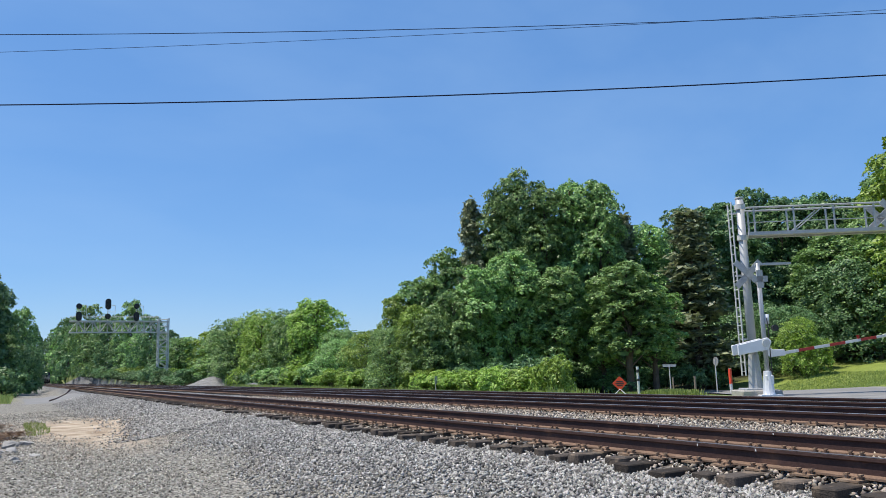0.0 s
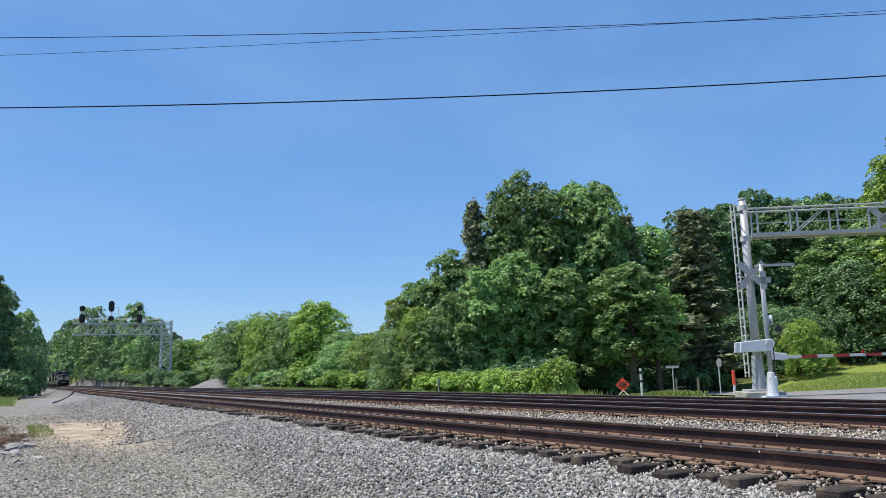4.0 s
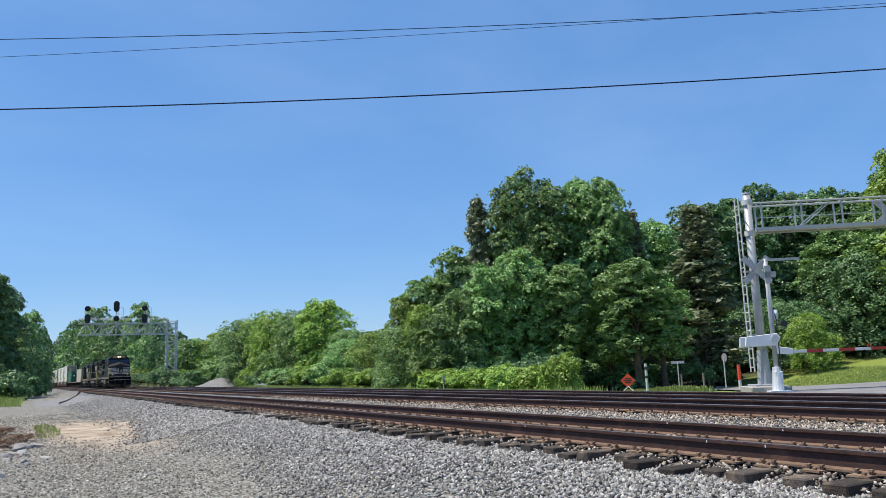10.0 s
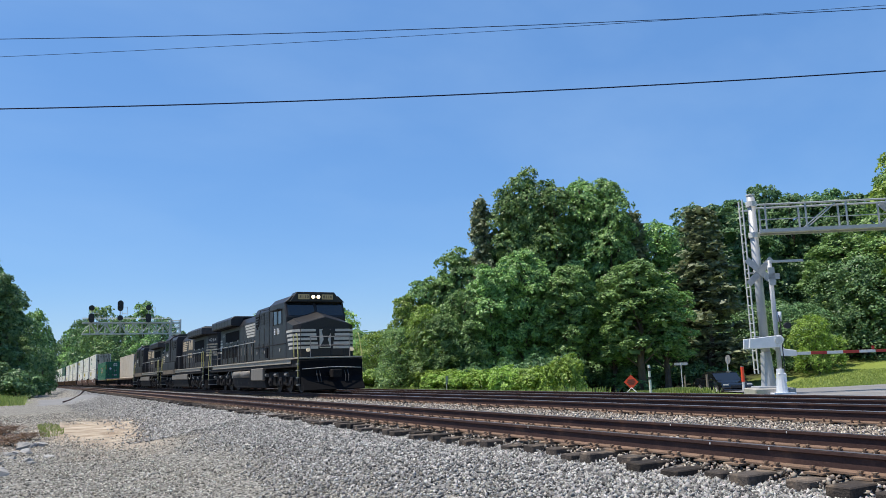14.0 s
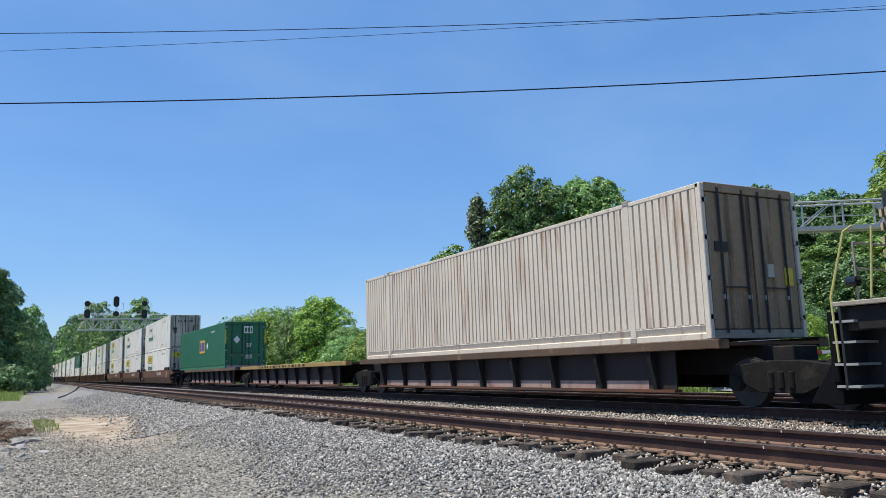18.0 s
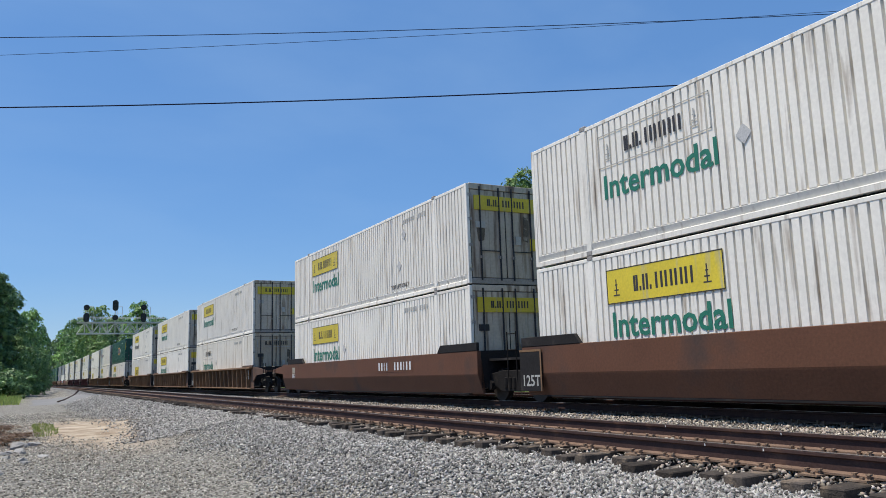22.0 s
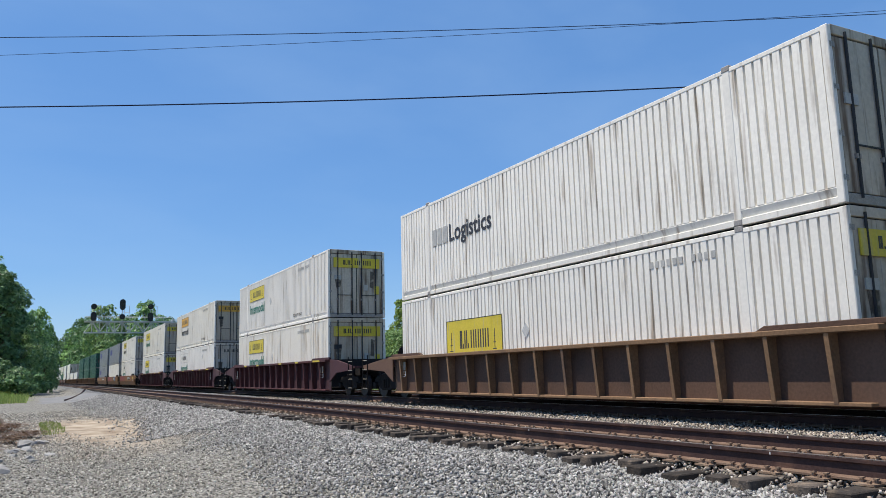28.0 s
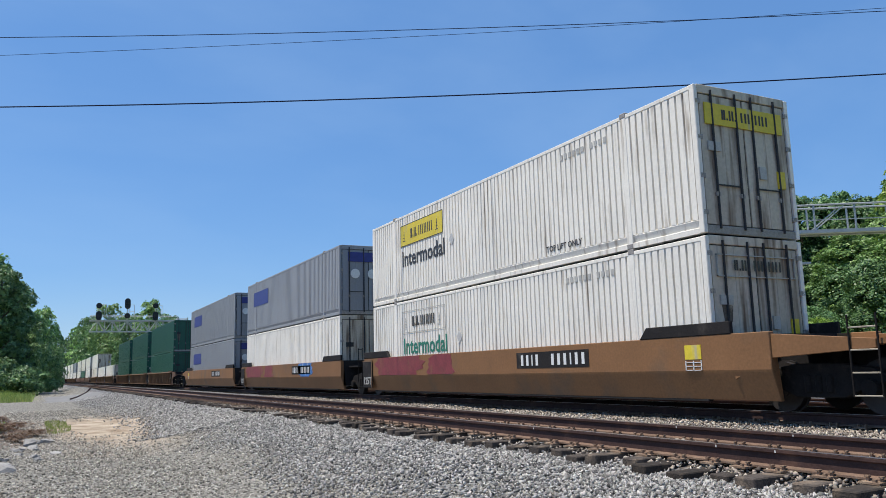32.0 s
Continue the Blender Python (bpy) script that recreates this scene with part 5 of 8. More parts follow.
def spine_unit(front_bogie):
    w = thing("spine_car", "rust-brown spine car platform with dark underframe", "railroad car", "train cars")
    n = 17.9
    part("centre_beam", Shape().box(-0.32, 0.32, 0, n, 0.55, 1.05), M["undercar"], w, bevel=0.02)
    for s in (-1, 1):
        part("deck_edge", Shape().box(min(s * 1.2, s * 1.47), max(s * 1.2, s * 1.47), 0.6, n - 0.6, 1.03, 1.2), M["edge"], w, "rusty brown deck edge", bevel=0.012)
        # the web's colour is darkened for the shade below the deck edge
        part("side_web", Shape().box(min(s * 1.2, s * 1.23), max(s * 1.2, s * 1.23), 1.9, n - 1.9, 0.3, 1.06), M["web"], w, "worn red-brown side web, darkened for the deck's shade")
        part("lower_flange", Shape().box(min(s * 1.1, s * 1.3), max(s * 1.1, s * 1.3), 1.9, n - 1.9, 0.25, 0.3), M["brown"], w)
        for i in range(9):
            yy = 2.4 + (n - 4.8) * i / 8
            part("bracket", Shape().prism([(s * 1.22, 0.3), (s * 1.3, 0.3), (s * 1.43, 0.9), (s * 1.43, 1.02), (s * 1.22, 1.02)], "y", yy - 0.05, yy + 0.05), M["undercar"], w)
            if i < 8:
                # pale patch paints the sun that gets in under the deck edge
                part("wear_patch", Shape().box(s * 1.232 - 0.003, s * 1.232 + 0.003, yy + 0.25, yy + (n - 4.8) / 8 - 0.12, 0.305, 0.47), M["web_sun"], w, "pale patch standing for sun low on the web")
        for yy in (0.75, n - 0.75):
            part("container_pedestal", Shape().box(s * 1.25 - 0.16, s * 1.25 + 0.16, yy - 0.15, yy + 0.15, 1.2, 1.212), M["bogie"], w, bevel=0.004)
    part("deck", Shape().box(-1.2, 1.2, 0.6, n - 0.6, 1.08, 1.14), M["brown"], w)
    bogie(w, -0.3 if front_bogie else n + 0.1)
    return w


M["edge_gold"] = material("worn_yellow_deck_edge", (0.33, 0.22, 0.07), 0.65, 0, 0.3, 0.8, 20, 0.1, (0.16, 0.09, 0.045), 0.45, 1.2)
# dark web for deck shade, pale patch for low sun, both by colour
M["web"] = material("shaded_worn_red_brown_web", (0.022, 0.012, 0.011), 0.75, 0, 0.3, 0.8, 20, 0.1, (0.05, 0.028, 0.022), 0.4, 0.9)
M["web_sun"] = material("sunlit_web_paint", (0.36, 0.25, 0.21), 0.8, 0, 0.3, 1.5, 20, 0.1, (0.2, 0.1, 0.08), 0.5, 2)
M["edge"] = material("rusty_brown_deck_edge", (0.1, 0.06, 0.035), 0.7, 0, 0.35, 0.8, 20, 0.1, (0.22, 0.13, 0.06), 0.42, 1.6)

# ---- locomotive: y = 0 at the leading edge of its platform, cab first ----


def loco(number, fresh_paint):
    w = thing("locomotive", "black diesel locomotive with white nose stripes", "locomotive", "locomotives")
    k, LN = M["black" if fresh_paint else "dusty_black"], 20.45
    part("frame", Shape().box(-1.46, 1.46, 0.1, LN - 0.1, 1.2, 1.56), M["undercar"], w, "dusty black underframe", bevel=0.02)
    part("walkway", Shape().box(-1.55, 1.55, 0, LN, 1.56, 1.63), M["sillgrey"], w, "pale grey walkway edge", bevel=0.01)
    for s in (-1, 1):
        part("sill_stripe", Shape().box(s * 1.49 - 0.012, s * 1.49 + 0.012, 1.3, LN - 1.2, 1.38, 1.56), M["sillgrey"], w, "grey-white sill stripe")
    for y0, sg in ((0, -1), (LN, 1)):
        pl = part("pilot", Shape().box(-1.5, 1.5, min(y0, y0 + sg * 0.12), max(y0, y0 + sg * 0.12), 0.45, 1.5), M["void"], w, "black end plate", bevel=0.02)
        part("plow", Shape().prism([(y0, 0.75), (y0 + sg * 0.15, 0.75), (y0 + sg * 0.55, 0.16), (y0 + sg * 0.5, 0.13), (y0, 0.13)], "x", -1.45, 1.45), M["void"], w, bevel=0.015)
        part("coupler", Shape().box(-0.16, 0.16, min(y0, y0 + sg * 0.75), max(y0, y0 + sg * 0.75), 0.76, 1.0).box(-0.22, 0.22, min(y0 + sg * 0.5, y0 + sg * 0.85), max(y0 + sg * 0.5, y0 + sg * 0.85), 0.68, 1.05), M["bogie"], w, "heavy steel knuckle coupler", bevel=0.03)
        part("uncoupling_lever", Shape().tube([(-1.4, y0 + sg * 0.15, 1.1), (-0.2, y0 + sg * 0.35, 1.15), (0.2, y0 + sg * 0.35, 1.15), (1.4, y0 + sg * 0.15, 1.1)], 0.018), M["handrail"], w)
        for hx in (-0.75, -0.6, 0.6, 0.75):
            part("air_hose", Shape().tube([(hx, y0 + sg * 0.12, 1.0), (hx, y0 + sg * 0.3, 0.75), (hx * 0.95, y0 + sg * 0.34, 0.5)], 0.024), M["gasket"], w)
        for s in (-1, 1):
            st = part("steps", Shape().box(s * 1.28 - 0.27, s * 1.28 + 0.27, min(y0 - sg * 0.12, y0 - sg * 0.16), max(y0 - sg * 0.12, y0 - sg * 0.16), 0.35, 1.56).box(s * 1.0 - 0.02, s * 1.0 + 0.02, min(y0, y0 - sg * 0.6), max(y0, y0 - sg * 0.6), 0.35, 1.56), k, w)
            for zz in (0.38, 0.7, 1.02, 1.32):
                part("tread", Shape().box(s * 1.28 - 0.27, s * 1.28 + 0.27, min(y0 + sg * 0.02, y0 - sg * 0.35), max(y0 + sg * 0.02, y0 - sg * 0.35), zz, zz + 0.035), M["handrail"], st, "white-edged step")
            col = M["yellow_rail"]
            part("grab_rail", Shape().tube([(s * 1.54, y0 - sg * 0.05, 0.75), (s * 1.54, y0 - sg * 0.02, 1.7), (s * 1.5, y0 - sg * 0.3, 2.65), (s * 1.5, y0 - sg * 0.45, 2.72)], 0.02), col, w, "painted step handrail")
            part("grab_rail", Shape().tube([(s * 1.54, y0 - sg * 0.65, 1.65), (s * 1.52, y0 - sg * 0.75, 2.66)], 0.018), col, w, "painted step handrail")
        part("end_rail", Shape().tube([(-0.95, y0 - sg * 0.06, 1.63), (-0.95, y0 - sg * 0.06, 2.55), (0.95, y0 - sg * 0.06, 2.55), (0.95, y0 - sg * 0.06, 1.63)], 0.02).tube([(-0.95, y0 - sg * 0.06, 2.15), (0.95, y0 - sg * 0.06, 2.15)], 0.016), M["casting"], w)
    # nose
    # a pitched top that rises to the windscreen
    nose = Shape().add([(-1.2, 0.74, 1.63), (1.2, 0.74, 1.63), (1.2, 0.74, 3.2), (0, 0.74, 3.52), (-1.2, 0.74, 3.2),
                        (-1.2, 2.2, 1.63), (1.2, 2.2, 1.63), (1.2, 2.2, 3.55), (0, 2.2, 3.9), (-1.2, 2.2, 3.55)],
                       [(0, 1, 2, 3, 4), (9, 8, 7, 6, 5), (0, 5, 6, 1), (1, 6, 7, 2), (2, 7, 8, 3), (3, 8, 9, 4), (4, 9, 5, 0)])
    nose_ob = part("nose", nose, k, w, "black short nose with a pitched top", bevel=0.03)
    for s in (-1, 1):
        nsd = Shape().add([(s * 1.2, 0.78, 1.63), (s * 1.48, 1.05, 1.63), (s * 1.48, 2.3, 1.63), (s * 1.2, 2.3, 1.63), (s * 1.2, 0.76, 3.19), (s * 1.48, 1.05, 3.12), (s * 1.48, 2.3, 3.42), (s * 1.2, 2.3, 3.55)],
                [(0, 1, 5, 4), (1, 2, 6, 5), (4, 5, 6, 7), (2, 3, 7, 6), (0, 3, 2, 1)])
        part("nose_flank", nsd, k, nose_ob)
    part("nose_door", Shape().box(0.25, 0.95, 0.7, 0.76, 1.68, 2.85), M["black"], nose_ob, bevel=0.02)
    for i, z in enumerate((2.02, 2.22, 2.42, 2.62, 2.82)):
        paint = M["loco_white" if fresh_paint else "loco_cream"]
        part("nose_stripe", Shape().box(-1.19, -0.36 - 0.03 * i, 0.688, 0.72, z, z + 0.115), paint, nose_ob, "white nose stripe")
        part("nose_stripe", Shape().box(0.36 + 0.03 * i, 1.19, 0.68, 0.72, z, z + 0.115), paint, nose_ob, "white nose stripe")
        for s in (-1, 1):
            q = Shape().add([(s * 1.205, 0.77, z), (s * 1.488, 1.04, z), (s * 1.488, 1.04, z + 0.115), (s * 1.205, 0.77, z + 0.115), (s * 1.15, 0.83, z), (s * 1.4, 1.1, z), (s * 1.4, 1.1, z + 0.115), (s * 1.15, 0.83, z + 0.115)],
                            [(0, 1, 2, 3), (4, 7, 6, 5), (0, 4, 5, 1), (3, 2, 6, 7), (0, 3, 7, 4), (1, 5, 6, 2)])
            q.box(s * 1.484 - 0.008, s * 1.484 + 0.008, 1.04, 2.05 - 0.11 * (4 - i), z, z + 0.115)
            part("nose_stripe", q, paint, nose_ob, "white nose stripe")
    part("emblem_field", Shape().box(-0.3, 0.24, 0.676, 0.7, 2.05, 2.92), M["loco_white" if fresh_paint else "loco_cream"], nose_ob, "pale field behind the emblem")
    part("nose_emblem", Shape().prism([(-0.28, 2.1), (0.2, 2.1), (0.1, 2.45), (0.28, 2.85), (0.05, 3.05), (-0.2, 2.85), (-0.1, 2.45)], "y", 0.664, 0.69), M["black"], nose_ob)
    # cab
    cab = part("cab", Shape().prism([(2.05, 1.63), (5.0, 1.63), (5.0, 4.36), (2.35, 4.36), (2.02, 3.6)], "x", -1.5, 1.5), k, w, "black driver's cab", bevel=0.05)
    part("cab_roof", Shape().prism([(-1.5, 4.33), (-1.2, 4.62), (-0.7, 4.78), (0.7, 4.78), (1.2, 4.62), (1.5, 4.33)], "y", 2.15, 5.05), k, cab, bevel=0.02)
    for x0, x1 in ((-1.38, -0.08), (0.08, 1.38)):
        part("windscreen", Shape().add([(x0, 2.05, 3.68), (x1, 2.05, 3.68), (x1, 2.285, 4.26), (x0, 2.285, 4.26), (x0, 2.115, 3.68), (x1, 2.115, 3.68), (x1, 2.35, 4.26), (x0, 2.35, 4.26)],
                                       [(0, 1, 2, 3), (7, 6, 5, 4), (0, 4, 5, 1), (1, 5, 6, 2), (2, 6, 7, 3), (3, 7, 4, 0)]), M["glass"], cab, "dark sloping windscreen")
    part("lamp_housing", Shape().prism([(-1.3, 4.34), (1.3, 4.34), (0.95, 4.82), (-0.95, 4.82)], "y", 2.1, 2.75), k, cab, bevel=0.02)
    for x0 in (-0.92, 0.27):
        nb = part("number_board", Shape().box(x0 + 0.04, x0 + 0.6, 2.08, 2.2, 4.46, 4.7), M["board"], cab, "lit number board")
        if number == "8110":
            digits(cab, number, 0.2, "ink", Matrix(((1, 0, 0, x0 + 0.1), (0, 0, -1, 2.074), (0, 1, 0, 4.51), (0, 0, 0, 1))))
    for dx in (-0.13, 0.13):
        part("headlamp", Shape().cyl((dx, 2.06, 4.58), (dx, 2.2, 4.58), 0.085, 14), M["headlamp" if fresh_paint else "glass"], cab, "round headlamp")
    for dx in (-1.05, 1.05):
        part("ditch_lamp", Shape().cyl((dx, 0.0, 1.95), (dx, 0.15, 1.95), 0.08, 14), M["ditch" if fresh_paint else "glass"], w, "round ditch lamp")
    for s in (-1, 1):
        for y0, y1 in ((2.75, 3.4), (3.55, 4.2)):
            part("cab_window", Shape().box(s * 1.5 - 0.012, s * 1.5 + 0.012, y0, y1, 3.35, 4.0), M["glass"], cab, "dark cab side window", bevel=0.004)
        part("cab_door", Shape().box(s * 1.5 - 0.015, s * 1.5 + 0.015, 4.35, 4.95, 1.7, 3.75), k, cab, bevel=0.01)
        part("sunshade", Shape().box(min(s * 1.5, s * 1.75), max(s * 1.5, s * 1.75), 2.7, 4.25, 4.02, 4.05), k, cab)
        wd = 0.98
        if s < 0:
            m4 = Matrix(((0, 0, -1, -1.518), (-1, 0, 0, 3.1 + wd), (0, 1, 0, 2.85), (0, 0, 0, 1)))
        else:
            m4 = Matrix(((0, 0, 1, 1.518), (1, 0, 0, 3.1), (0, 1, 0, 2.85), (0, 0, 0, 1)))
        digits(cab, number, 0.42, "inkwhite", m4)
    for s in (-1, 1):
        for y0 in (2.75, 3.4, 3.55, 4.2):
            part("window_frame", Shape().box(s * 1.512 - 0.014, s * 1.512 + 0.014, y0 - 0.035, y0 + 0.035, 3.3, 4.05), k, cab)
        part("cab_seam", Shape().box(s * 1.506 - 0.01, s * 1.506 + 0.01, 2.1, 8.05, 2.32, 2.37), M["undercar"], w)
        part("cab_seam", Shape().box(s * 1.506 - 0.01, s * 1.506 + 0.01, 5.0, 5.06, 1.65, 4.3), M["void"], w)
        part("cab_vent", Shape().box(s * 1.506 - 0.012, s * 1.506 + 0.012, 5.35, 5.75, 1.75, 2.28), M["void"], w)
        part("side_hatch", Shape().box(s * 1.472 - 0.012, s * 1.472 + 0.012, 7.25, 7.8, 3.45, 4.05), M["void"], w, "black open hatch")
        for y0 in (3.0, 5.9, 7.4):
            part("label_plate", Shape().box(s * 1.512 - 0.006, s * 1.512 + 0.006, y0, y0 + 0.12, 2.0, 2.14), M["pale"], w)
        if not fresh_paint:
            sk = part("cab_skirt", Shape().box(min(s * 1.5, s * 1.575), max(s * 1.5, s * 1.575), 1.35, 8.05, 1.66, 2.3), k, w, "grey-black lower cab side", bevel=0.02)
            part("dust_band", Shape().box(min(s * 1.5, s * 1.57), max(s * 1.5, s * 1.57), 1.35, 8.05, 1.28, 1.66), M["dust"], w, "tan dust along the cab's lower edge", bevel=0.02)
            part("step_well_door", Shape().box(min(s * 1.57, s * 1.585), max(s * 1.57, s * 1.585), 4.0, 4.7, 1.75, 2.25), M["grille"], sk)
            part("nose_dust", Shape().box(min(s * 1.48, s * 1.5), max(s * 1.48, s * 1.5), 1.1, 2.0, 1.64, 1.9), M["dust"], w)
        else:
            for y0 in (5.4, 6.3, 7.2):
                part("side_vent", Shape().box(min(s * 1.46, s * 1.49), max(s * 1.46, s * 1.49), y0, y0 + 0.5, 2.0, 2.5), M["grille"], w, "small louvred vent")
    # equipment cabinet with doors and louvres
    eq = part("equipment_cabinet", Shape().prism([(-1.46, 1.63), (1.46, 1.63), (1.46, 4.15), (1.3, 4.42), (-1.3, 4.42), (-1.46, 4.15)], "y", 5.0, 8.1), k, w, bevel=0.03)
    for s in (-1, 1):
        for y0 in (5.2, 6.15, 7.1):
            part("cabinet_door", Shape().box(s * 1.46 - 0.015, s * 1.46 + 0.015, y0, y0 + 0.85, 1.75, 3.3), k, eq, bevel=0.01)
            gr = part("air_grille", Shape().box(s * 1.46 - 0.012, s * 1.46 + 0.012, y0, y0 + 0.8, 3.5, 4.1), M["grille"], eq, "dark louvred air grille")
            for z in (3.58, 3.72, 3.86, 4.0):
                part("louvre", Shape().box(s * 1.475 - 0.012, s * 1.475 + 0.012, y0, y0 + 0.8, z, z + 0.05), k, gr)
    # engine hood
    hd = part("engine_hood", Shape().prism([(-0.98, 1.63), (0.98, 1.63), (0.98, 3.95), (0.75, 4.3), (-0.75, 4.3), (-0.98, 3.95)], "y", 8.1, 19.2), k, w, "black engine hood", bevel=0.03)
    part("hood_end", Shape().prism([(-0.98, 19.2), (0.98, 19.2), (0.98, 19.25), (0.5, 20.05), (-0.5, 20.05), (-0.98, 19.25)], "z", 1.63, 4.0), k, hd, "tapered black hood end")
    for s in (-1, 1):
        for i in range(7):
            y0 = 8.3 + 0.84 * i
            dr = part("hood_door", Shape().box(s * 0.98 - 0.03, s * 0.98 + 0.03, y0, y0 + 0.74, 1.75, 2.95), k, hd, bevel=0.012)
            part("door_latch", Shape().box(s * 1.015 - 0.012, s * 1.015 + 0.012, y0 + 0.62, y0 + 0.67, 2.1, 2.55), M["casting"], dr)
        for i in range(6):
            y0 = 8.3 + 0.9 * i
            part("upper_panel", Shape().box(s * 0.972 - 0.014, s * 0.972 + 0.014, y0, y0 + 0.84, 3.05, 3.92), k, hd, bevel=0.008)
        worn = M["loco_white" if fresh_paint else "loco_cream"]
        for i in range(5):
            y0, y1 = (8.6, 10.35 + 0.12 * i) if s > 0 else (10.1, 11.85 + 0.12 * i)
            part("logo_stripe", Shape().box(s * 0.986 - 0.006, s * 0.986 + 0.006, y0, y1, 3.1 + 0.16 * i, 3.21 + 0.16 * i), worn, hd, "worn pale side stripe")
        for y0, h1 in ((11.25, 3.85), (11.7, 3.7), (12.15, 3.88), (12.6, 3.86)) if s > 0 else ((8.3, 3.85), (8.75, 3.7), (9.2, 3.88), (9.65, 3.86)):
            part("logo_block", Shape().prism([(y0, 3.12), (y0 + 0.36, 3.12), (y0 + 0.42, h1), (y0 + 0.06, h1)], "x", s * 0.986 - 0.006, s * 0.986 + 0.006), worn, hd, "worn pale company mark")
        for row, z in enumerate((2.72, 2.5)):
            for i in range(7):
                y0 = (11.05 if s > 0 else 8.2) + 0.27 * i
                part("name_bar", Shape().box(s * 1.014 - 0.003, s * 1.014 + 0.003, y0, y0 + 0.17, z, z + 0.14), M["loco_cream"], hd, "faded lettering as plain bars")
        # intake panel painted black for the wing's shade, and doors in its lee
        part("intake_recess", Shape().box(s * 0.975 - 0.02, s * 0.975 + 0.02, 13.9, 17.7, 3.05, 3.68), M["void"], hd, "air intake, black for the shade under the wing")
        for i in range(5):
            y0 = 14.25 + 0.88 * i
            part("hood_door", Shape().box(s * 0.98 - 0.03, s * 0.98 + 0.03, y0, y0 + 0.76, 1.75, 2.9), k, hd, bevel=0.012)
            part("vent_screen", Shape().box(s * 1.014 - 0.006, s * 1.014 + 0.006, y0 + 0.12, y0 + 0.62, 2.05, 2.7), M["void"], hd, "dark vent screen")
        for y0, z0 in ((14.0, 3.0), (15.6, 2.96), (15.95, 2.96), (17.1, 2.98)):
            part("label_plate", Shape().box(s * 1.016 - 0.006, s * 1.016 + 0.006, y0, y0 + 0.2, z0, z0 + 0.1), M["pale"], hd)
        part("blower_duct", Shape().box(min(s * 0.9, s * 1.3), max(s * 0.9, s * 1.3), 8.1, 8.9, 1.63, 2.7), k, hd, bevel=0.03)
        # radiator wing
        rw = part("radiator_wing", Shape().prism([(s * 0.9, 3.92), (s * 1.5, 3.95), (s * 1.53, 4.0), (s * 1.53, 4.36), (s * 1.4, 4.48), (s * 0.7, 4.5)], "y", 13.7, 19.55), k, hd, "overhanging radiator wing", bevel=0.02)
        # near-black sheet: the shade of the wing's underside as colour
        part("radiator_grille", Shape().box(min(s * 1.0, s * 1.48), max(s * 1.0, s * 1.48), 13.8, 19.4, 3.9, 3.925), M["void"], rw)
        for i in range(6):
            part("wing_seam", Shape().box(s * 1.534 - 0.004, s * 1.534 + 0.004, 14.6 + 0.85 * i, 14.62 + 0.85 * i, 3.98, 4.38), M["void"], rw)
        for i in range(5):
            z = 2.42 + 0.19 * i
            paint = M["loco_white" if fresh_paint else "loco_cream"]
            part("rear_stripe", Shape().box(s * 0.988 - 0.008, s * 0.988 + 0.008, 18.75 - 0.12 * (4 - i), 19.24, z, z + 0.11), paint, hd, "pale rear stripe")
            q = [(s * 0.99, 19.256), (s * 0.512, 20.056), (s * 0.47, 20.03), (s * 0.95, 19.23)]
            part("rear_stripe", Shape().prism(q, "z", z, z + 0.11), paint, hd, "pale rear stripe")
        if s < 0:
            digits(hd, number, 0.32, "pale", Matrix(((0, 0, -1, -0.995), (-1, 0, 0, 18.6), (0, 1, 0, 3.45), (0, 0, 0, 1))))
        else:
            digits(hd, number, 0.32, "pale", Matrix(((-0.515, 0, 0.857, 0.945), (0.857, 0, 0.515, 19.345), (0, 1, 0, 3.45), (0, 0, 0, 1))))
    part("radiator_roof", Shape().prism([(-1.5, 19.5), (1.5, 19.5), (1.5, 19.56), (0.56, 20.12), (-0.56, 20.12), (-1.5, 19.56)], "z", 3.96, 4.46), k, hd, bevel=0.02)
    part("radiator_roof", Shape().box(-1.3, 1.3, 13.8, 19.5, 4.4, 4.54), k, hd, bevel=0.03)
    part("rear_lamp", Shape().cyl((0, 20.06, 4.2), (0, 20.16, 4.2), 0.09, 12).cyl((0, 20.06, 4.0), (0, 20.16, 4.0), 0.09, 12), M["glass"], hd, "dark rear headlamp")
    part("exhaust_stack", Shape().box(-0.35, 0.35, 11.7, 12.5, 4.28, 4.5), M["undercar"], hd, bevel=0.02)
    part("horn", Shape().cyl((0.2, 9.6, 4.45), (0.2, 9.1, 4.45), 0.03, 8, 0.09).cyl((0.4, 9.6, 4.45), (0.4, 9.2, 4.45), 0.03, 8, 0.08).box(0.1, 0.5, 9.55, 9.7, 4.28, 4.48), M["handrail"], hd)
    part("roof_antenna", Shape().cyl((0, 3.4, 4.65), (0, 3.4, 4.78), 0.22, 10).box(-0.3, 0.3, 3.5, 4.5, 4.66, 4.8), M["undercar"], cab)
    # walkway handrails
    for s in (-1, 1):
        hr = part("handrail", Shape().tube([(s * 1.5, 8.2, 2.68), (s * 1.5, LN - 0.8, 2.68)], 0.02), M["handrail"], w, "long pale side handrail")
        for i in range(8):
            y0 = 8.3 + i * (LN - 9.3) / 7
            part("stanchion", Shape().cyl((s * 1.5, y0, 1.6), (s * 1.5, y0, 2.7), 0.02, 6), M["undercar"], hr)
        part("hood_top_rail", Shape().tube([(s * 0.5, 18.6, 4.5), (s * 0.5, 18.65, 4.72), (s * 0.5, 19.25, 4.72), (s * 0.5, 19.3, 4.5)], 0.018), M["undercar"], hd)
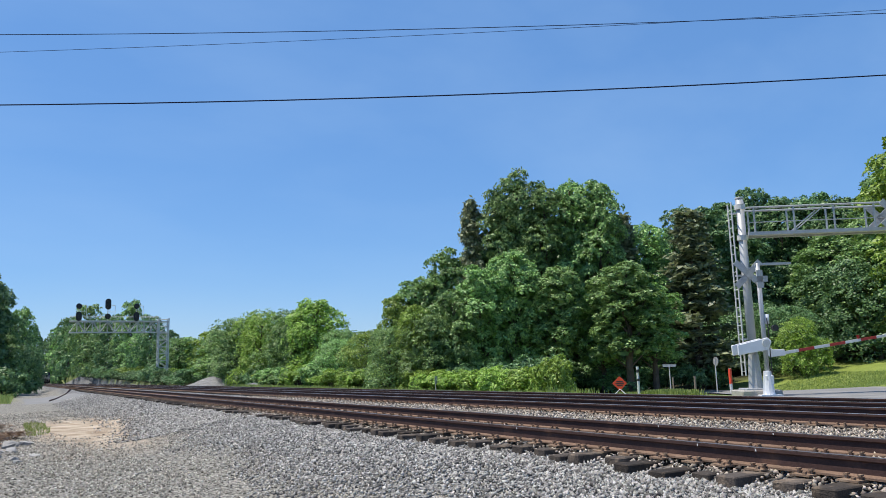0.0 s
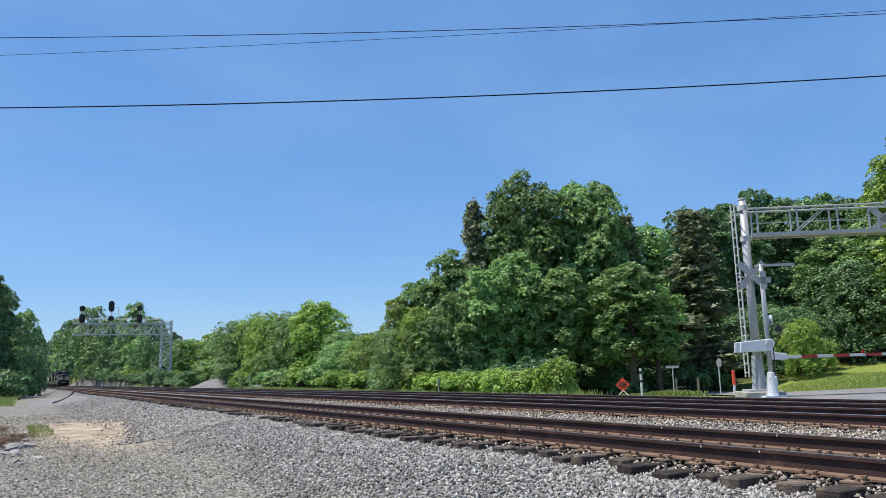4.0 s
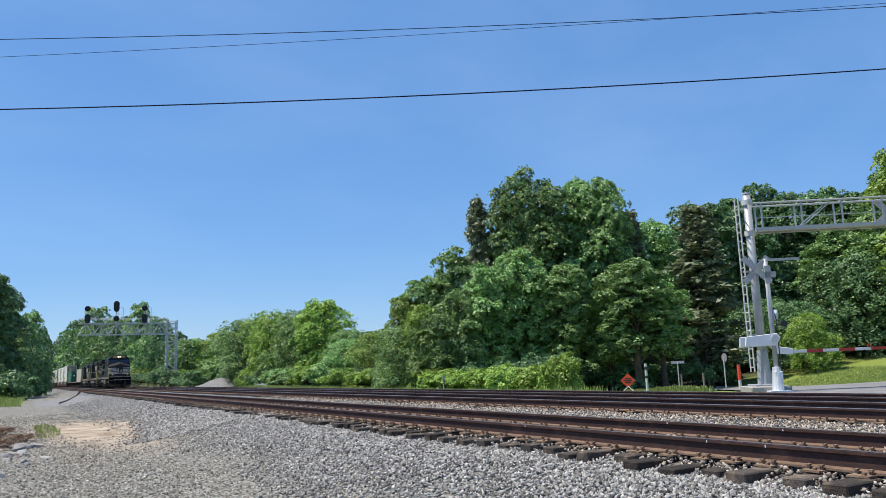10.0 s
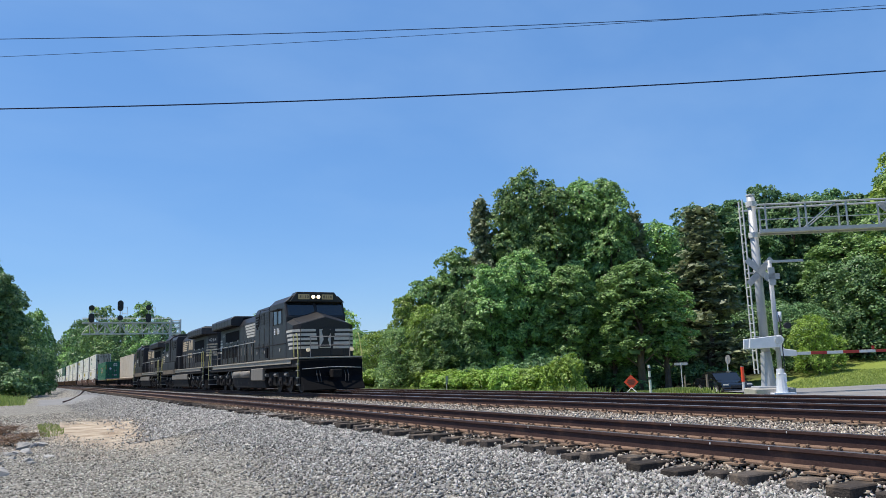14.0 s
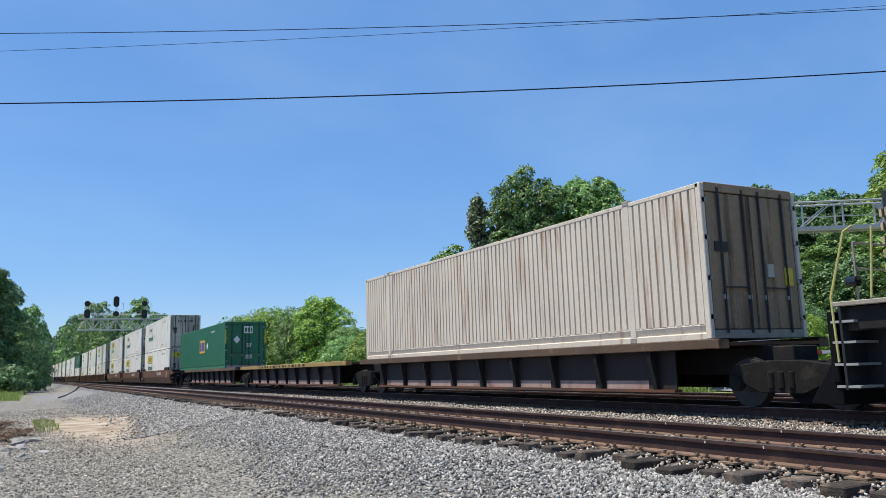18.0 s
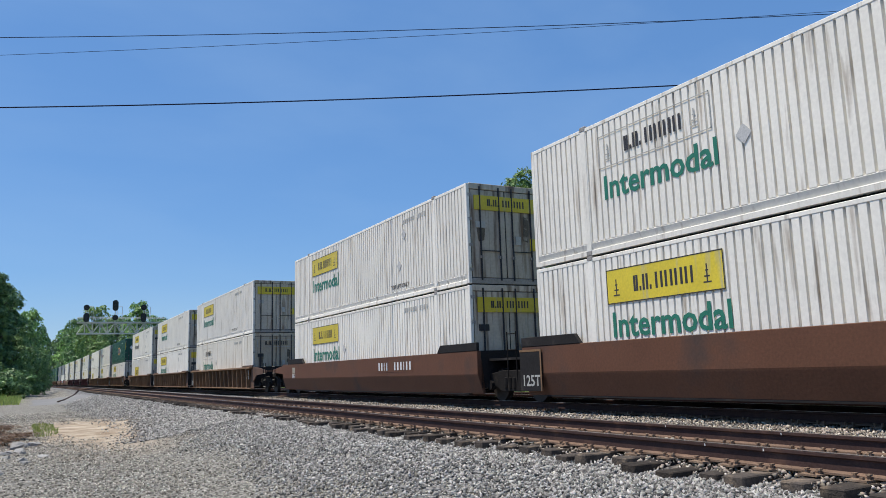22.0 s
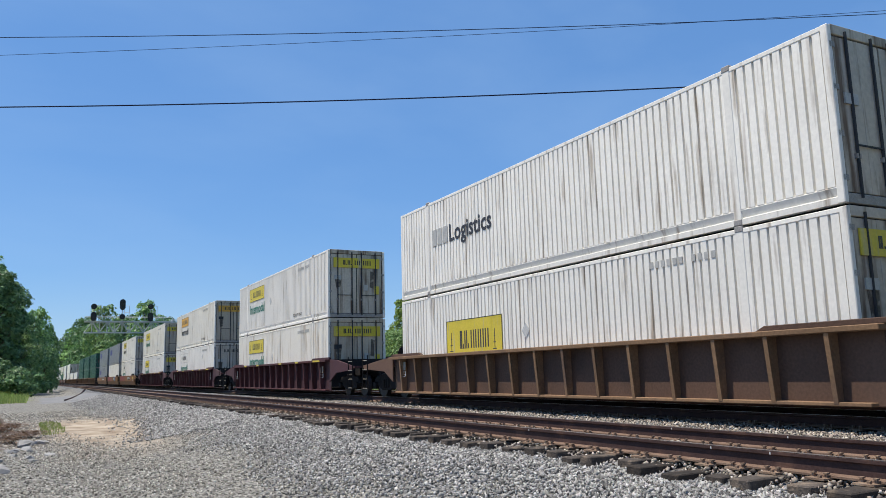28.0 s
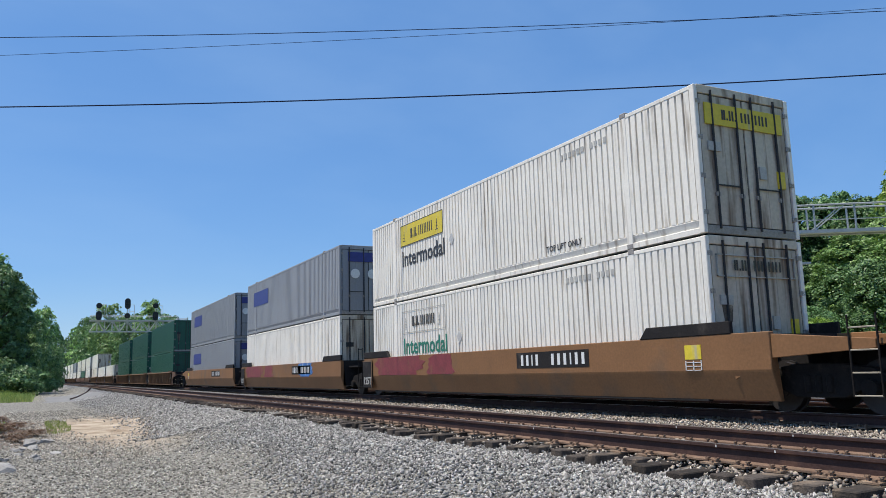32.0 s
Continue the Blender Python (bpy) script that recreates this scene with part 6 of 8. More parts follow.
        part("cable_conduit", Shape().tube([(s * 1.4, 13.4, 1.1), (s * 1.34, 14.0, 0.8), (s * 1.34, 14.5, 1.25), (s * 1.34, 15.0, 1.2), (s * 1.34, 15.7, 0.85)], 0.02), M["handrail"], w, "pale hanging cable")
        part("grille_brace", Shape().tube([(s * 1.5, 5.1, 4.2), (s * 1.56, 6.6, 4.25), (s * 1.56, 7.2, 3.3)], 0.018), M["undercar"], w)
    tk = part("fuel_tank", Shape().prism([(-1.42, 1.18), (1.42, 1.18), (1.42, 0.72), (1.3, 0.22), (-1.3, 0.22), (-1.42, 0.72)], "y", 6.4, 13.6), M["undercar"], w, "dusty fuel tank", bevel=0.04)
    for s in (-1, 1):
        if fresh_paint:
            for a, b in ((9.4, 11.2), (11.4, 13.2)):
                part("air_reservoir", Shape().cyl((s * 1.35, a, 0.98), (s * 1.35, b, 0.98), 0.2, 12), M["tank"], tk, smooth=True)
            part("battery_box", Shape().box(min(s * 1.3, s * 1.5), max(s * 1.3, s * 1.5), 6.4, 8.8, 0.62, 1.25), M["tank"], tk, bevel=0.03)
        else:
            part("tank_flank", Shape().prism([(s * 1.38, 1.22), (s * 1.5, 1.18), (s * 1.5, 0.82), (s * 1.4, 0.78)], "y", 6.3, 13.7), M["tank"], tk, "pale dusty tank flank", bevel=0.02)
    for yc in (3.75, 16.7):
        fr = Shape()
        for s in (-1, 1):
            xo, xi = s * 1.22, s * 1.06
            fr.prism([(yc - 2.6, 0.5), (yc - 2.4, 1.02), (yc + 2.4, 1.02), (yc + 2.6, 0.5), (yc + 2.25, 0.36), (yc + 1.4, 0.36), (yc + 0.9, 0.3), (yc + 0.5, 0.4), (yc - 0.5, 0.4), (yc - 0.9, 0.3), (yc - 1.4, 0.36), (yc - 2.25, 0.36)], "x", min(xo, xi), max(xo, xi))
            for dy in (-0.95, 0.95):
                fr.cyl((s * 1.2, yc + dy, 0.5), (s * 1.2, yc + dy, 0.95), 0.12, 8)
        b = part("bogie", fr, M["bogie"], w, "three-axle locomotive bogie", bevel=0.02)
        part("traction_motor", Shape().box(-0.64, 0.64, yc - 2.6, yc + 2.6, 0.13, 1.2), M["undercar"], b, bevel=0.03)
        for dy in (-1.85, 0, 1.85):
            for x in (-0.755, 0.755):
                part("wheel", wheel_shape(x, yc + dy, 0.53), M["wheel"], b, "large steel wheel")
            for s in (-1, 1):
                part("axle_box", Shape().box(min(s * 1.1, s * 1.3), max(s * 1.1, s * 1.3), yc + dy - 0.2, yc + dy + 0.2, 0.35, 0.75).cyl((s * 1.28, yc + dy, 0.53), (s * 1.36, yc + dy, 0.53), 0.13, 10), M["undercar"], b, bevel=0.015)
            part("brake_cylinder", Shape().cyl((-1.28, yc + dy + 0.55, 0.88), (-1.28, yc + dy + 0.95, 0.88), 0.1, 8), M["tank"], b)
            part("brake_cylinder", Shape().cyl((1.28, yc + dy + 0.5, 0.9), (1.28, yc + dy + 0.82, 0.9), 0.1, 8), M["tank"], b)
            part("equaliser", Shape().prism([(yc + dy - 0.45, 0.62), (yc + dy + 0.45, 0.62), (yc + dy + 0.3, 0.2), (yc + dy - 0.3, 0.2)], "x", 1.2, 1.26), M["undercar"], b)
    return w


U1, U2, U3 = loco("8110", True), loco("4264", False), loco("4265", False)
ride(U1, 22.6)
ride(U2, 65.35, 0, 180)
ride(U3, 87.65, 0, 180)
tagged(U1, "black leading diesel locomotive with lit headlamps")
tagged(U2, "black diesel locomotive running cab to the rear")
tagged(U3, "dusty black diesel locomotive coupled before the cars")

sp = spine_unit(True)
ride(sp, 89.3)
s2 = copy_thing(sp, Matrix.Identity(4))
ride(s2, 107.4)
for child in s2.children:
    if child.name.startswith("deck_edge"):
        child.data = child.data.copy()
        child.data.materials[0] = M["edge_gold"]
for k in range(15):
    part("lettering_bar", Shape().box(-1.476, -1.471, 5.6 + 0.52 * k + 0.1 * (k % 3), 5.9 + 0.52 * k + 0.06 * (k % 2), 1.07, 1.16), M["undercar"], s2, "worn lettering as plain bars")
tagged(s2, "empty spine car platform with a golden-yellow deck edge")
s3 = copy_thing(sp, Matrix.Identity(4))
ride(s3, 125.4)
tail = bogie(s3, 18.2)

load("sand", "plain", 90.2, 1.21, 1, "on a spine car")
load("green", "emp", 129.6, 1.21, 2, "on a spine car")
STACKS = [  # lead of the container, car side, front end, rear end, lower load, upper load
    (151.4, "smooth", "own", "shared", ("white", "jby"), ("white", "jbo")),
    (171.0, "smooth", "none", "shared", ("white", "jby"), ("white", "jbo-")),
    (190.4, "smooth", "none", "own", ("white", "jby"), ("white", "jby")),
    (214.2, "ribbed", "own", "shared", ("cream", "jbo-"), ("white", "jby")),
    (233.8, "ribbed", "none", "shared", ("white", "jby"), ("white", "jby")),
    (253.7, "ribbed", "none", "own", ("white", "jbb"), ("white", "jbk")),
    (277.5, "ribbed", "own", "shared", ("white", "jby-"), ("dkgreen", "emp")),
    (297.4, "ribbed", "none", "shared", ("white", "jby"), ("white", "xpo")),
    (316.7, "ribbed", "none", "own", ("white", "jbb"), ("white", "xpo-")),
    (340.3, "maroon", "own", "own", ("cream", "jby"), ("white", "jby")),
    (363.9, "maroon", "own", "own", ("white", "jbo-"), ("cream", "jbg")),
    (387.4, "maroon", "own", "own", ("white", "jby"), ("cream", "jby")),
    (411.3, "tan", "own", "shared", ("white", "jbo-"), ("white", "jbk")),
    (431.1, "tan", "none", "shared", ("white", "plain"), ("grey", "fx")),
    (450.8, "tan", "none", "own", ("grey", "fx"), ("grey", "fx")),
    (476.3, "ribbed", "own", "shared", ("dkgreen", "plain"), ("dkgreen", "plain")),
    (495.9, "ribbed", "none", "shared", ("dkgreen", "plain"), ("dkgreen", "plain")),
    (515.5, "ribbed", "none", "own", ("dkgreen", "plain"), ("dkgreen", "plain")),
    (539.0, "ribbed", "own", "shared", ("white", "plain"), None),
    (558.6, "ribbed", "none", "shared", ("white", "plain"), None),
    (578.2, "ribbed", "none", "own", ("cream", "plain"), ("white", "plain")),
    (601.8, "smooth", "own", "shared", ("white", "plain"), ("white", "plain")),
    (621.4, "smooth", "none", "shared", ("dkgreen", "plain"), ("cream", "plain")),
    (641.0, "smooth", "none", "own", ("white", "plain"), ("white", "plain")),
    (664.6, "ribbed", "own", "shared", ("white", "plain"), ("grey", "plain")),
    (684.2, "ribbed", "none", "shared", ("white", "plain"), ("white", "plain")),
    (703.8, "ribbed", "none", "own", ("cream", "plain"), ("white", "plain")),
    (727.4, "maroon", "own", "own", ("white", "plain"), ("white", "plain")),
    (751.0, "maroon", "own", "own", ("white", "plain"), ("cream", "plain")),
    (774.6, "smooth", "own", "shared", ("white", "plain"), ("white", "plain")),
    (794.2, "smooth", "none", "shared", ("dkgreen", "plain"), ("dkgreen", "plain")),
    (813.8, "smooth", "none", "own", ("white", "plain"), ("white", "plain")),
]
for i, (y, kind, front, rear, low, up) in enumerate(STACKS):
    w = well(kind, front, rear, y)
    load(low[0], low[1], y, 0.3, 10 + 2 * i, "in a well car")
    if up:
        load(up[0], up[1], y, 3.222, 11 + 2 * i, "stacked on another")
for c, mat, style, y, z, seed, where in fresh:
    dress(c, style, seed)
    tagged(c, CONTAINER_WORDS[mat] + " " + STYLE_WORDS[style[:3] if style[:3] in STYLE_WORDS else style], "container", "containers on the train")
    ride(c, y, z)
def spray(parent, yc, half, mat, seed):
    """A ragged patch of sprayed paint on a smooth car side."""
    r = random.Random(seed)
    pts = []
    for k in range(26):
        a = 2 * math.pi * k / 26
        q = r.uniform(0.72, 1.1)
        pts.append((yc + half * math.cos(a) * q, max(0.735, min(1.33, 1.03 + 0.46 * math.sin(a) * q))))
    part("graffiti", Shape().prism(pts, "x", -1.467, -1.461), M[mat], parent, "ragged patch of sprayed paint")


for i, (w, y) in enumerate(fresh_cars):
    ride(w, y)
    x = -1.463
    if STACKS[i][1] in ("smooth", "tan") and i < 16:
        q = Shape()
        for a, b in bars(3.55, (0.1, 0.1, 0.05, 0.1, 0.1, 0.1), 0.14) + bars(5.35, (0.1, 0.05, 0.1, 0.1), 0.13):
            q.box(x - 0.009, x - 0.005, a, b, 0.9, 1.16)
        mk = part("mark_ground", Shape().box(x - 0.004, x + 0.002, 3.4, 6.3, 0.84, 1.22), M["undercar" if STACKS[i][1] == "tan" else "brown"], w)
        if STACKS[i][2] == "own":
            side_word(w, "53", 0.36, "undercar", CL + 0.2, 0.86, "car_length_mark", -1.466)
        part("reporting_mark", q, M["inkwhite"], mk, "white reporting marks as plain bars")
    if y in (411.3, 431.1):
        spray(w, CL - 2.4, 2.2, "graffiti_red", 3)
        spray(w, CL - 5.6, 1.0, "graffiti_red", 4)
        if y > 420:
            spray(w, CL - 12.0, 1.2, "graffiti_blue", 5)

# ---- signal bridge over the three tracks ----


def signal_bridge():
    t = thing("signal_bridge", "galvanised lattice signal bridge cantilevered over the tracks", "signal bridge", at=pose(0, 141, 0))
    for dx in (20.5, 22.1):
        for dy in (-0.8, 0.8):
            part("tower_leg", Shape().box(dx - 0.09, dx + 0.09, dy - 0.09, dy + 0.09, -0.4, 11.1), M["galv"], t)
    n = 9
    for i in range(n):
        z0, z1 = 0.3 + 10.6 * i / n, 0.3 + 10.6 * (i + 1) / n
        for dy in (-0.8, 0.8):
            a, b = (20.5, 22.1) if i % 2 else (22.1, 20.5)
            part("tower_brace", Shape().tube([(a, dy, z0), (b, dy, z1)], 0.05, 5).tube([(20.5, dy, z1), (22.1, dy, z1)], 0.05, 5), M["galv"], t)
        part("tower_brace", Shape().tube([(20.5, -0.8, z0), (20.5, 0.8, z1)], 0.045, 5), M["galv"], t)
    part("tower_footing", Shape().box(19.9, 22.7, -1.4, 1.4, -0.6, -0.12), M["concrete"], t, bevel=0.04)
    for dy in (-0.7, 0.7):
        for z in (8.7, 10.5):
            part("truss_chord", Shape().box(6.6, 22.1, dy - 0.08, dy + 0.08, z - 0.08, z + 0.08), M["galv"], t)
        m = 12
        for i in range(m):
            a, b = 6.6 + 13.9 * i / m, 6.6 + 13.9 * (i + 1) / m
            z = (8.7, 10.5) if i % 2 == 0 else (10.5, 8.7)
            part("truss_web", Shape().tube([(a, dy, z[0]), (b, dy, z[1])], 0.06, 5).tube([(b, dy, 8.7), (b, dy, 10.5)], 0.045, 5), M["galv"], t)
    part("walkway", Shape().box(6.6, 20.5, -0.68, 0.68, 10.59, 10.65), M["galv"], t)
    part("walkway_rail", Shape().tube([(6.6, -0.75, 11.35), (20.5, -0.75, 11.35)], 0.03, 5).tube([(6.6, 0.75, 11.35), (20.5, 0.75, 11.35)], 0.03, 5), M["galv"], t)
    for i in range(10):
        x = 6.6 + 1.54 * i
        part("rail_post", Shape().tube([(x, -0.75, 10.8), (x, -0.75, 11.35)], 0.028, 5), M["galv"], t)
    for x, hi in ((7.9, 12.95), (12.3, 13.35), (16.75, 13.05)):
        part("signal_mast", Shape().cyl((x, -0.9, 10.6), (x, -0.9, hi), 0.07, 8), M["galv"], t)
        part("mast_cage", Shape().tube([(x + 0.35, -0.5, 10.9), (x + 0.35, -0.5, 13.2), (x + 1.15, -0.5, 13.2), (x + 1.15, -0.5, 10.9)], 0.035, 5).tube([(x + 0.35, -0.5, 12.1), (x + 1.15, -0.5, 12.1)], 0.03, 5), M["galv"], t)
        for z, tall in ((hi, 0.75 if x == 12.3 else 0.3), (11.3, 0.3 if x == 12.3 else 0.6)):
            ring = [(x + 0.46 * math.cos(radians(a)), z + 0.46 * math.sin(radians(a)) + (tall - 0.3) * (1 if 0 < a < 180 else -1)) for a in range(10, 370, 20)]
            h = part("signal_head", Shape().prism(ring, "y", -1.25, -1.1), M["signal_black"], t, "black round-ended signal head with hooded lamps")
            k = 3 if tall > 0.7 else 1
            for j in range(k):
                zz = z + (0.5 * (j - (k - 1) / 2))
                part("lamp_hood", Shape().cyl((x, -1.25, zz), (x, -1.65, zz), 0.2, 10), M["signal_black"], h)
    return t


signal_bridge()

# ---- cantilever and gate at the road crossing ----
ARM = -122.0        # turn that lays a thing's y axis across the road
cant = thing("cantilever_signal", "silver-painted cantilever mast with lattice arm over the road", "crossing signal", at=pose(22.0, 18.4, -0.25, 0, 0, ARM))
part("mast", Shape().cyl((0, 0, 0.3), (0, 0, 6.75), 0.15, 18, 0.135), M["silver"], cant, "tall silver tubular mast", smooth=True)
part("mast_base", Shape().cyl((0, 0, 0.12), (0, 0, 1.3), 0.24, 14, 0.17).box(-0.45, 0.45, -0.45, 0.45, 0.1, 0.18), M["silver"], cant, bevel=0.01)
part("footing", Shape().box(-0.65, 0.65, -0.65, 0.65, -0.3, 0.12), M["concrete"], cant, bevel=0.03)
part("mast_cap", Shape().cyl((0, 0, 6.75), (0, 0, 6.8), 0.15, 14), M["galv"], cant)
for z in (5.35, 6.45):
    part("mast_collar", Shape().cyl((0, 0, z - 0.09), (0, 0, z + 0.09), 0.18, 14), M["galv"], cant)
for dx in (-0.32, 0.32):
    part("arm_chord", Shape().box(dx - 0.05, dx + 0.05, 0.1, 11.5, 5.38, 5.5).cyl((dx, 0.1, 6.36), (dx, 11.5, 6.36), 0.035, 8), M["silver"], cant)
    for i in range(9):
        y = 0.35 + i * 1.35
        part("arm_post", Shape().box(dx - 0.025, dx + 0.025, y - 0.025, y + 0.025, 5.5, 6.34), M["silver"], cant)
        if i % 3 == 1:
            part("arm_brace", Shape().tube([(dx, y, 5.5), (dx, y + 1.0, 6.3)], 0.022, 5), M["silver"], cant)
part("arm_deck", Shape().box(-0.3, 0.3, 0.3, 11.5, 5.44, 5.5), M["galv"], cant)
part("arm_midrail", Shape().tube([(-0.32, 0.3, 5.95), (-0.32, 11.5, 5.95)], 0.018, 5), M["silver"], cant)
for y, x in ((5.0, -0.5), (5.0, 0.5)):
    cb = Shape()
    for a in (45, -45):
        c, s = math.cos(radians(a)), math.sin(radians(a))
        cb.add([(x - 0.02, y + u * c - v * s, 5.95 + u * s + v * c) for u, v in ((-0.6, -0.11), (0.6, -0.11), (0.6, 0.11), (-0.6, 0.11))] + [(x + 0.02, y + u * c - v * s, 5.95 + u * s + v * c) for u, v in ((-0.6, -0.11), (0.6, -0.11), (0.6, 0.11), (-0.6, 0.11))],
               [(0, 1, 2, 3), (7, 6, 5, 4), (0, 4, 5, 1), (1, 5, 6, 2), (2, 6, 7, 3), (3, 7, 4, 0)])
    part("crossbuck", cb, M["sign_back"], cant, "bare metal back of a crossbuck")
part("rear_crossbuck", Shape().prism([(-0.5, 3.7), (-0.35, 3.55), (0.5, 4.4), (0.35, 4.55)], "x", 0.26, 0.28).prism([(-0.5, 4.4), (-0.35, 4.55), (0.5, 3.7), (0.35, 3.55)], "x", 0.285, 0.305), M["sign_back"], cant, "bare metal sign back")
# caged ladder on the mast
ld = part("ladder", Shape().tube([(0.2, -0.36, 0.6), (0.2, -0.36, 6.6)], 0.03, 6).tube([(-0.2, -0.36, 0.6), (-0.2, -0.36, 6.6)], 0.03, 6), M["galv"], cant, "galvanised climbing ladder")
for i in range(19):
    part("rung", Shape().cyl((-0.2, -0.36, 0.75 + 0.31 * i), (0.2, -0.36, 0.75 + 0.31 * i), 0.016, 5), M["galv"], ld)
for z in (1.8, 4.0, 6.2):
    part("ladder_bracket", Shape().box(-0.03, 0.03, -0.36, -0.12, z, z + 0.06), M["galv"], ld)

GATE_Z = 1.62
gate = thing("crossing_gate", "white crossing gate with red-striped arm lowered across the road", "crossing gate", at=pose(21.72, 17.66, -0.25, 0, 0, ARM))
part("gate_mast", Shape().cyl((0, 0, 0.2), (0, 0, 4.35), 0.075, 14), M["silver"], gate, "slim silver gate mast", smooth=True)
part("gate_base", Shape().cyl((0, 0, -0.1), (0, 0, 0.75), 0.2, 12, 0.12).box(-0.34, 0.34, -0.34, 0.34, -0.2, -0.02), M["white_sheet"], gate, bevel=0.01)
part("gate_mechanism", Shape().box(-0.13, 0.13, -0.11, 0.16, 0.3, 0.62), M["white_sheet"], gate, "white gate mechanism box", bevel=0.03)
part("lamp_bracket", Shape().box(-0.04, 0.04, -0.1, 1.1, 4.27, 4.35), M["silver"], gate)
part("crossbuck", Shape().box(0.12, 0.14, -0.25, 0.25, 3.7, 3.9).box(0.12, 0.14, -0.1, 0.1, 3.5, 4.1), M["sign_back"], gate)
part("lamp_bulb_housing", Shape().cyl((0, 0.14, 2.3), (0, 0.14, 2.62), 0.07, 10, 0.09), M["white_sheet"], gate, "small white lamp housing", smooth=True)
part("conduit", Shape().tube([(0.1, 0.12, 0.6), (0.1, 0.12, 2.3), (0.02, 0.1, 2.7)], 0.018, 6), M["gasket"], gate)
part("flasher_lamp", Shape().cyl((0.12, 0.3, 2.15), (0.3, 0.3, 2.15), 0.1, 12), M["signal_black"], gate, "black flasher lamp housing")
gate_arm = part("gate_arm", Shape().prism([(-1.0, -0.2), (-0.97, 0.14), (0.0, 0.22), (0.1, 0.08), (0.34, -0.22), (0.72, -0.28), (0.72, -0.48), (0.22, -0.46), (-0.05, -0.18), (-0.2, -0.18)], "x", -0.42, -0.34), M["white_sheet"], gate, "white counterweight casing and striped arm", bevel=0.015, at=pose(0, 0, GATE_Z))
part("casing_plate", Shape().prism([(-1.05, -0.19), (-1.0, 0.14), (0.0, 0.22), (0.1, 0.08), (-0.05, -0.18), (-0.2, -0.18)], "x", 0.34, 0.42), M["white_sheet"], gate_arm, bevel=0.015)
part("hub", Shape().cyl((-0.46, -0.1, 0.05), (0.46, -0.1, 0.05), 0.12, 12), M["galv"], gate_arm)
for k in range(2):
    part("casing_bar_mark", Shape().box(-0.428, -0.421, -0.55 + 0.25 * k, -0.45 + 0.25 * k, 0.02, 0.2), M["gasket"], gate_arm)
for i in range(18):
    y = 0.66 + 0.52 * i
    w = 0.05 - 0.001 * i
    part("arm_stripe", Shape().box(-0.4, -0.36, y, y + 0.52, -0.39 - w, -0.39 + w), M["gate_red" if i % 2 == 1 else "gate_white"], gate_arm, "red reflective stripe" if i % 2 == 1 else "", bevel=0.004)
for y in (3.2, 5.6, 8.8):
    part("arm_lamp", Shape().cyl((-0.38, y, -0.34), (-0.38, y, -0.22), 0.05, 8), M["lamp_red"], gate_arm, "small red arm lamp")

# ---- signs and posts by the road ----


def sign_at(x, y):
    return ground_z(x, y)


rw = thing("road_work_sign", "orange diamond road-work sign on a low stand", "road sign", at=pose(26.2, 30.1, sign_at(26.2, 30.1), 0, 0, 139))
part("panel", Shape().prism([(-0.36, 0.68), (0, 0.32), (0.36, 0.68), (0, 1.04)], "y", -0.012, 0.012), M["sign_orange"], rw, "orange diamond panel")
part("text_mark", Shape().box(-0.16, 0.16, 0.013, 0.018, 0.75, 0.8).box(-0.2, 0.2, 0.013, 0.018, 0.655, 0.705).box(-0.14, 0.14, 0.013, 0.018, 0.56, 0.61), M["ink"], rw)
part("stand", Shape().tube([(-0.4, -0.3, 0.02), (0, 0, 0.4), (0.4, -0.3, 0.02)], 0.02).tube([(-0.4, 0.3, 0.02), (0, 0, 0.4), (0.4, 0.3, 0.02)], 0.02), M["galv"], rw)


def post(x, y, h, r, mat, cap, label, name="marker_post"):
    t = thing(name, label, "post", at=pose(x, y, ground_z(x, y)))
    part("shaft", Shape().cyl((0, 0, -0.1), (0, 0, h), r, 10), M[mat], t)
    if cap:
        for lo, hi in ((0.52, 0.6), (0.8, 0.9)) if cap == "gasket" else ((0.4, 0.99),):
            part("band", Shape().cyl((0, 0, h * lo), (0, 0, h * hi), r + 0.006, 10), M[cap], t)
    return t


post(24.6, 27.0, 1.35, 0.06, "gate_white", "gasket", "white marker post with dark bands in the grass")
post(25.1, 22.2, 1.0, 0.06, "gate_white", "sign_orange", "white marker post with an orange top by the road")
post(27.5, 26.4, 0.9, 0.05, "wood_post", None, "short dark wooden post in the verge")
post(29.5, 29.8, 1.1, 0.04, "wood_post", None, "thin grey wooden stake in the verge")
tm = thing("track_marker", "small silver marker board on a post", "marker", at=pose(20.9, 39.6, ground_z(20.9, 39.6), 0, 0, 30))
part("board", Shape().box(-0.12, 0.12, -0.01, 0.01, 0.75, 1.2), M["sign_back"], tm)
part("shaft", Shape().cyl((0, 0.03, -0.1), (0, 0.03, 1.1), 0.025, 8), M["galv"], tm)
ss = thing("street_sign", "street name signs on a slim pole", "street sign", at=pose(35.6, 36.2, ground_z(35.6, 36.2), 0, 0, 135))
part("pole", Shape().cyl((0, 0, -0.1), (0, 0, 1.95), 0.03, 8), M["galv"], ss)
part("blade", Shape().box(-0.4, 0.4, -0.015, 0.015, 1.8, 1.96), M["sign_back"], ss)
part("blade", Shape().box(-0.015, 0.015, -0.4, 0.4, 1.62, 1.76), M["sign_back"], ss)
so = thing("stop_sign", "octagonal stop sign seen from behind on a pole", "stop sign", at=pose(39.2, 35.8, ground_z(39.2, 35.8), 0, 0, 75))
part("pole", Shape().cyl((0, 0, -0.1), (0, 0, 2.2), 0.035, 8), M["galv"], so)
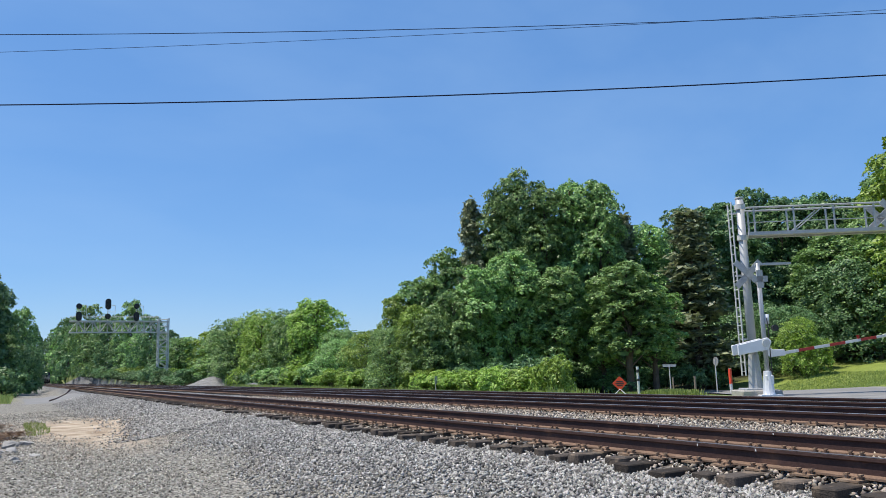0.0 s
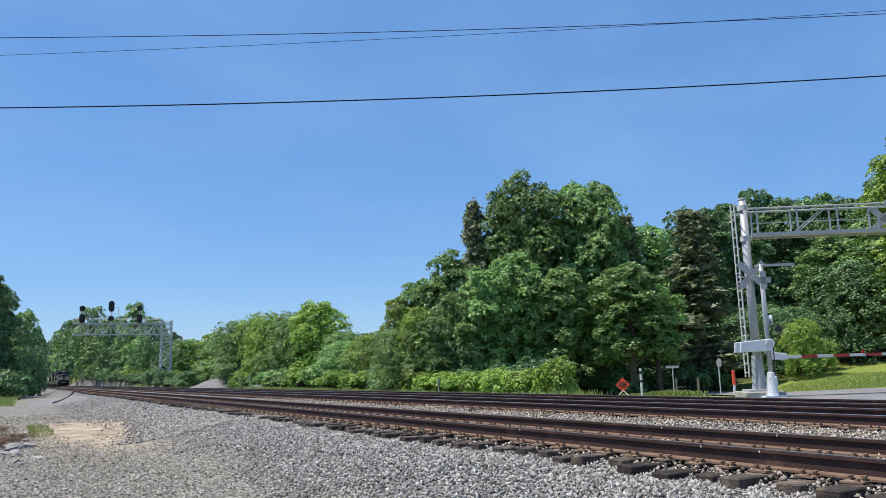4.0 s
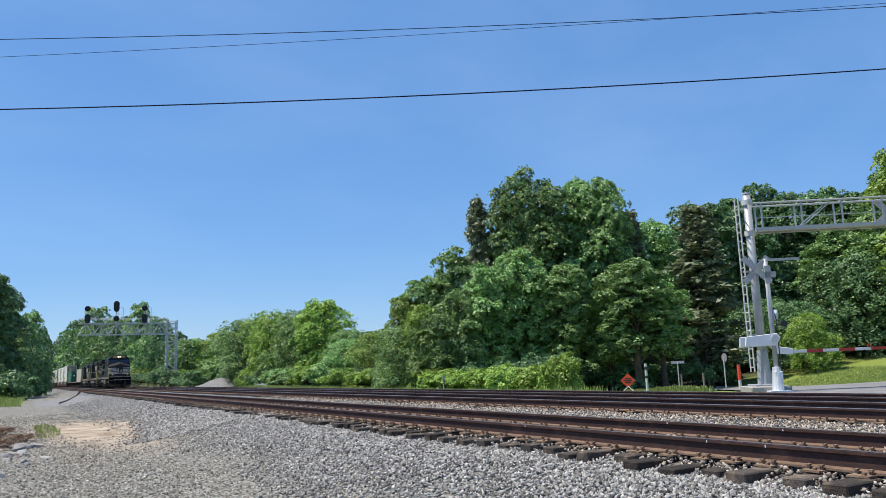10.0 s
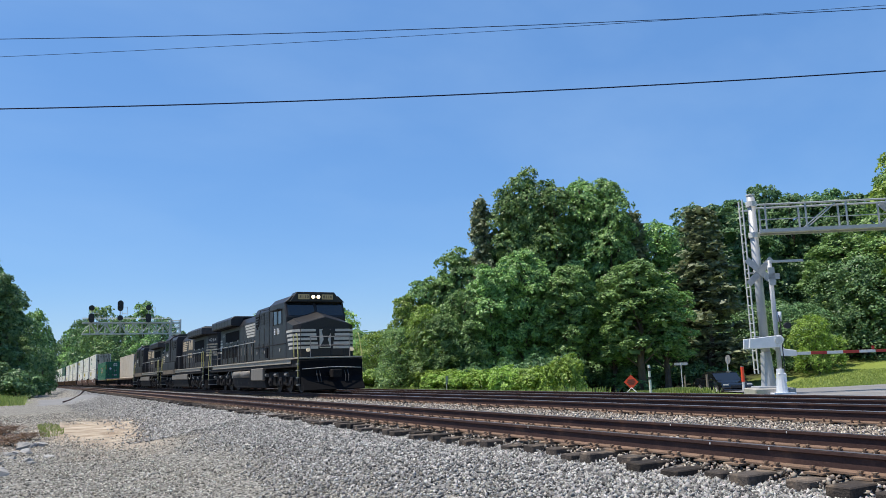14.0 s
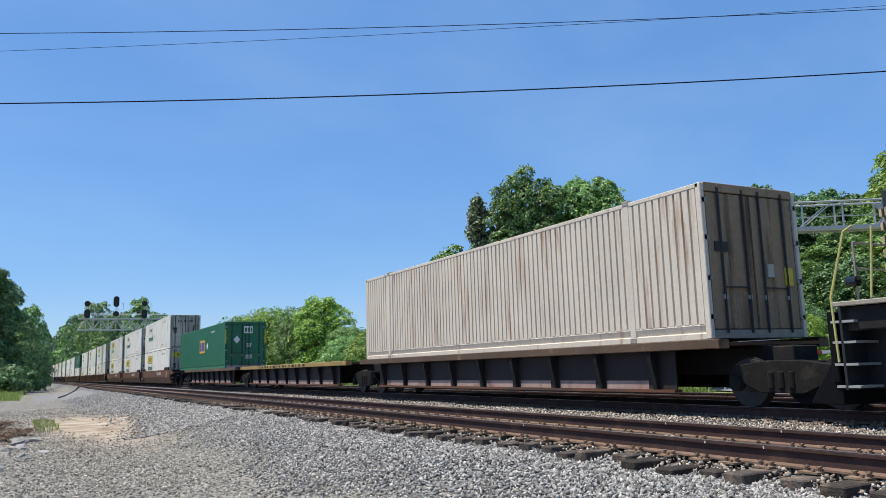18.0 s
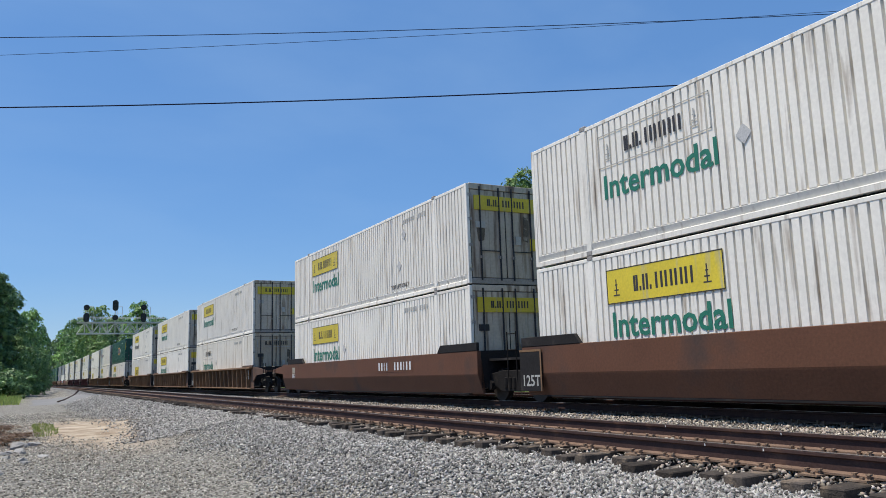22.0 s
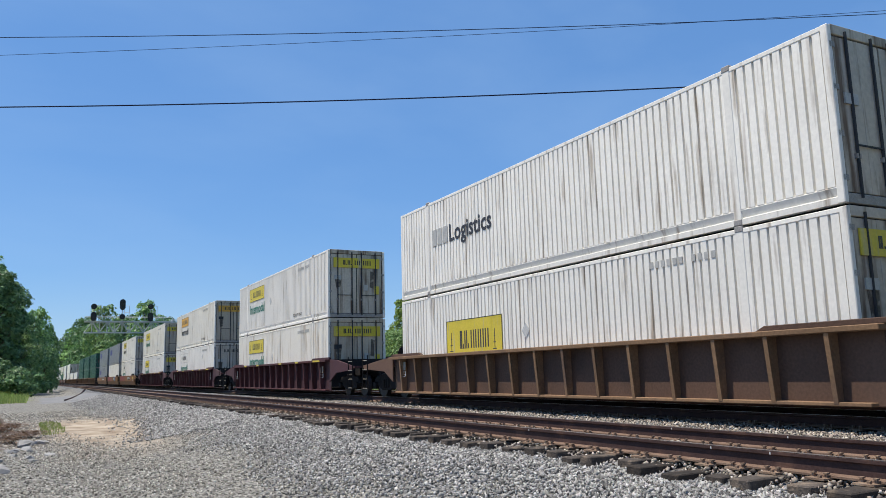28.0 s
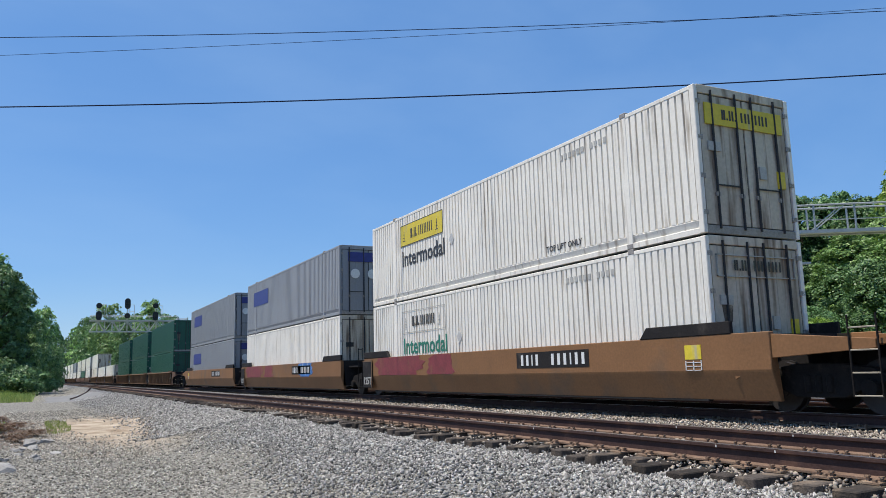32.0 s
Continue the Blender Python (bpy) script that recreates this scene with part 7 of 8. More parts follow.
part("panel", Shape().prism([(0.3 * math.cos(radians(22.5 + 45 * i)), 2.05 + 0.3 * math.sin(radians(22.5 + 45 * i))) for i in range(8)], "y", -0.06, -0.035), M["sign_back"], so)

# ---- overhead cables ----


def cable(a, b, sag, r, label):
    a, b = Vector(a), Vector(b)
    pts = []
    for i in range(41):
        s = -1.2 + 3.4 * i / 40
        p = a + (b - a) * s
        q = 4 * sag * (s - 0.5) ** 2 - sag
        pts.append((p.x, p.y, p.z + q))
    sh = Shape()
    sh.sweep(pts, [(r * math.cos(k * math.pi / 3), r * math.sin(k * math.pi / 3)) for k in range(6)])
    return solid("overhead_cable", sh, M["wire"], label, "cable", "overhead cables")


cable((-1.27, 30.25, 10.5), (25.75, 15.12, 10.5), 0.2, 0.022, "thick black utility cable crossing the sky")
cable((-1.09, 23.84, 10.5), (21.04, 12.12, 10.5), 0.14, 0.01, "thin black utility wire crossing the sky")
cable((-1.12, 25.19, 10.5), (20.83, 11.99, 10.5), 0.1, 0.0065, "thinnest utility wire crossing the sky")

# ---- plants ----


def leaf_cloud(spots, outs, size, per, spread, flat=0.0, seed=1):
    """Leaves round the given spots: each a bent quad, turned mostly outwards."""
    r = np.random.default_rng(seed)
    n = len(spots) * per
    c = np.repeat(spots, per, 0) + r.normal(0, 1, (n, 3)) * spread * np.array([1, 1, 0.75])
    nrm = np.repeat(outs, per, 0) + r.normal(0, 0.75, (n, 3)) + np.array([0, 0, 0.35])
    nrm /= np.linalg.norm(nrm, axis=1)[:, None]
    u = np.cross(nrm, r.normal(0, 1, (n, 3)))
    u /= np.linalg.norm(u, axis=1)[:, None] + 1e-9
    w = np.cross(nrm, u)
    s = (size * r.uniform(0.6, 1.35, n))[:, None]
    v = np.stack([c - u * s, c - w * s * 0.55 + nrm * s * 0.18, c + u * s, c + w * s * 0.55 + nrm * s * 0.18], 1)
    return v


def quads_mesh(name, v, mat):
    n = len(v)
    me = bpy.data.meshes.new(name)
    me.vertices.add(n * 4)
    me.vertices.foreach_set("co", v.reshape(-1))
    me.loops.add(n * 4)
    me.loops.foreach_set("vertex_index", np.arange(n * 4, dtype=np.int32))
    me.polygons.add(n)
    me.polygons.foreach_set("loop_start", (np.arange(n) * 4).astype(np.int32))
    me.polygons.foreach_set("loop_total", np.full(n, 4, np.int32))
    me.update(calc_edges=True)
    me.materials.append(mat)
    return me


def tufts(spots, outs, size, per, leaf, seed):
    """Leafy twigs: each a shallow, drooping dish of leaves that faces along its out direction."""
    r = np.random.default_rng(seed)
    k = len(spots)
    up = outs + np.array([0, 0, 0.55]) + r.normal(0, 0.3, (k, 3))
    up /= np.linalg.norm(up, axis=1)[:, None]
    u = np.cross(up, r.normal(0, 1, (k, 3)))
    u /= np.linalg.norm(u, axis=1)[:, None] + 1e-9
    w = np.cross(up, u)
    n = k * per
    ang, rad = r.uniform(0, 2 * np.pi, n), np.sqrt(r.uniform(0, 1, n))
    ext = np.repeat(size * r.uniform(0.6, 1.3, k), per)
    up, u, w = np.repeat(up, per, 0), np.repeat(u, per, 0), np.repeat(w, per, 0)
    c = np.repeat(spots, per, 0) + (u * np.cos(ang)[:, None] + w * np.sin(ang)[:, None]) * (ext * rad)[:, None] - up * (0.45 * ext * rad * rad)[:, None]
    c += r.normal(0, 0.12, (n, 3)) * ext[:, None]
    nrm = up + r.normal(0, 0.42, (n, 3))
    nrm /= np.linalg.norm(nrm, axis=1)[:, None]
    p = np.cross(nrm, r.normal(0, 1, (n, 3)))
    p /= np.linalg.norm(p, axis=1)[:, None] + 1e-9
    q = np.cross(nrm, p)
    s = (leaf * r.uniform(0.65, 1.4, n))[:, None]
    return np.stack([c - p * s, c - q * s * 0.6 + nrm * s * 0.15, c + p * s, c + q * s * 0.6 + nrm * s * 0.15], 1)


def broadleaf(seed, width, mat, low=0.1, leaf=0.085, lobes=26, twigs=30, per=22):
    """A tree 10 m tall: tapered trunk, forking limbs, and a crown of boughs that are each a mound of leafy twigs. Returns trunk and crown meshes."""
    r = np.random.default_rng(seed)
    s = Shape()
    s.cyl((0, 0, -0.4), (0.1, 0.05, 2.2), 0.2, 9, 0.15).cyl((0.1, 0.05, 2.2), (0.0, 0.15, 5.5), 0.15, 8, 0.09).cyl((0.0, 0.15, 5.5), (0.1, 0.0, 9.2), 0.09, 6, 0.02)
    mid, size = [], []
    for i in range(lobes):
        f = (i + 0.5) / lobes
        h = 10 * (low + (0.95 - low) * f)
        reach = width * max(0.12, math.sin(math.pi * min(1, 0.2 + 0.77 * f))) ** 0.5
        a, d = i * 2.4 + r.uniform(-0.6, 0.6), reach * r.uniform(0.3, 0.78)
        c = np.array([d * math.cos(a), d * math.sin(a), h])
        rad = max(0.3, min(reach - d * 0.55, 0.5 * width)) * r.uniform(0.72, 1.15)
        mid.append(c)
        size.append(rad)
        s.cyl((0.05, 0.08, max(0.7, h - d * 0.8 - 0.6)), tuple(c), 0.07, 5, 0.02)
    mid, size = np.array(mid), np.array(size)
    vs = []
    for i in range(lobes):
        n = int(twigs * (size[i] / (0.4 * width)) ** 1.6) + 6
        dd = r.normal(0, 1, (n, 3))
        dd[:, 2] = np.where(dd[:, 2] < -0.5, -dd[:, 2], dd[:, 2])
        dd /= np.linalg.norm(dd, axis=1)[:, None]
        stretch = r.uniform(0.82, 1.08, n) * np.where(r.uniform(0, 1, n) < 0.1, 1.28, 1.0)
        sp = mid[i] + dd * (size[i] * stretch)[:, None] * np.array([1, 1, 0.82])
        gap = np.linalg.norm(sp[:, None] - mid[None], axis=2) / size[None]
        gap[:, i] = 9
        ok = gap.min(1) > 0.72
        if ok.any():
            vs.append(tufts(sp[ok], dd[ok], 0.13 * width, per, leaf, seed * 100 + i))
    # shaded leaves inside, which close the crown
    n = 420
    k = r.integers(0, lobes, n)
    inner = mid[k] * np.array([0.75, 0.75, 0.96]) + r.normal(0, 0.3, (n, 3)) * size[k][:, None]
    vs.append(tufts(inner, r.normal(0, 0.6, (n, 3)), 0.1 * width, 2, min(leaf * 3, 0.2), seed * 100 + 77))
    return s.mesh("trunk", M["bark"]), quads_mesh("crown", np.concatenate(vs), mat)


def pine(seed, width, mat):
    r = np.random.default_rng(seed)
    s = Shape().cyl((0, 0, -0.3), (0, 0, 9.9), 0.16, 8, 0.02)
    vs = []
    for i in range(30):
        h = 1.2 + 8.5 * i / 29
        reach = width * (1.02 - h / 10) ** 0.7 * r.uniform(0.7, 1.1) + 0.15
        for j in range(5):
            a = r.uniform(0, 2 * np.pi)
            tip = np.array([reach * np.cos(a), reach * np.sin(a), h + 0.1 * reach])
            s.cyl((0, 0, h - 0.1), tuple(tip), 0.025, 4, 0.008)
            k = r.uniform(0.2, 1, (14, 1))
            sp = np.array([0, 0, h]) + (tip - np.array([0, 0, h])) * k
            vs.append(leaf_cloud(sp, np.tile([0.3 * np.cos(a), 0.3 * np.sin(a), 0.8], (14, 1)), 0.14, 5, 0.13, seed=seed * 999 + i * 7 + j))
    return s.mesh("trunk", M["bark"]), quads_mesh("crown", np.concatenate(vs), mat)


def bush_mesh(seed, mat, twigs=34, per=16, leaf=0.06):
    """A shrub about 2 m tall and 2 m wide."""
    r = np.random.default_rng(seed)
    vs = []
    s = Shape()
    for i in range(10):
        a, d = i * 2.4 + r.uniform(-0.4, 0.4), r.uniform(0.1, 0.8)
        p = np.array([d * np.cos(a), d * np.sin(a), r.uniform(0.45, 1.4)])
        s.cyl((0.05 * i - 0.2, 0, -0.1), tuple(p), 0.02, 4, 0.008)
        dd = r.normal(0, 1, (twigs, 3))
        dd[:, 2] = np.abs(dd[:, 2]) - 0.35
        dd /= np.linalg.norm(dd, axis=1)[:, None]
        sp = p + dd * r.uniform(0.3, 0.62, (twigs, 1)) * np.array([1, 1, 0.9])
        sp[:, 2] = np.maximum(sp[:, 2], 0.06)
        vs.append(tufts(sp, dd, 0.15, per, leaf, seed * 50 + i))
    return s.mesh("stems", M["bark"]), quads_mesh("foliage", np.concatenate(vs), mat)


# crowns by colour and by girth: half width over height
GIRTH = (0.15, 0.22, 0.31, 0.44)
TREES = {}
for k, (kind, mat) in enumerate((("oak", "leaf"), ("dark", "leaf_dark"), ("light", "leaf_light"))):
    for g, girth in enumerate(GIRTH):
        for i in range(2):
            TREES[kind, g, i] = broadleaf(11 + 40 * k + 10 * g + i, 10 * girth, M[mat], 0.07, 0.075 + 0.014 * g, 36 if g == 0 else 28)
    for i in range(2):
        crown = broadleaf(300 + 10 * i + k, 3.0 + 0.3 * i, M[mat], 0.02, 0.16, 26, 20, 12)
        for g in range(4):
            TREES["far_" + kind, g, i] = crown
for i in range(2):
    TREES["tall", 0, i] = broadleaf(150 + i, 1.6, M["leaf"], 0.3, 0.065, 34)
    TREES["pine", 0, i] = pine(71 + i, 1.5, M["needle"])
TREE_WORDS = {"tall": "tall broadleaf tree with a high green crown", "oak": "leafy green broadleaf tree with an uneven crown", "dark": "broadleaf tree in the wood's edge, leaf green darkened for shade",
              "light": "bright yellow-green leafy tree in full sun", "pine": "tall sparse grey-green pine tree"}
tree_rnd = random.Random(5)


def tree(kind, x, y, top, half, group="trees behind the tracks"):
    words = TREE_WORDS[kind]
    z = ground_z(x, y)
    h = (top - z) / 9.9
    g = 0 if kind in ("tall", "pine") else min(range(4), key=lambda i: abs(math.log(GIRTH[i] * 10 * h / half)))
    if y > 118 and kind in ("oak", "dark", "light"):
        kind = "far_" + kind
    wide = half / {"tall": 1.6, "pine": 1.5}.get(kind, 3.1 if kind.startswith("far") else 10 * GIRTH[g])
    t = thing("pine_tree" if kind == "pine" else "tree", words, "tree", group, at=pose(x, y, z, 0, 0, tree_rnd.uniform(0, 360)))
    t.scale = (wide, wide, h)
    trunk, crown = TREES[kind, g, tree_rnd.randrange(2)]
    part("trunk", trunk, None, t)
    part("crown", crown, None, t)
    return t


MIDDLE_TREES = (
    ("oak", 26.5, 149.0, 8.3, 4.2),
    ("light", 28.7, 137.0, 8.5, 4.4),
    ("oak", 27.2, 124.0, 8.2, 4.2),
    ("oak", 26.9, 111.8, 8.7, 4.2),
    ("light", 27.7, 101.3, 8.9, 4.2),
    ("oak", 29.2, 93.6, 8.5, 4.0),
    ("light", 31.2, 89.7, 9.7, 4.0),
    ("oak", 31.9, 84.1, 5.6, 2.6),
    ("dark", 60.5, 148.1, 9.0, 8.0),
    ("dark", 75.0, 165.0, 10.5, 9.0),
    ("light", 27.2, 64.5, 4.3, 2.6),
    ("dark", 33.0, 100.0, 8.0, 5.0),
    ("dark", 35.0, 118.0, 8.0, 6.0),
    ("oak", 27.4, 72.0, 4.0, 2.5),
)
# by bearing from the track's line, range, the crown's top in degrees above the eye, half width
STAND_FRONT = (
    ("oak", 24.50, 54, 3.07, 1.7),
    ("light", 26.41, 53, 4.68, 1.4),
    ("oak", 27.53, 52, 4.03, 1.6),
    ("oak", 29.17, 53, 5.65, 1.8),
    ("oak", 31.35, 54, 7.75, 2.0),
    ("oak", 33.72, 55, 8.83, 1.9),
    ("tall", 37.00, 55, 7.43, 1.7),
    ("tall", 41.90, 54, 7.49, 2.1),
    ("tall", 43.58, 55, 5.84, 1.7),
    ("tall", 39.95, 56, 5.22, 1.5),
)
STAND_CROWNS = (
    ("light", 25.05, 60, 5.68, 1.3),
    ("oak", 26.47, 61, 6.90, 1.9),
    ("oak", 28.85, 61, 8.97, 2.0),
    ("oak", 27.86, 60, 7.03, 1.8),
    ("pine", 30.80, 60, 12.38, 1.6),
    ("oak", 31.41, 62, 9.34, 2.1),
    ("tall", 32.85, 60, 13.26, 1.9),
    ("tall", 34.20, 60, 14.77, 1.7),
    ("tall", 36.19, 60, 13.70, 2.1),
    ("dark", 35.06, 62, 10.44, 2.3),
    ("tall", 38.30, 61, 13.73, 2.1),
    ("tall", 40.13, 60, 13.60, 1.8),
    ("tall", 37.78, 62, 10.29, 2.5),
)
STAND_BEHIND = (
    ("dark", 30.93, 70, 7.69, 3.1),
    ("dark", 34.89, 68, 11.28, 2.7),
    ("dark", 39.06, 68, 11.04, 2.5),
    ("dark", 40.98, 70, 8.86, 2.6),
    ("pine", 41.71, 62, 10.70, 2.1),
    ("tall", 43.49, 64, 10.24, 2.0),
    ("dark", 44.60, 74, 9.02, 2.4),
    ("dark", 46.14, 76, 11.23, 2.6),
    ("pine", 46.59, 60, 10.54, 2.7),
    ("dark", 47.86, 76, 11.02, 2.3),
    ("dark", 41.10, 72, 4.35, 2.6),
    ("dark", 37.82, 70, 3.67, 2.6),
    ("dark", 44.58, 74, 3.37, 2.7),
)
ROADSIDE_TREES = (
    ("dark", 48.84, 84, 11.28, 2.5),
    ("dark", 49.74, 80, 10.76, 2.6),
    ("dark", 50.96, 86, 11.99, 2.9),
    ("dark", 52.43, 84, 11.20, 2.8),
    ("dark", 53.76, 88, 10.89, 2.9),
    ("dark", 54.70, 86, 11.16, 2.8),
    ("dark", 56.35, 84, 10.80, 3.1),
    ("dark", 57.81, 84, 10.38, 3.1),
    ("tall", 55.41, 74, 8.23, 2.8),
    ("light", 56.52, 78, 7.56, 2.6),
    ("tall", 58.03, 72, 7.77, 2.7),
    ("oak", 58.84, 76, 12.07, 2.9),
    ("light", 60.69, 70, 14.30, 3.6),
    ("oak", 63.30, 70, 14.43, 4.1),
    ("light", 53.26, 62, 2.62, 1.5),
)
ROADSIDE_BACK = (
    ("dark", 49.36, 84, 6.26, 4.3),
    ("dark", 51.57, 82, 6.48, 4.2),
    ("dark", 53.67, 84, 6.31, 4.3),
    ("dark", 56.04, 72, 6.11, 3.7),
    ("dark", 57.71, 70, 6.32, 3.6),
    ("dark", 50.61, 70, 3.84, 2.8),
    ("dark", 47.99, 72, 3.20, 2.9),
    ("dark", 52.37, 66, 3.54, 2.4),
)
FAR_TREES = (
    ("dark", 1.85, 520, 3.08, 8.4),
    ("oak", 2.30, 440, 3.60, 7.7),
    ("dark", 2.75, 420, 4.23, 8.0),
    ("oak", 3.88, 300, 5.07, 6.6),
    ("dark", 3.42, 330, 3.78, 7.2),
    ("dark", 5.25, 245, 4.35, 5.7),
    ("oak", 4.65, 255, 3.40, 5.6),
    ("oak", 6.57, 205, 5.35, 4.5),
    ("dark", 7.77, 180, 4.34, 3.7),
    ("oak", 7.33, 188, 3.18, 4.7),
    ("dark", 6.08, 215, 2.81, 5.3),
    ("dark", 8.91, 160, 3.24, 3.0),
    ("oak", 9.66, 150, 2.76, 2.9),
    ("dark", 8.65, 158, 1.61, 3.0),
    ("dark", 1.41, 640, 2.64, 7.5),
)
LEFT_TREES = (
    ("dark", -1.49, 118, 6.09, 2.4),
    ("dark", -2.51, 112, 7.54, 3.7),
    ("oak", -0.01, 140, 4.81, 2.7),
    ("dark", -0.69, 126, 4.32, 2.6),
    ("dark", 0.67, 160, 3.60, 1.6),
    ("dark", 0.48, 130, 2.13, 1.9),
    ("oak", -0.96, 116, 3.24, 2.4),
    ("dark", -3.48, 120, 8.21, 4.4),
    ("dark", 0.97, 190, 2.05, 1.2),
)
for kind, x, y, top, half in MIDDLE_TREES:
    tree(kind, x, y, top, half)
for kind, x, y, top, half in MIDDLE_TREES[:8]:
    tree(kind, x + 1.3, y + 4.2, top * 0.96, half * 0.72)
for kind, bearing, far, rise, half in STAND_FRONT + STAND_CROWNS + STAND_BEHIND + ROADSIDE_TREES + ROADSIDE_BACK + FAR_TREES + LEFT_TREES:
    tree(kind, far * math.sin(radians(bearing)), far * math.cos(radians(bearing)), 0.845 + far * math.tan(radians(rise)), half * (1.0 if far > 100 else 1.2))
for x, y, top, half in ((-22, 330, 22, 9), (-34, 450, 26, 11), (-45, 560, 28, 12), (-16, 240, 18, 7), (-12, 180, 16, 6), (40, 640, 30, 12), (28, 760, 34, 13)):
    tree("dark", x, y, top, half)

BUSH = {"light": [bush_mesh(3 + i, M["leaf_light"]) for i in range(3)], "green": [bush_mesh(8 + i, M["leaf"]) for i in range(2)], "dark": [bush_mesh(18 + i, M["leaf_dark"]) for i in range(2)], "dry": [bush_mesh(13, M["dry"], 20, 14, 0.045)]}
BUSH_WORDS = {"light": "sunlit yellow-green shrub in the hedge", "green": "green leafy shrub beside the tracks", "dark": "shrub at the wood's edge, leaf green darkened for shade", "dry": "dry red-brown brush by the gravel"}


def bush(kind, x, y, h, w, group="shrubs beside the tracks"):
    t = thing("shrub", BUSH_WORDS[kind], "shrub", group, at=pose(x, y, ground_z(x, y), 0, 0, tree_rnd.uniform(0, 360)))
    t.scale = (w / 2.2, w / 2.2, h / 1.95)
    a, b = BUSH[kind][tree_rnd.randrange(len(BUSH[kind]))]
    part("stem", a, None, t)
    part("foliage", b, None, t)
    return t


for bx, by, bh, bw in ((22.2, 29.9, 2.15, 1.9), (22.5, 31.3, 1.4, 2.0), (22.4, 32.7, 1.6, 2.1)):
    bush("light", bx, by, bh, bw)
y = 34.0
while y < 66:
    bush("light", 22.4 + tree_rnd.uniform(-0.5, 0.8) + (y - 34) * 0.03, y, tree_rnd.uniform(1.35, 2.1), tree_rnd.uniform(2.0, 2.8))
    if tree_rnd.random() < 0.7:
        bush("dark", 24.8 + tree_rnd.uniform(-0.5, 0.8), y + 0.8, tree_rnd.uniform(1.6, 2.5), tree_rnd.uniform(2.4, 3.2))
    y += tree_rnd.uniform(1.2, 1.7)
while y < 160:
    if 84 < y < 128:
        y += 3.0
        bush("dark", 26.8, y, 2.6, 4.4)
        continue
    bush("green" if tree_rnd.random() < 0.6 else "light", 24.0 + tree_rnd.uniform(-0.6, 1.0), y, tree_rnd.uniform(1.8, 3.0), tree_rnd.uniform(3.0, 4.4))
    y += tree_rnd.uniform(2.2, 3.4)
for x, yy, h, w in ((21.6, 178, 3.2, 7), (25.0, 172, 3.0, 6)):
    bush("light", x, yy, h, w)
for x, yy, h, w in ((-4.6, 104.0, 4.6, 6.0), (-1.9, 98.0, 3.6, 5.0), (-6.5, 96.0, 4.4, 6.0), (-0.4, 108.0, 3.2, 4.0)):
    bush("dark", x, yy, h, w)
for x, yy in ((44.5, 60.5), (41.5, 49.5), (54.5, 52.0), (52.0, 47.0), (56.5, 46.0), (60.0, 48.0), (50.5, 56.0), (38.0, 49.0), (36.0, 46.0), (34.0, 45.0)):
    bush("dark", x, yy, tree_rnd.uniform(1.8, 2.8), tree_rnd.uniform(3.0, 4.4))
# dark shrubs added to deepen the shade beneath the stand
for i in range(16):
    b, far = 34.5 + 0.85 * i, 58 + tree_rnd.uniform(-3, 5)
    bush("dark", far * math.sin(radians(b)), far * math.cos(radians(b)), tree_rnd.uniform(2.0, 3.4), tree_rnd.uniform(2.6, 4.0))
for i in range(52):
    yy = 116 + 4.4 * i + tree_rnd.uniform(-1, 1)
    bush("dark", 20.5 + bend(yy) + tree_rnd.uniform(-0.2, 0.6), yy, tree_rnd.uniform(1.6, 3.6), tree_rnd.uniform(3.4, 4.6))
for x, yy, h, w in ((-0.5, 23.5, 0.32, 1.0), (-0.1, 26.0, 0.28, 1.0), (-1.0, 25.0, 0.45, 1.3), (-1.4, 27.0, 0.5, 1.5), (-0.7, 29.0, 0.3, 1.2), (-1.7, 23.8, 0.5, 1.5)):
    bush("dry", x, yy, h, w, "dry brush by the lot")


def blades(name, count, area, h0, h1, mat, label, seed=3):
    """Grass: bent blades scattered over an area given as a function of two random numbers."""
    r = np.random.default_rng(seed)
    uv = r.uniform(0, 1, (count, 2))
    base = np.array([area(float(a), float(b)) for a, b in uv])
    z = np.array([ground_z(float(p), float(q)) for p, q in base])
    a = r.uniform(0, 2 * np.pi, count)
    h = r.uniform(h0, h1, count)
    d = np.stack([np.cos(a), np.sin(a), 0 * a], 1)
    lean = np.stack([np.cos(a + 1.4), np.sin(a + 1.4), 0 * a], 1) * (h * r.uniform(0.1, 0.5, count))[:, None]
    p = np.concatenate([base, z[:, None]], 1)
    w = (h * 0.07 + 0.008)[:, None]
    up = np.stack([0 * a, 0 * a, h], 1)
    v = np.stack([p - d * w, p + d * w, p + up + lean + d * w * 0.25, p + up + lean - d * w * 0.25], 1)
    return solid(name, quads_mesh(name, v, M[mat]), None, label, "grass", kind="stuff")


blades("grass_tufts", 1100, lambda a, b: (0.45 + 0.6 * math.cos(6.283 * a) * b ** 0.5 * (0.7 + 0.3 * math.sin(9 * a)), 31.5 + 4.5 * math.sin(6.283 * a) * b ** 0.5), 0.02, 0.09, "grass", "patch of yellow-green grass by the dirt")
blades("left_verge_grass", 9000, lambda a, b: (-8 + 7.4 * a, 70 + 45 * b), 0.15, 0.5, "grass", "tall bright grass on the far left verge", 5)
blades("right_verge_grass", 16000, lambda a, b: (20.3 + 6 * a + 15 * b, 19 + 10 * a + 20 * b), 0.08, 0.3, "grass", "tall weedy grass along the road verge", 6)
blades("trackside_weeds", 9000, lambda a, b: (19.6 + 2.5 * a, 26 + 60 * b), 0.15, 0.5, "grass", "weeds along the far edge of the ballast", 8)
blades("gravel_weeds", 700, lambda a, b: (-3.5 + 2.5 * a, 14 + 16 * b), 0.1, 0.4, "grass", "sparse weeds at the edge of the lot", 9)
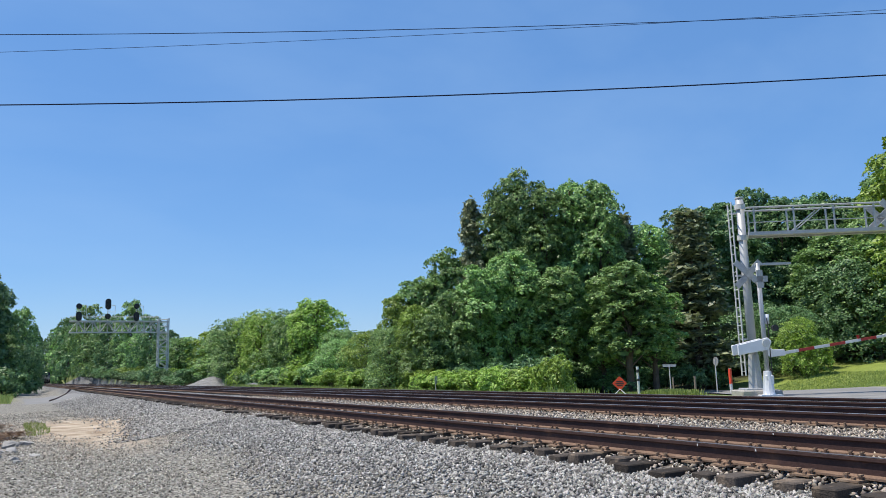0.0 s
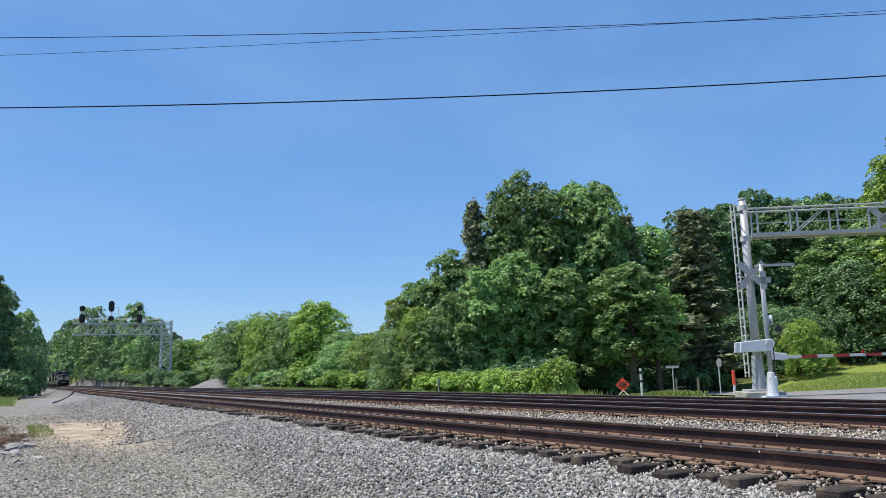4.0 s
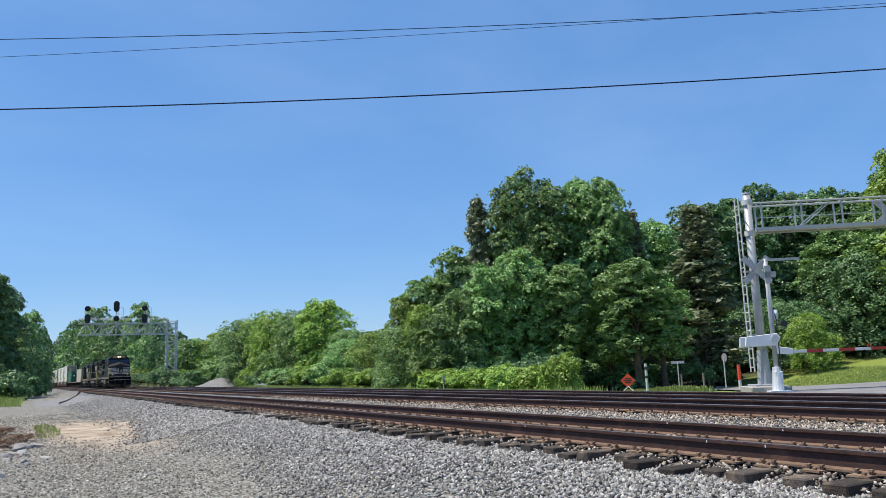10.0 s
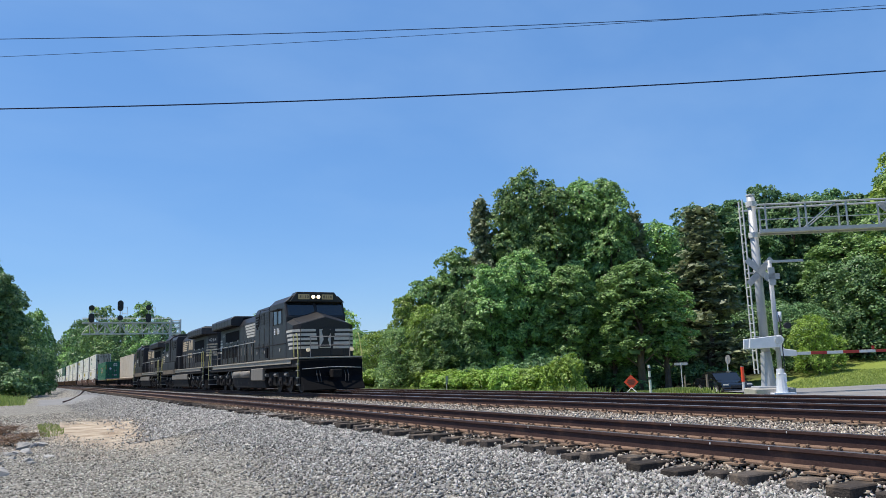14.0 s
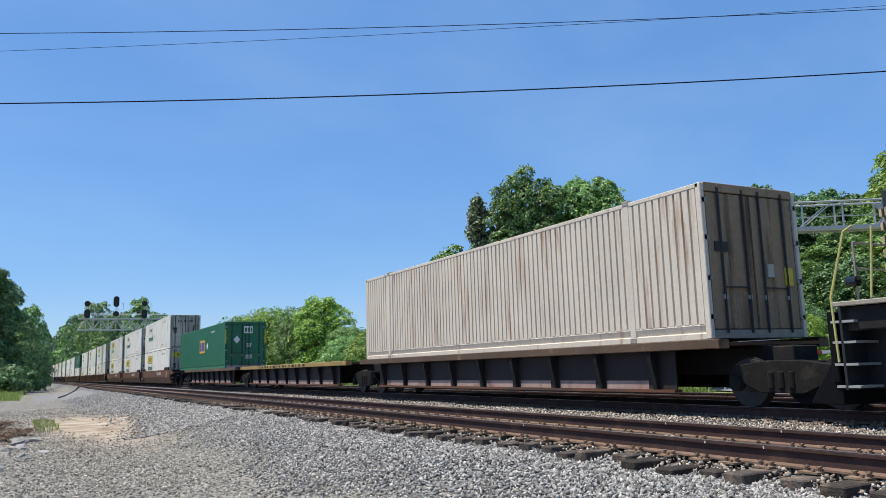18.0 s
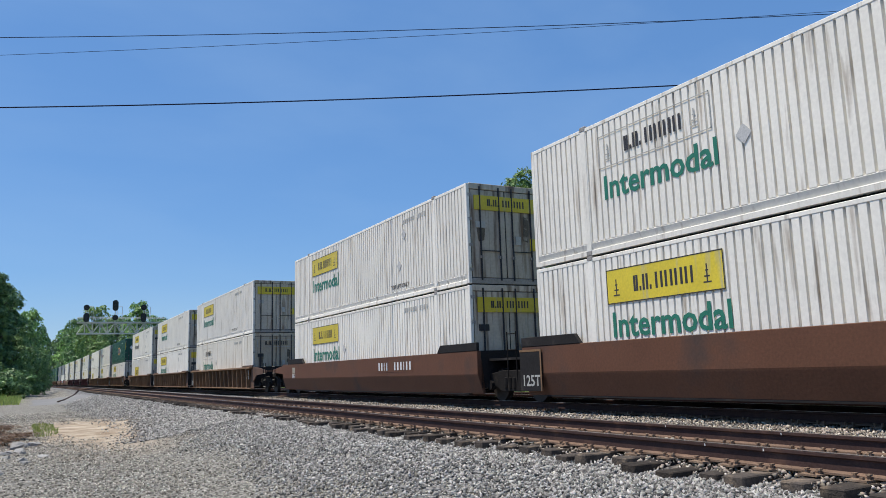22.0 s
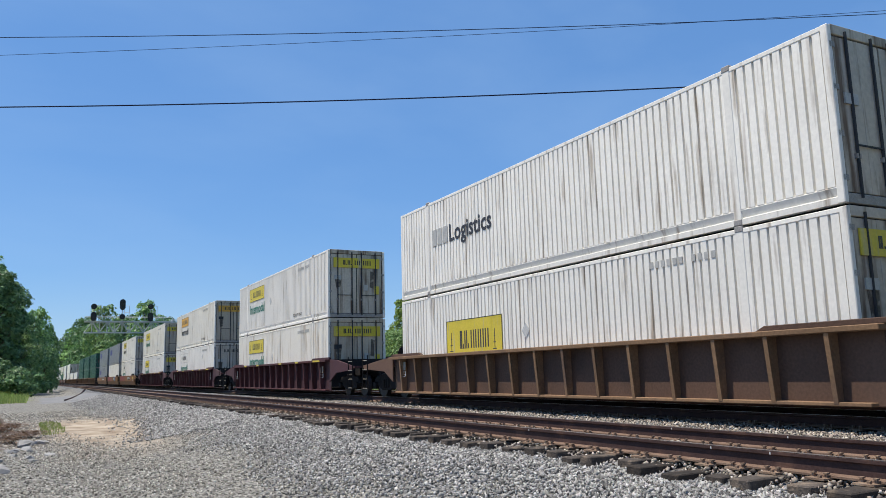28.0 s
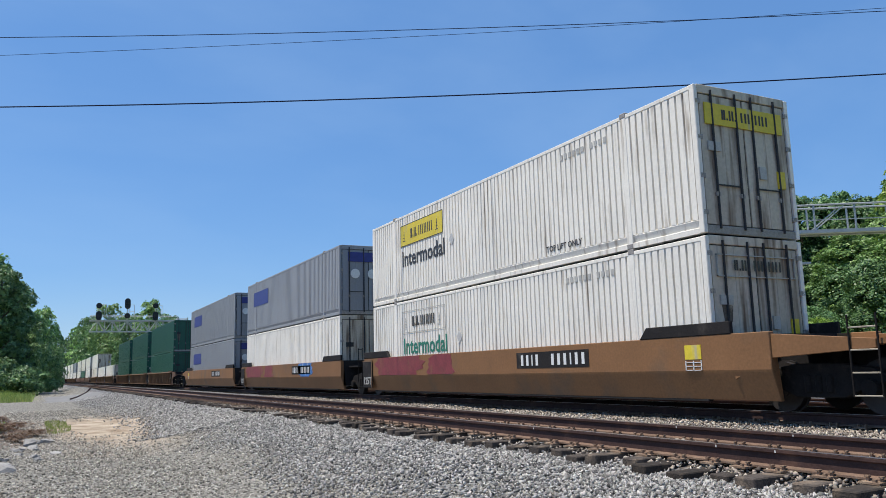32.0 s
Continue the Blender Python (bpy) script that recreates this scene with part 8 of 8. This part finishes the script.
blades("lawn_grass", 30000, lambda a, b: (33 + 15 * a + 4 * b, 19.5 + 15 * b + 3 * a), 0.04, 0.12, "grass", "short mown lawn on the bank", 10)

# ---- stone piles and rocks ----


def heap(name, x, y, w, h, label, mat):
    v, f, n = [], [], 26
    z0 = ground_z(x, y) - 0.05
    for j in range(n + 1):
        for i in range(n + 1):
            a, b = 2 * i / n - 1, 2 * j / n - 1
            d = math.hypot(a, b)
            z = h * max(0, 1 - d) ** 0.85 * (1 + 0.25 * noise.noise(Vector((a * 3 + x, b * 3, 1)))) + 0.05 * noise.noise(Vector((a * 20, b * 20, x)))
            v.append((a * w, b * w * 0.8, z if d < 1 else 0))
    f = [(j * (n + 1) + i, j * (n + 1) + i + 1, (j + 1) * (n + 1) + i + 1, (j + 1) * (n + 1) + i) for j in range(n) for i in range(n)]
    s = Shape().add(v, f)
    return solid(name, s, M[mat], label, "stone pile", "stone piles", "stuff", at=pose(x, y, z0))


heap("ballast_pile", 23.7, 111.5, 4.0, 1.25, "grey pile of spare ballast stone", "heap_stone")
heap("ballast_pile", 23.3, 88.5, 2.0, 0.6, "small pale pile of stone beside the tracks", "heap_stone")


def boulder(seed, size):
    r = random.Random(seed)
    bm = bmesh.new()
    bmesh.ops.create_icosphere(bm, subdivisions=1, radius=1)
    o = Vector((r.uniform(0, 9), r.uniform(0, 9), 0))
    for q in bm.verts:
        q.co *= 1 + 0.75 * noise.noise(q.co * 1.5 + o) + 0.15 * noise.noise(q.co * 4 + o)
        q.co.z *= 0.6
    me = bpy.data.meshes.new("rock")
    bm.to_mesh(me)
    bm.free()
    me.materials.append(M["rock"])
    return me


ROCKS = [boulder(i, 1) for i in range(5)]
rk = random.Random(12)
for i in range(26):
    x, y = -0.45 + rk.uniform(-0.45, 0.45) + (0.045 * i if i < 20 else 0), 16.2 + 0.42 * i + rk.uniform(-0.3, 0.3)
    if x > 0.75:
        x = 0.3
    s = rk.uniform(0.07, 0.2)
    o = tagged(new("rock", ROCKS[i % 5]), "broken pale grey rock at the lot's edge", "rock", "rocks along the lot")
    o.matrix_basis = pose(x, y, ground_z(x, y) + 0.1 * s, rk.uniform(-20, 20), rk.uniform(-20, 20), rk.uniform(0, 360)) @ Matrix.Diagonal((s, s * 1.2, s, 1))

# ---- the waiting car ----


def sedan():
    t = thing("car", "dark four-door car with headlights approaching the crossing", "car")
    body = Shape()
    prof = [(-2.32, 0.45), (-2.35, 0.62), (-2.2, 0.78), (-1.2, 0.92), (-0.55, 1.32), (0.2, 1.45), (1.1, 1.4), (1.75, 1.1), (2.25, 1.02), (2.33, 0.7), (2.28, 0.4), (1.9, 0.25), (-1.9, 0.25)]
    lower = [(-2.32, 0.45), (-2.35, 0.62), (-2.2, 0.78), (-1.2, 0.93), (1.75, 1.05), (2.25, 1.02), (2.33, 0.7), (2.28, 0.4), (1.9, 0.22), (-1.9, 0.22)]
    part("body", Shape().prism(lower, "x", -0.9, 0.9), M["car_paint"], t, "dark glossy car body", bevel=0.06)
    g = [(-1.15, 0.92), (-0.5, 1.33), (0.2, 1.42), (1.1, 1.37), (1.7, 1.04)]
    part("glasshouse", Shape().prism(g, "x", -0.74, 0.74), M["glass"], t, "dark tinted windows", bevel=0.04)
    part("roof", Shape().prism([(-0.45, 1.36), (0.2, 1.45), (1.1, 1.4), (1.15, 1.34), (0.2, 1.38), (-0.4, 1.3)], "x", -0.7, 0.7), M["car_paint"], t, bevel=0.02)
    for y in (-1.4, 1.4):
        for s in (-1, 1):
            w = part("wheel", Shape().cyl((s * 0.74, y, 0.33), (s * 0.93, y, 0.33), 0.33, 18), M["tyre"], t, "black tyre")
            part("rim", Shape().cyl((s * 0.92, y, 0.33), (s * 0.94, y, 0.33), 0.21, 12), M["galv"], w, "silver wheel rim")
    for s in (-1, 1):
        part("headlight", Shape().box(s * 0.68 - 0.14, s * 0.68 + 0.14, -2.36, -2.2, 0.64, 0.74), M["pale"], t, "clear headlight", bevel=0.02)
        part("wing_mirror", Shape().box(s * 0.98 - 0.09, s * 0.98 + 0.09, -0.85, -0.72, 0.95, 1.07), M["car_paint"], t, bevel=0.02)
        part("tail_light", Shape().box(s * 0.65 - 0.2, s * 0.65 + 0.2, 2.2, 2.34, 0.75, 0.88), M["lamp_red"], t, bevel=0.02)
    part("grille", Shape().box(-0.4, 0.4, -2.375, -2.3, 0.5, 0.66), M["grille"], t)
    part("bumper", Shape().box(-0.86, 0.86, -2.4, -2.2, 0.3, 0.46), M["car_paint"], t, bevel=0.04)
    return t


waiting_car = sedan()


def motions():
    for ob, y, z, turn in MOVING:
        rows = []
        for i in range(17):
            at = y - SPEED * (2.0 * i - 14.5)
            mid = at + (-10 if turn else 8)                     # the vehicle's own middle lies on the track
            lean = heading(mid)
            rows.append((2.0 * i, pose(MAIN_TRACK + bend(mid) + math.tan(radians(lean)) * (mid - at), at, z, 0, 0, turn + lean)))
        walk(ob, rows)
    walk(gate_arm, [(t, pose(0, 0, GATE_Z, 0, 0, 0) @ pose(0, 0, 0, a, 0, 0)) for t, a in
                    ((0.0, 8.0), (0.5, 5.6), (1.0, 3.2), (1.5, 1.2), (2.0, 0.2), (3.0, 0.0), (32.0, 0.0))])
    way = [(0.0, 52.5, 92.0), (6.0, 49.6, 74.0), (10.5, 46.2, 55.2), (11.0, 45.5, 52.5), (11.5, 44.8, 50.2), (12.0, 44.4, 47.5), (12.5, 43.8, 44.8), (13.0, 43.1, 42.5), (13.5, 42.1, 40.3),
           (14.0, 41.1, 38.1), (14.5, 40.1, 36.2), (16.0, 36.9, 32.0), (18.0, 33.6, 28.2), (20.0, 32.2, 26.6), (32.0, 32.2, 26.6)]
    rows = []
    for i, (t, x, y) in enumerate(way):
        a, b = way[max(i - 1, 0)], way[min(i + 1, len(way) - 1)]
        if i == len(way) - 1:
            a, b = way[i - 2], way[i - 1]
        rows.append((t, pose(x * 0.89, y * 0.89, ground_z(x * 0.89, y * 0.89) - 0.08, 0, 0, -math.degrees(math.atan2(b[1] - a[1], b[0] - a[0])) - 90)))
    walk(waiting_car, rows)


motions()
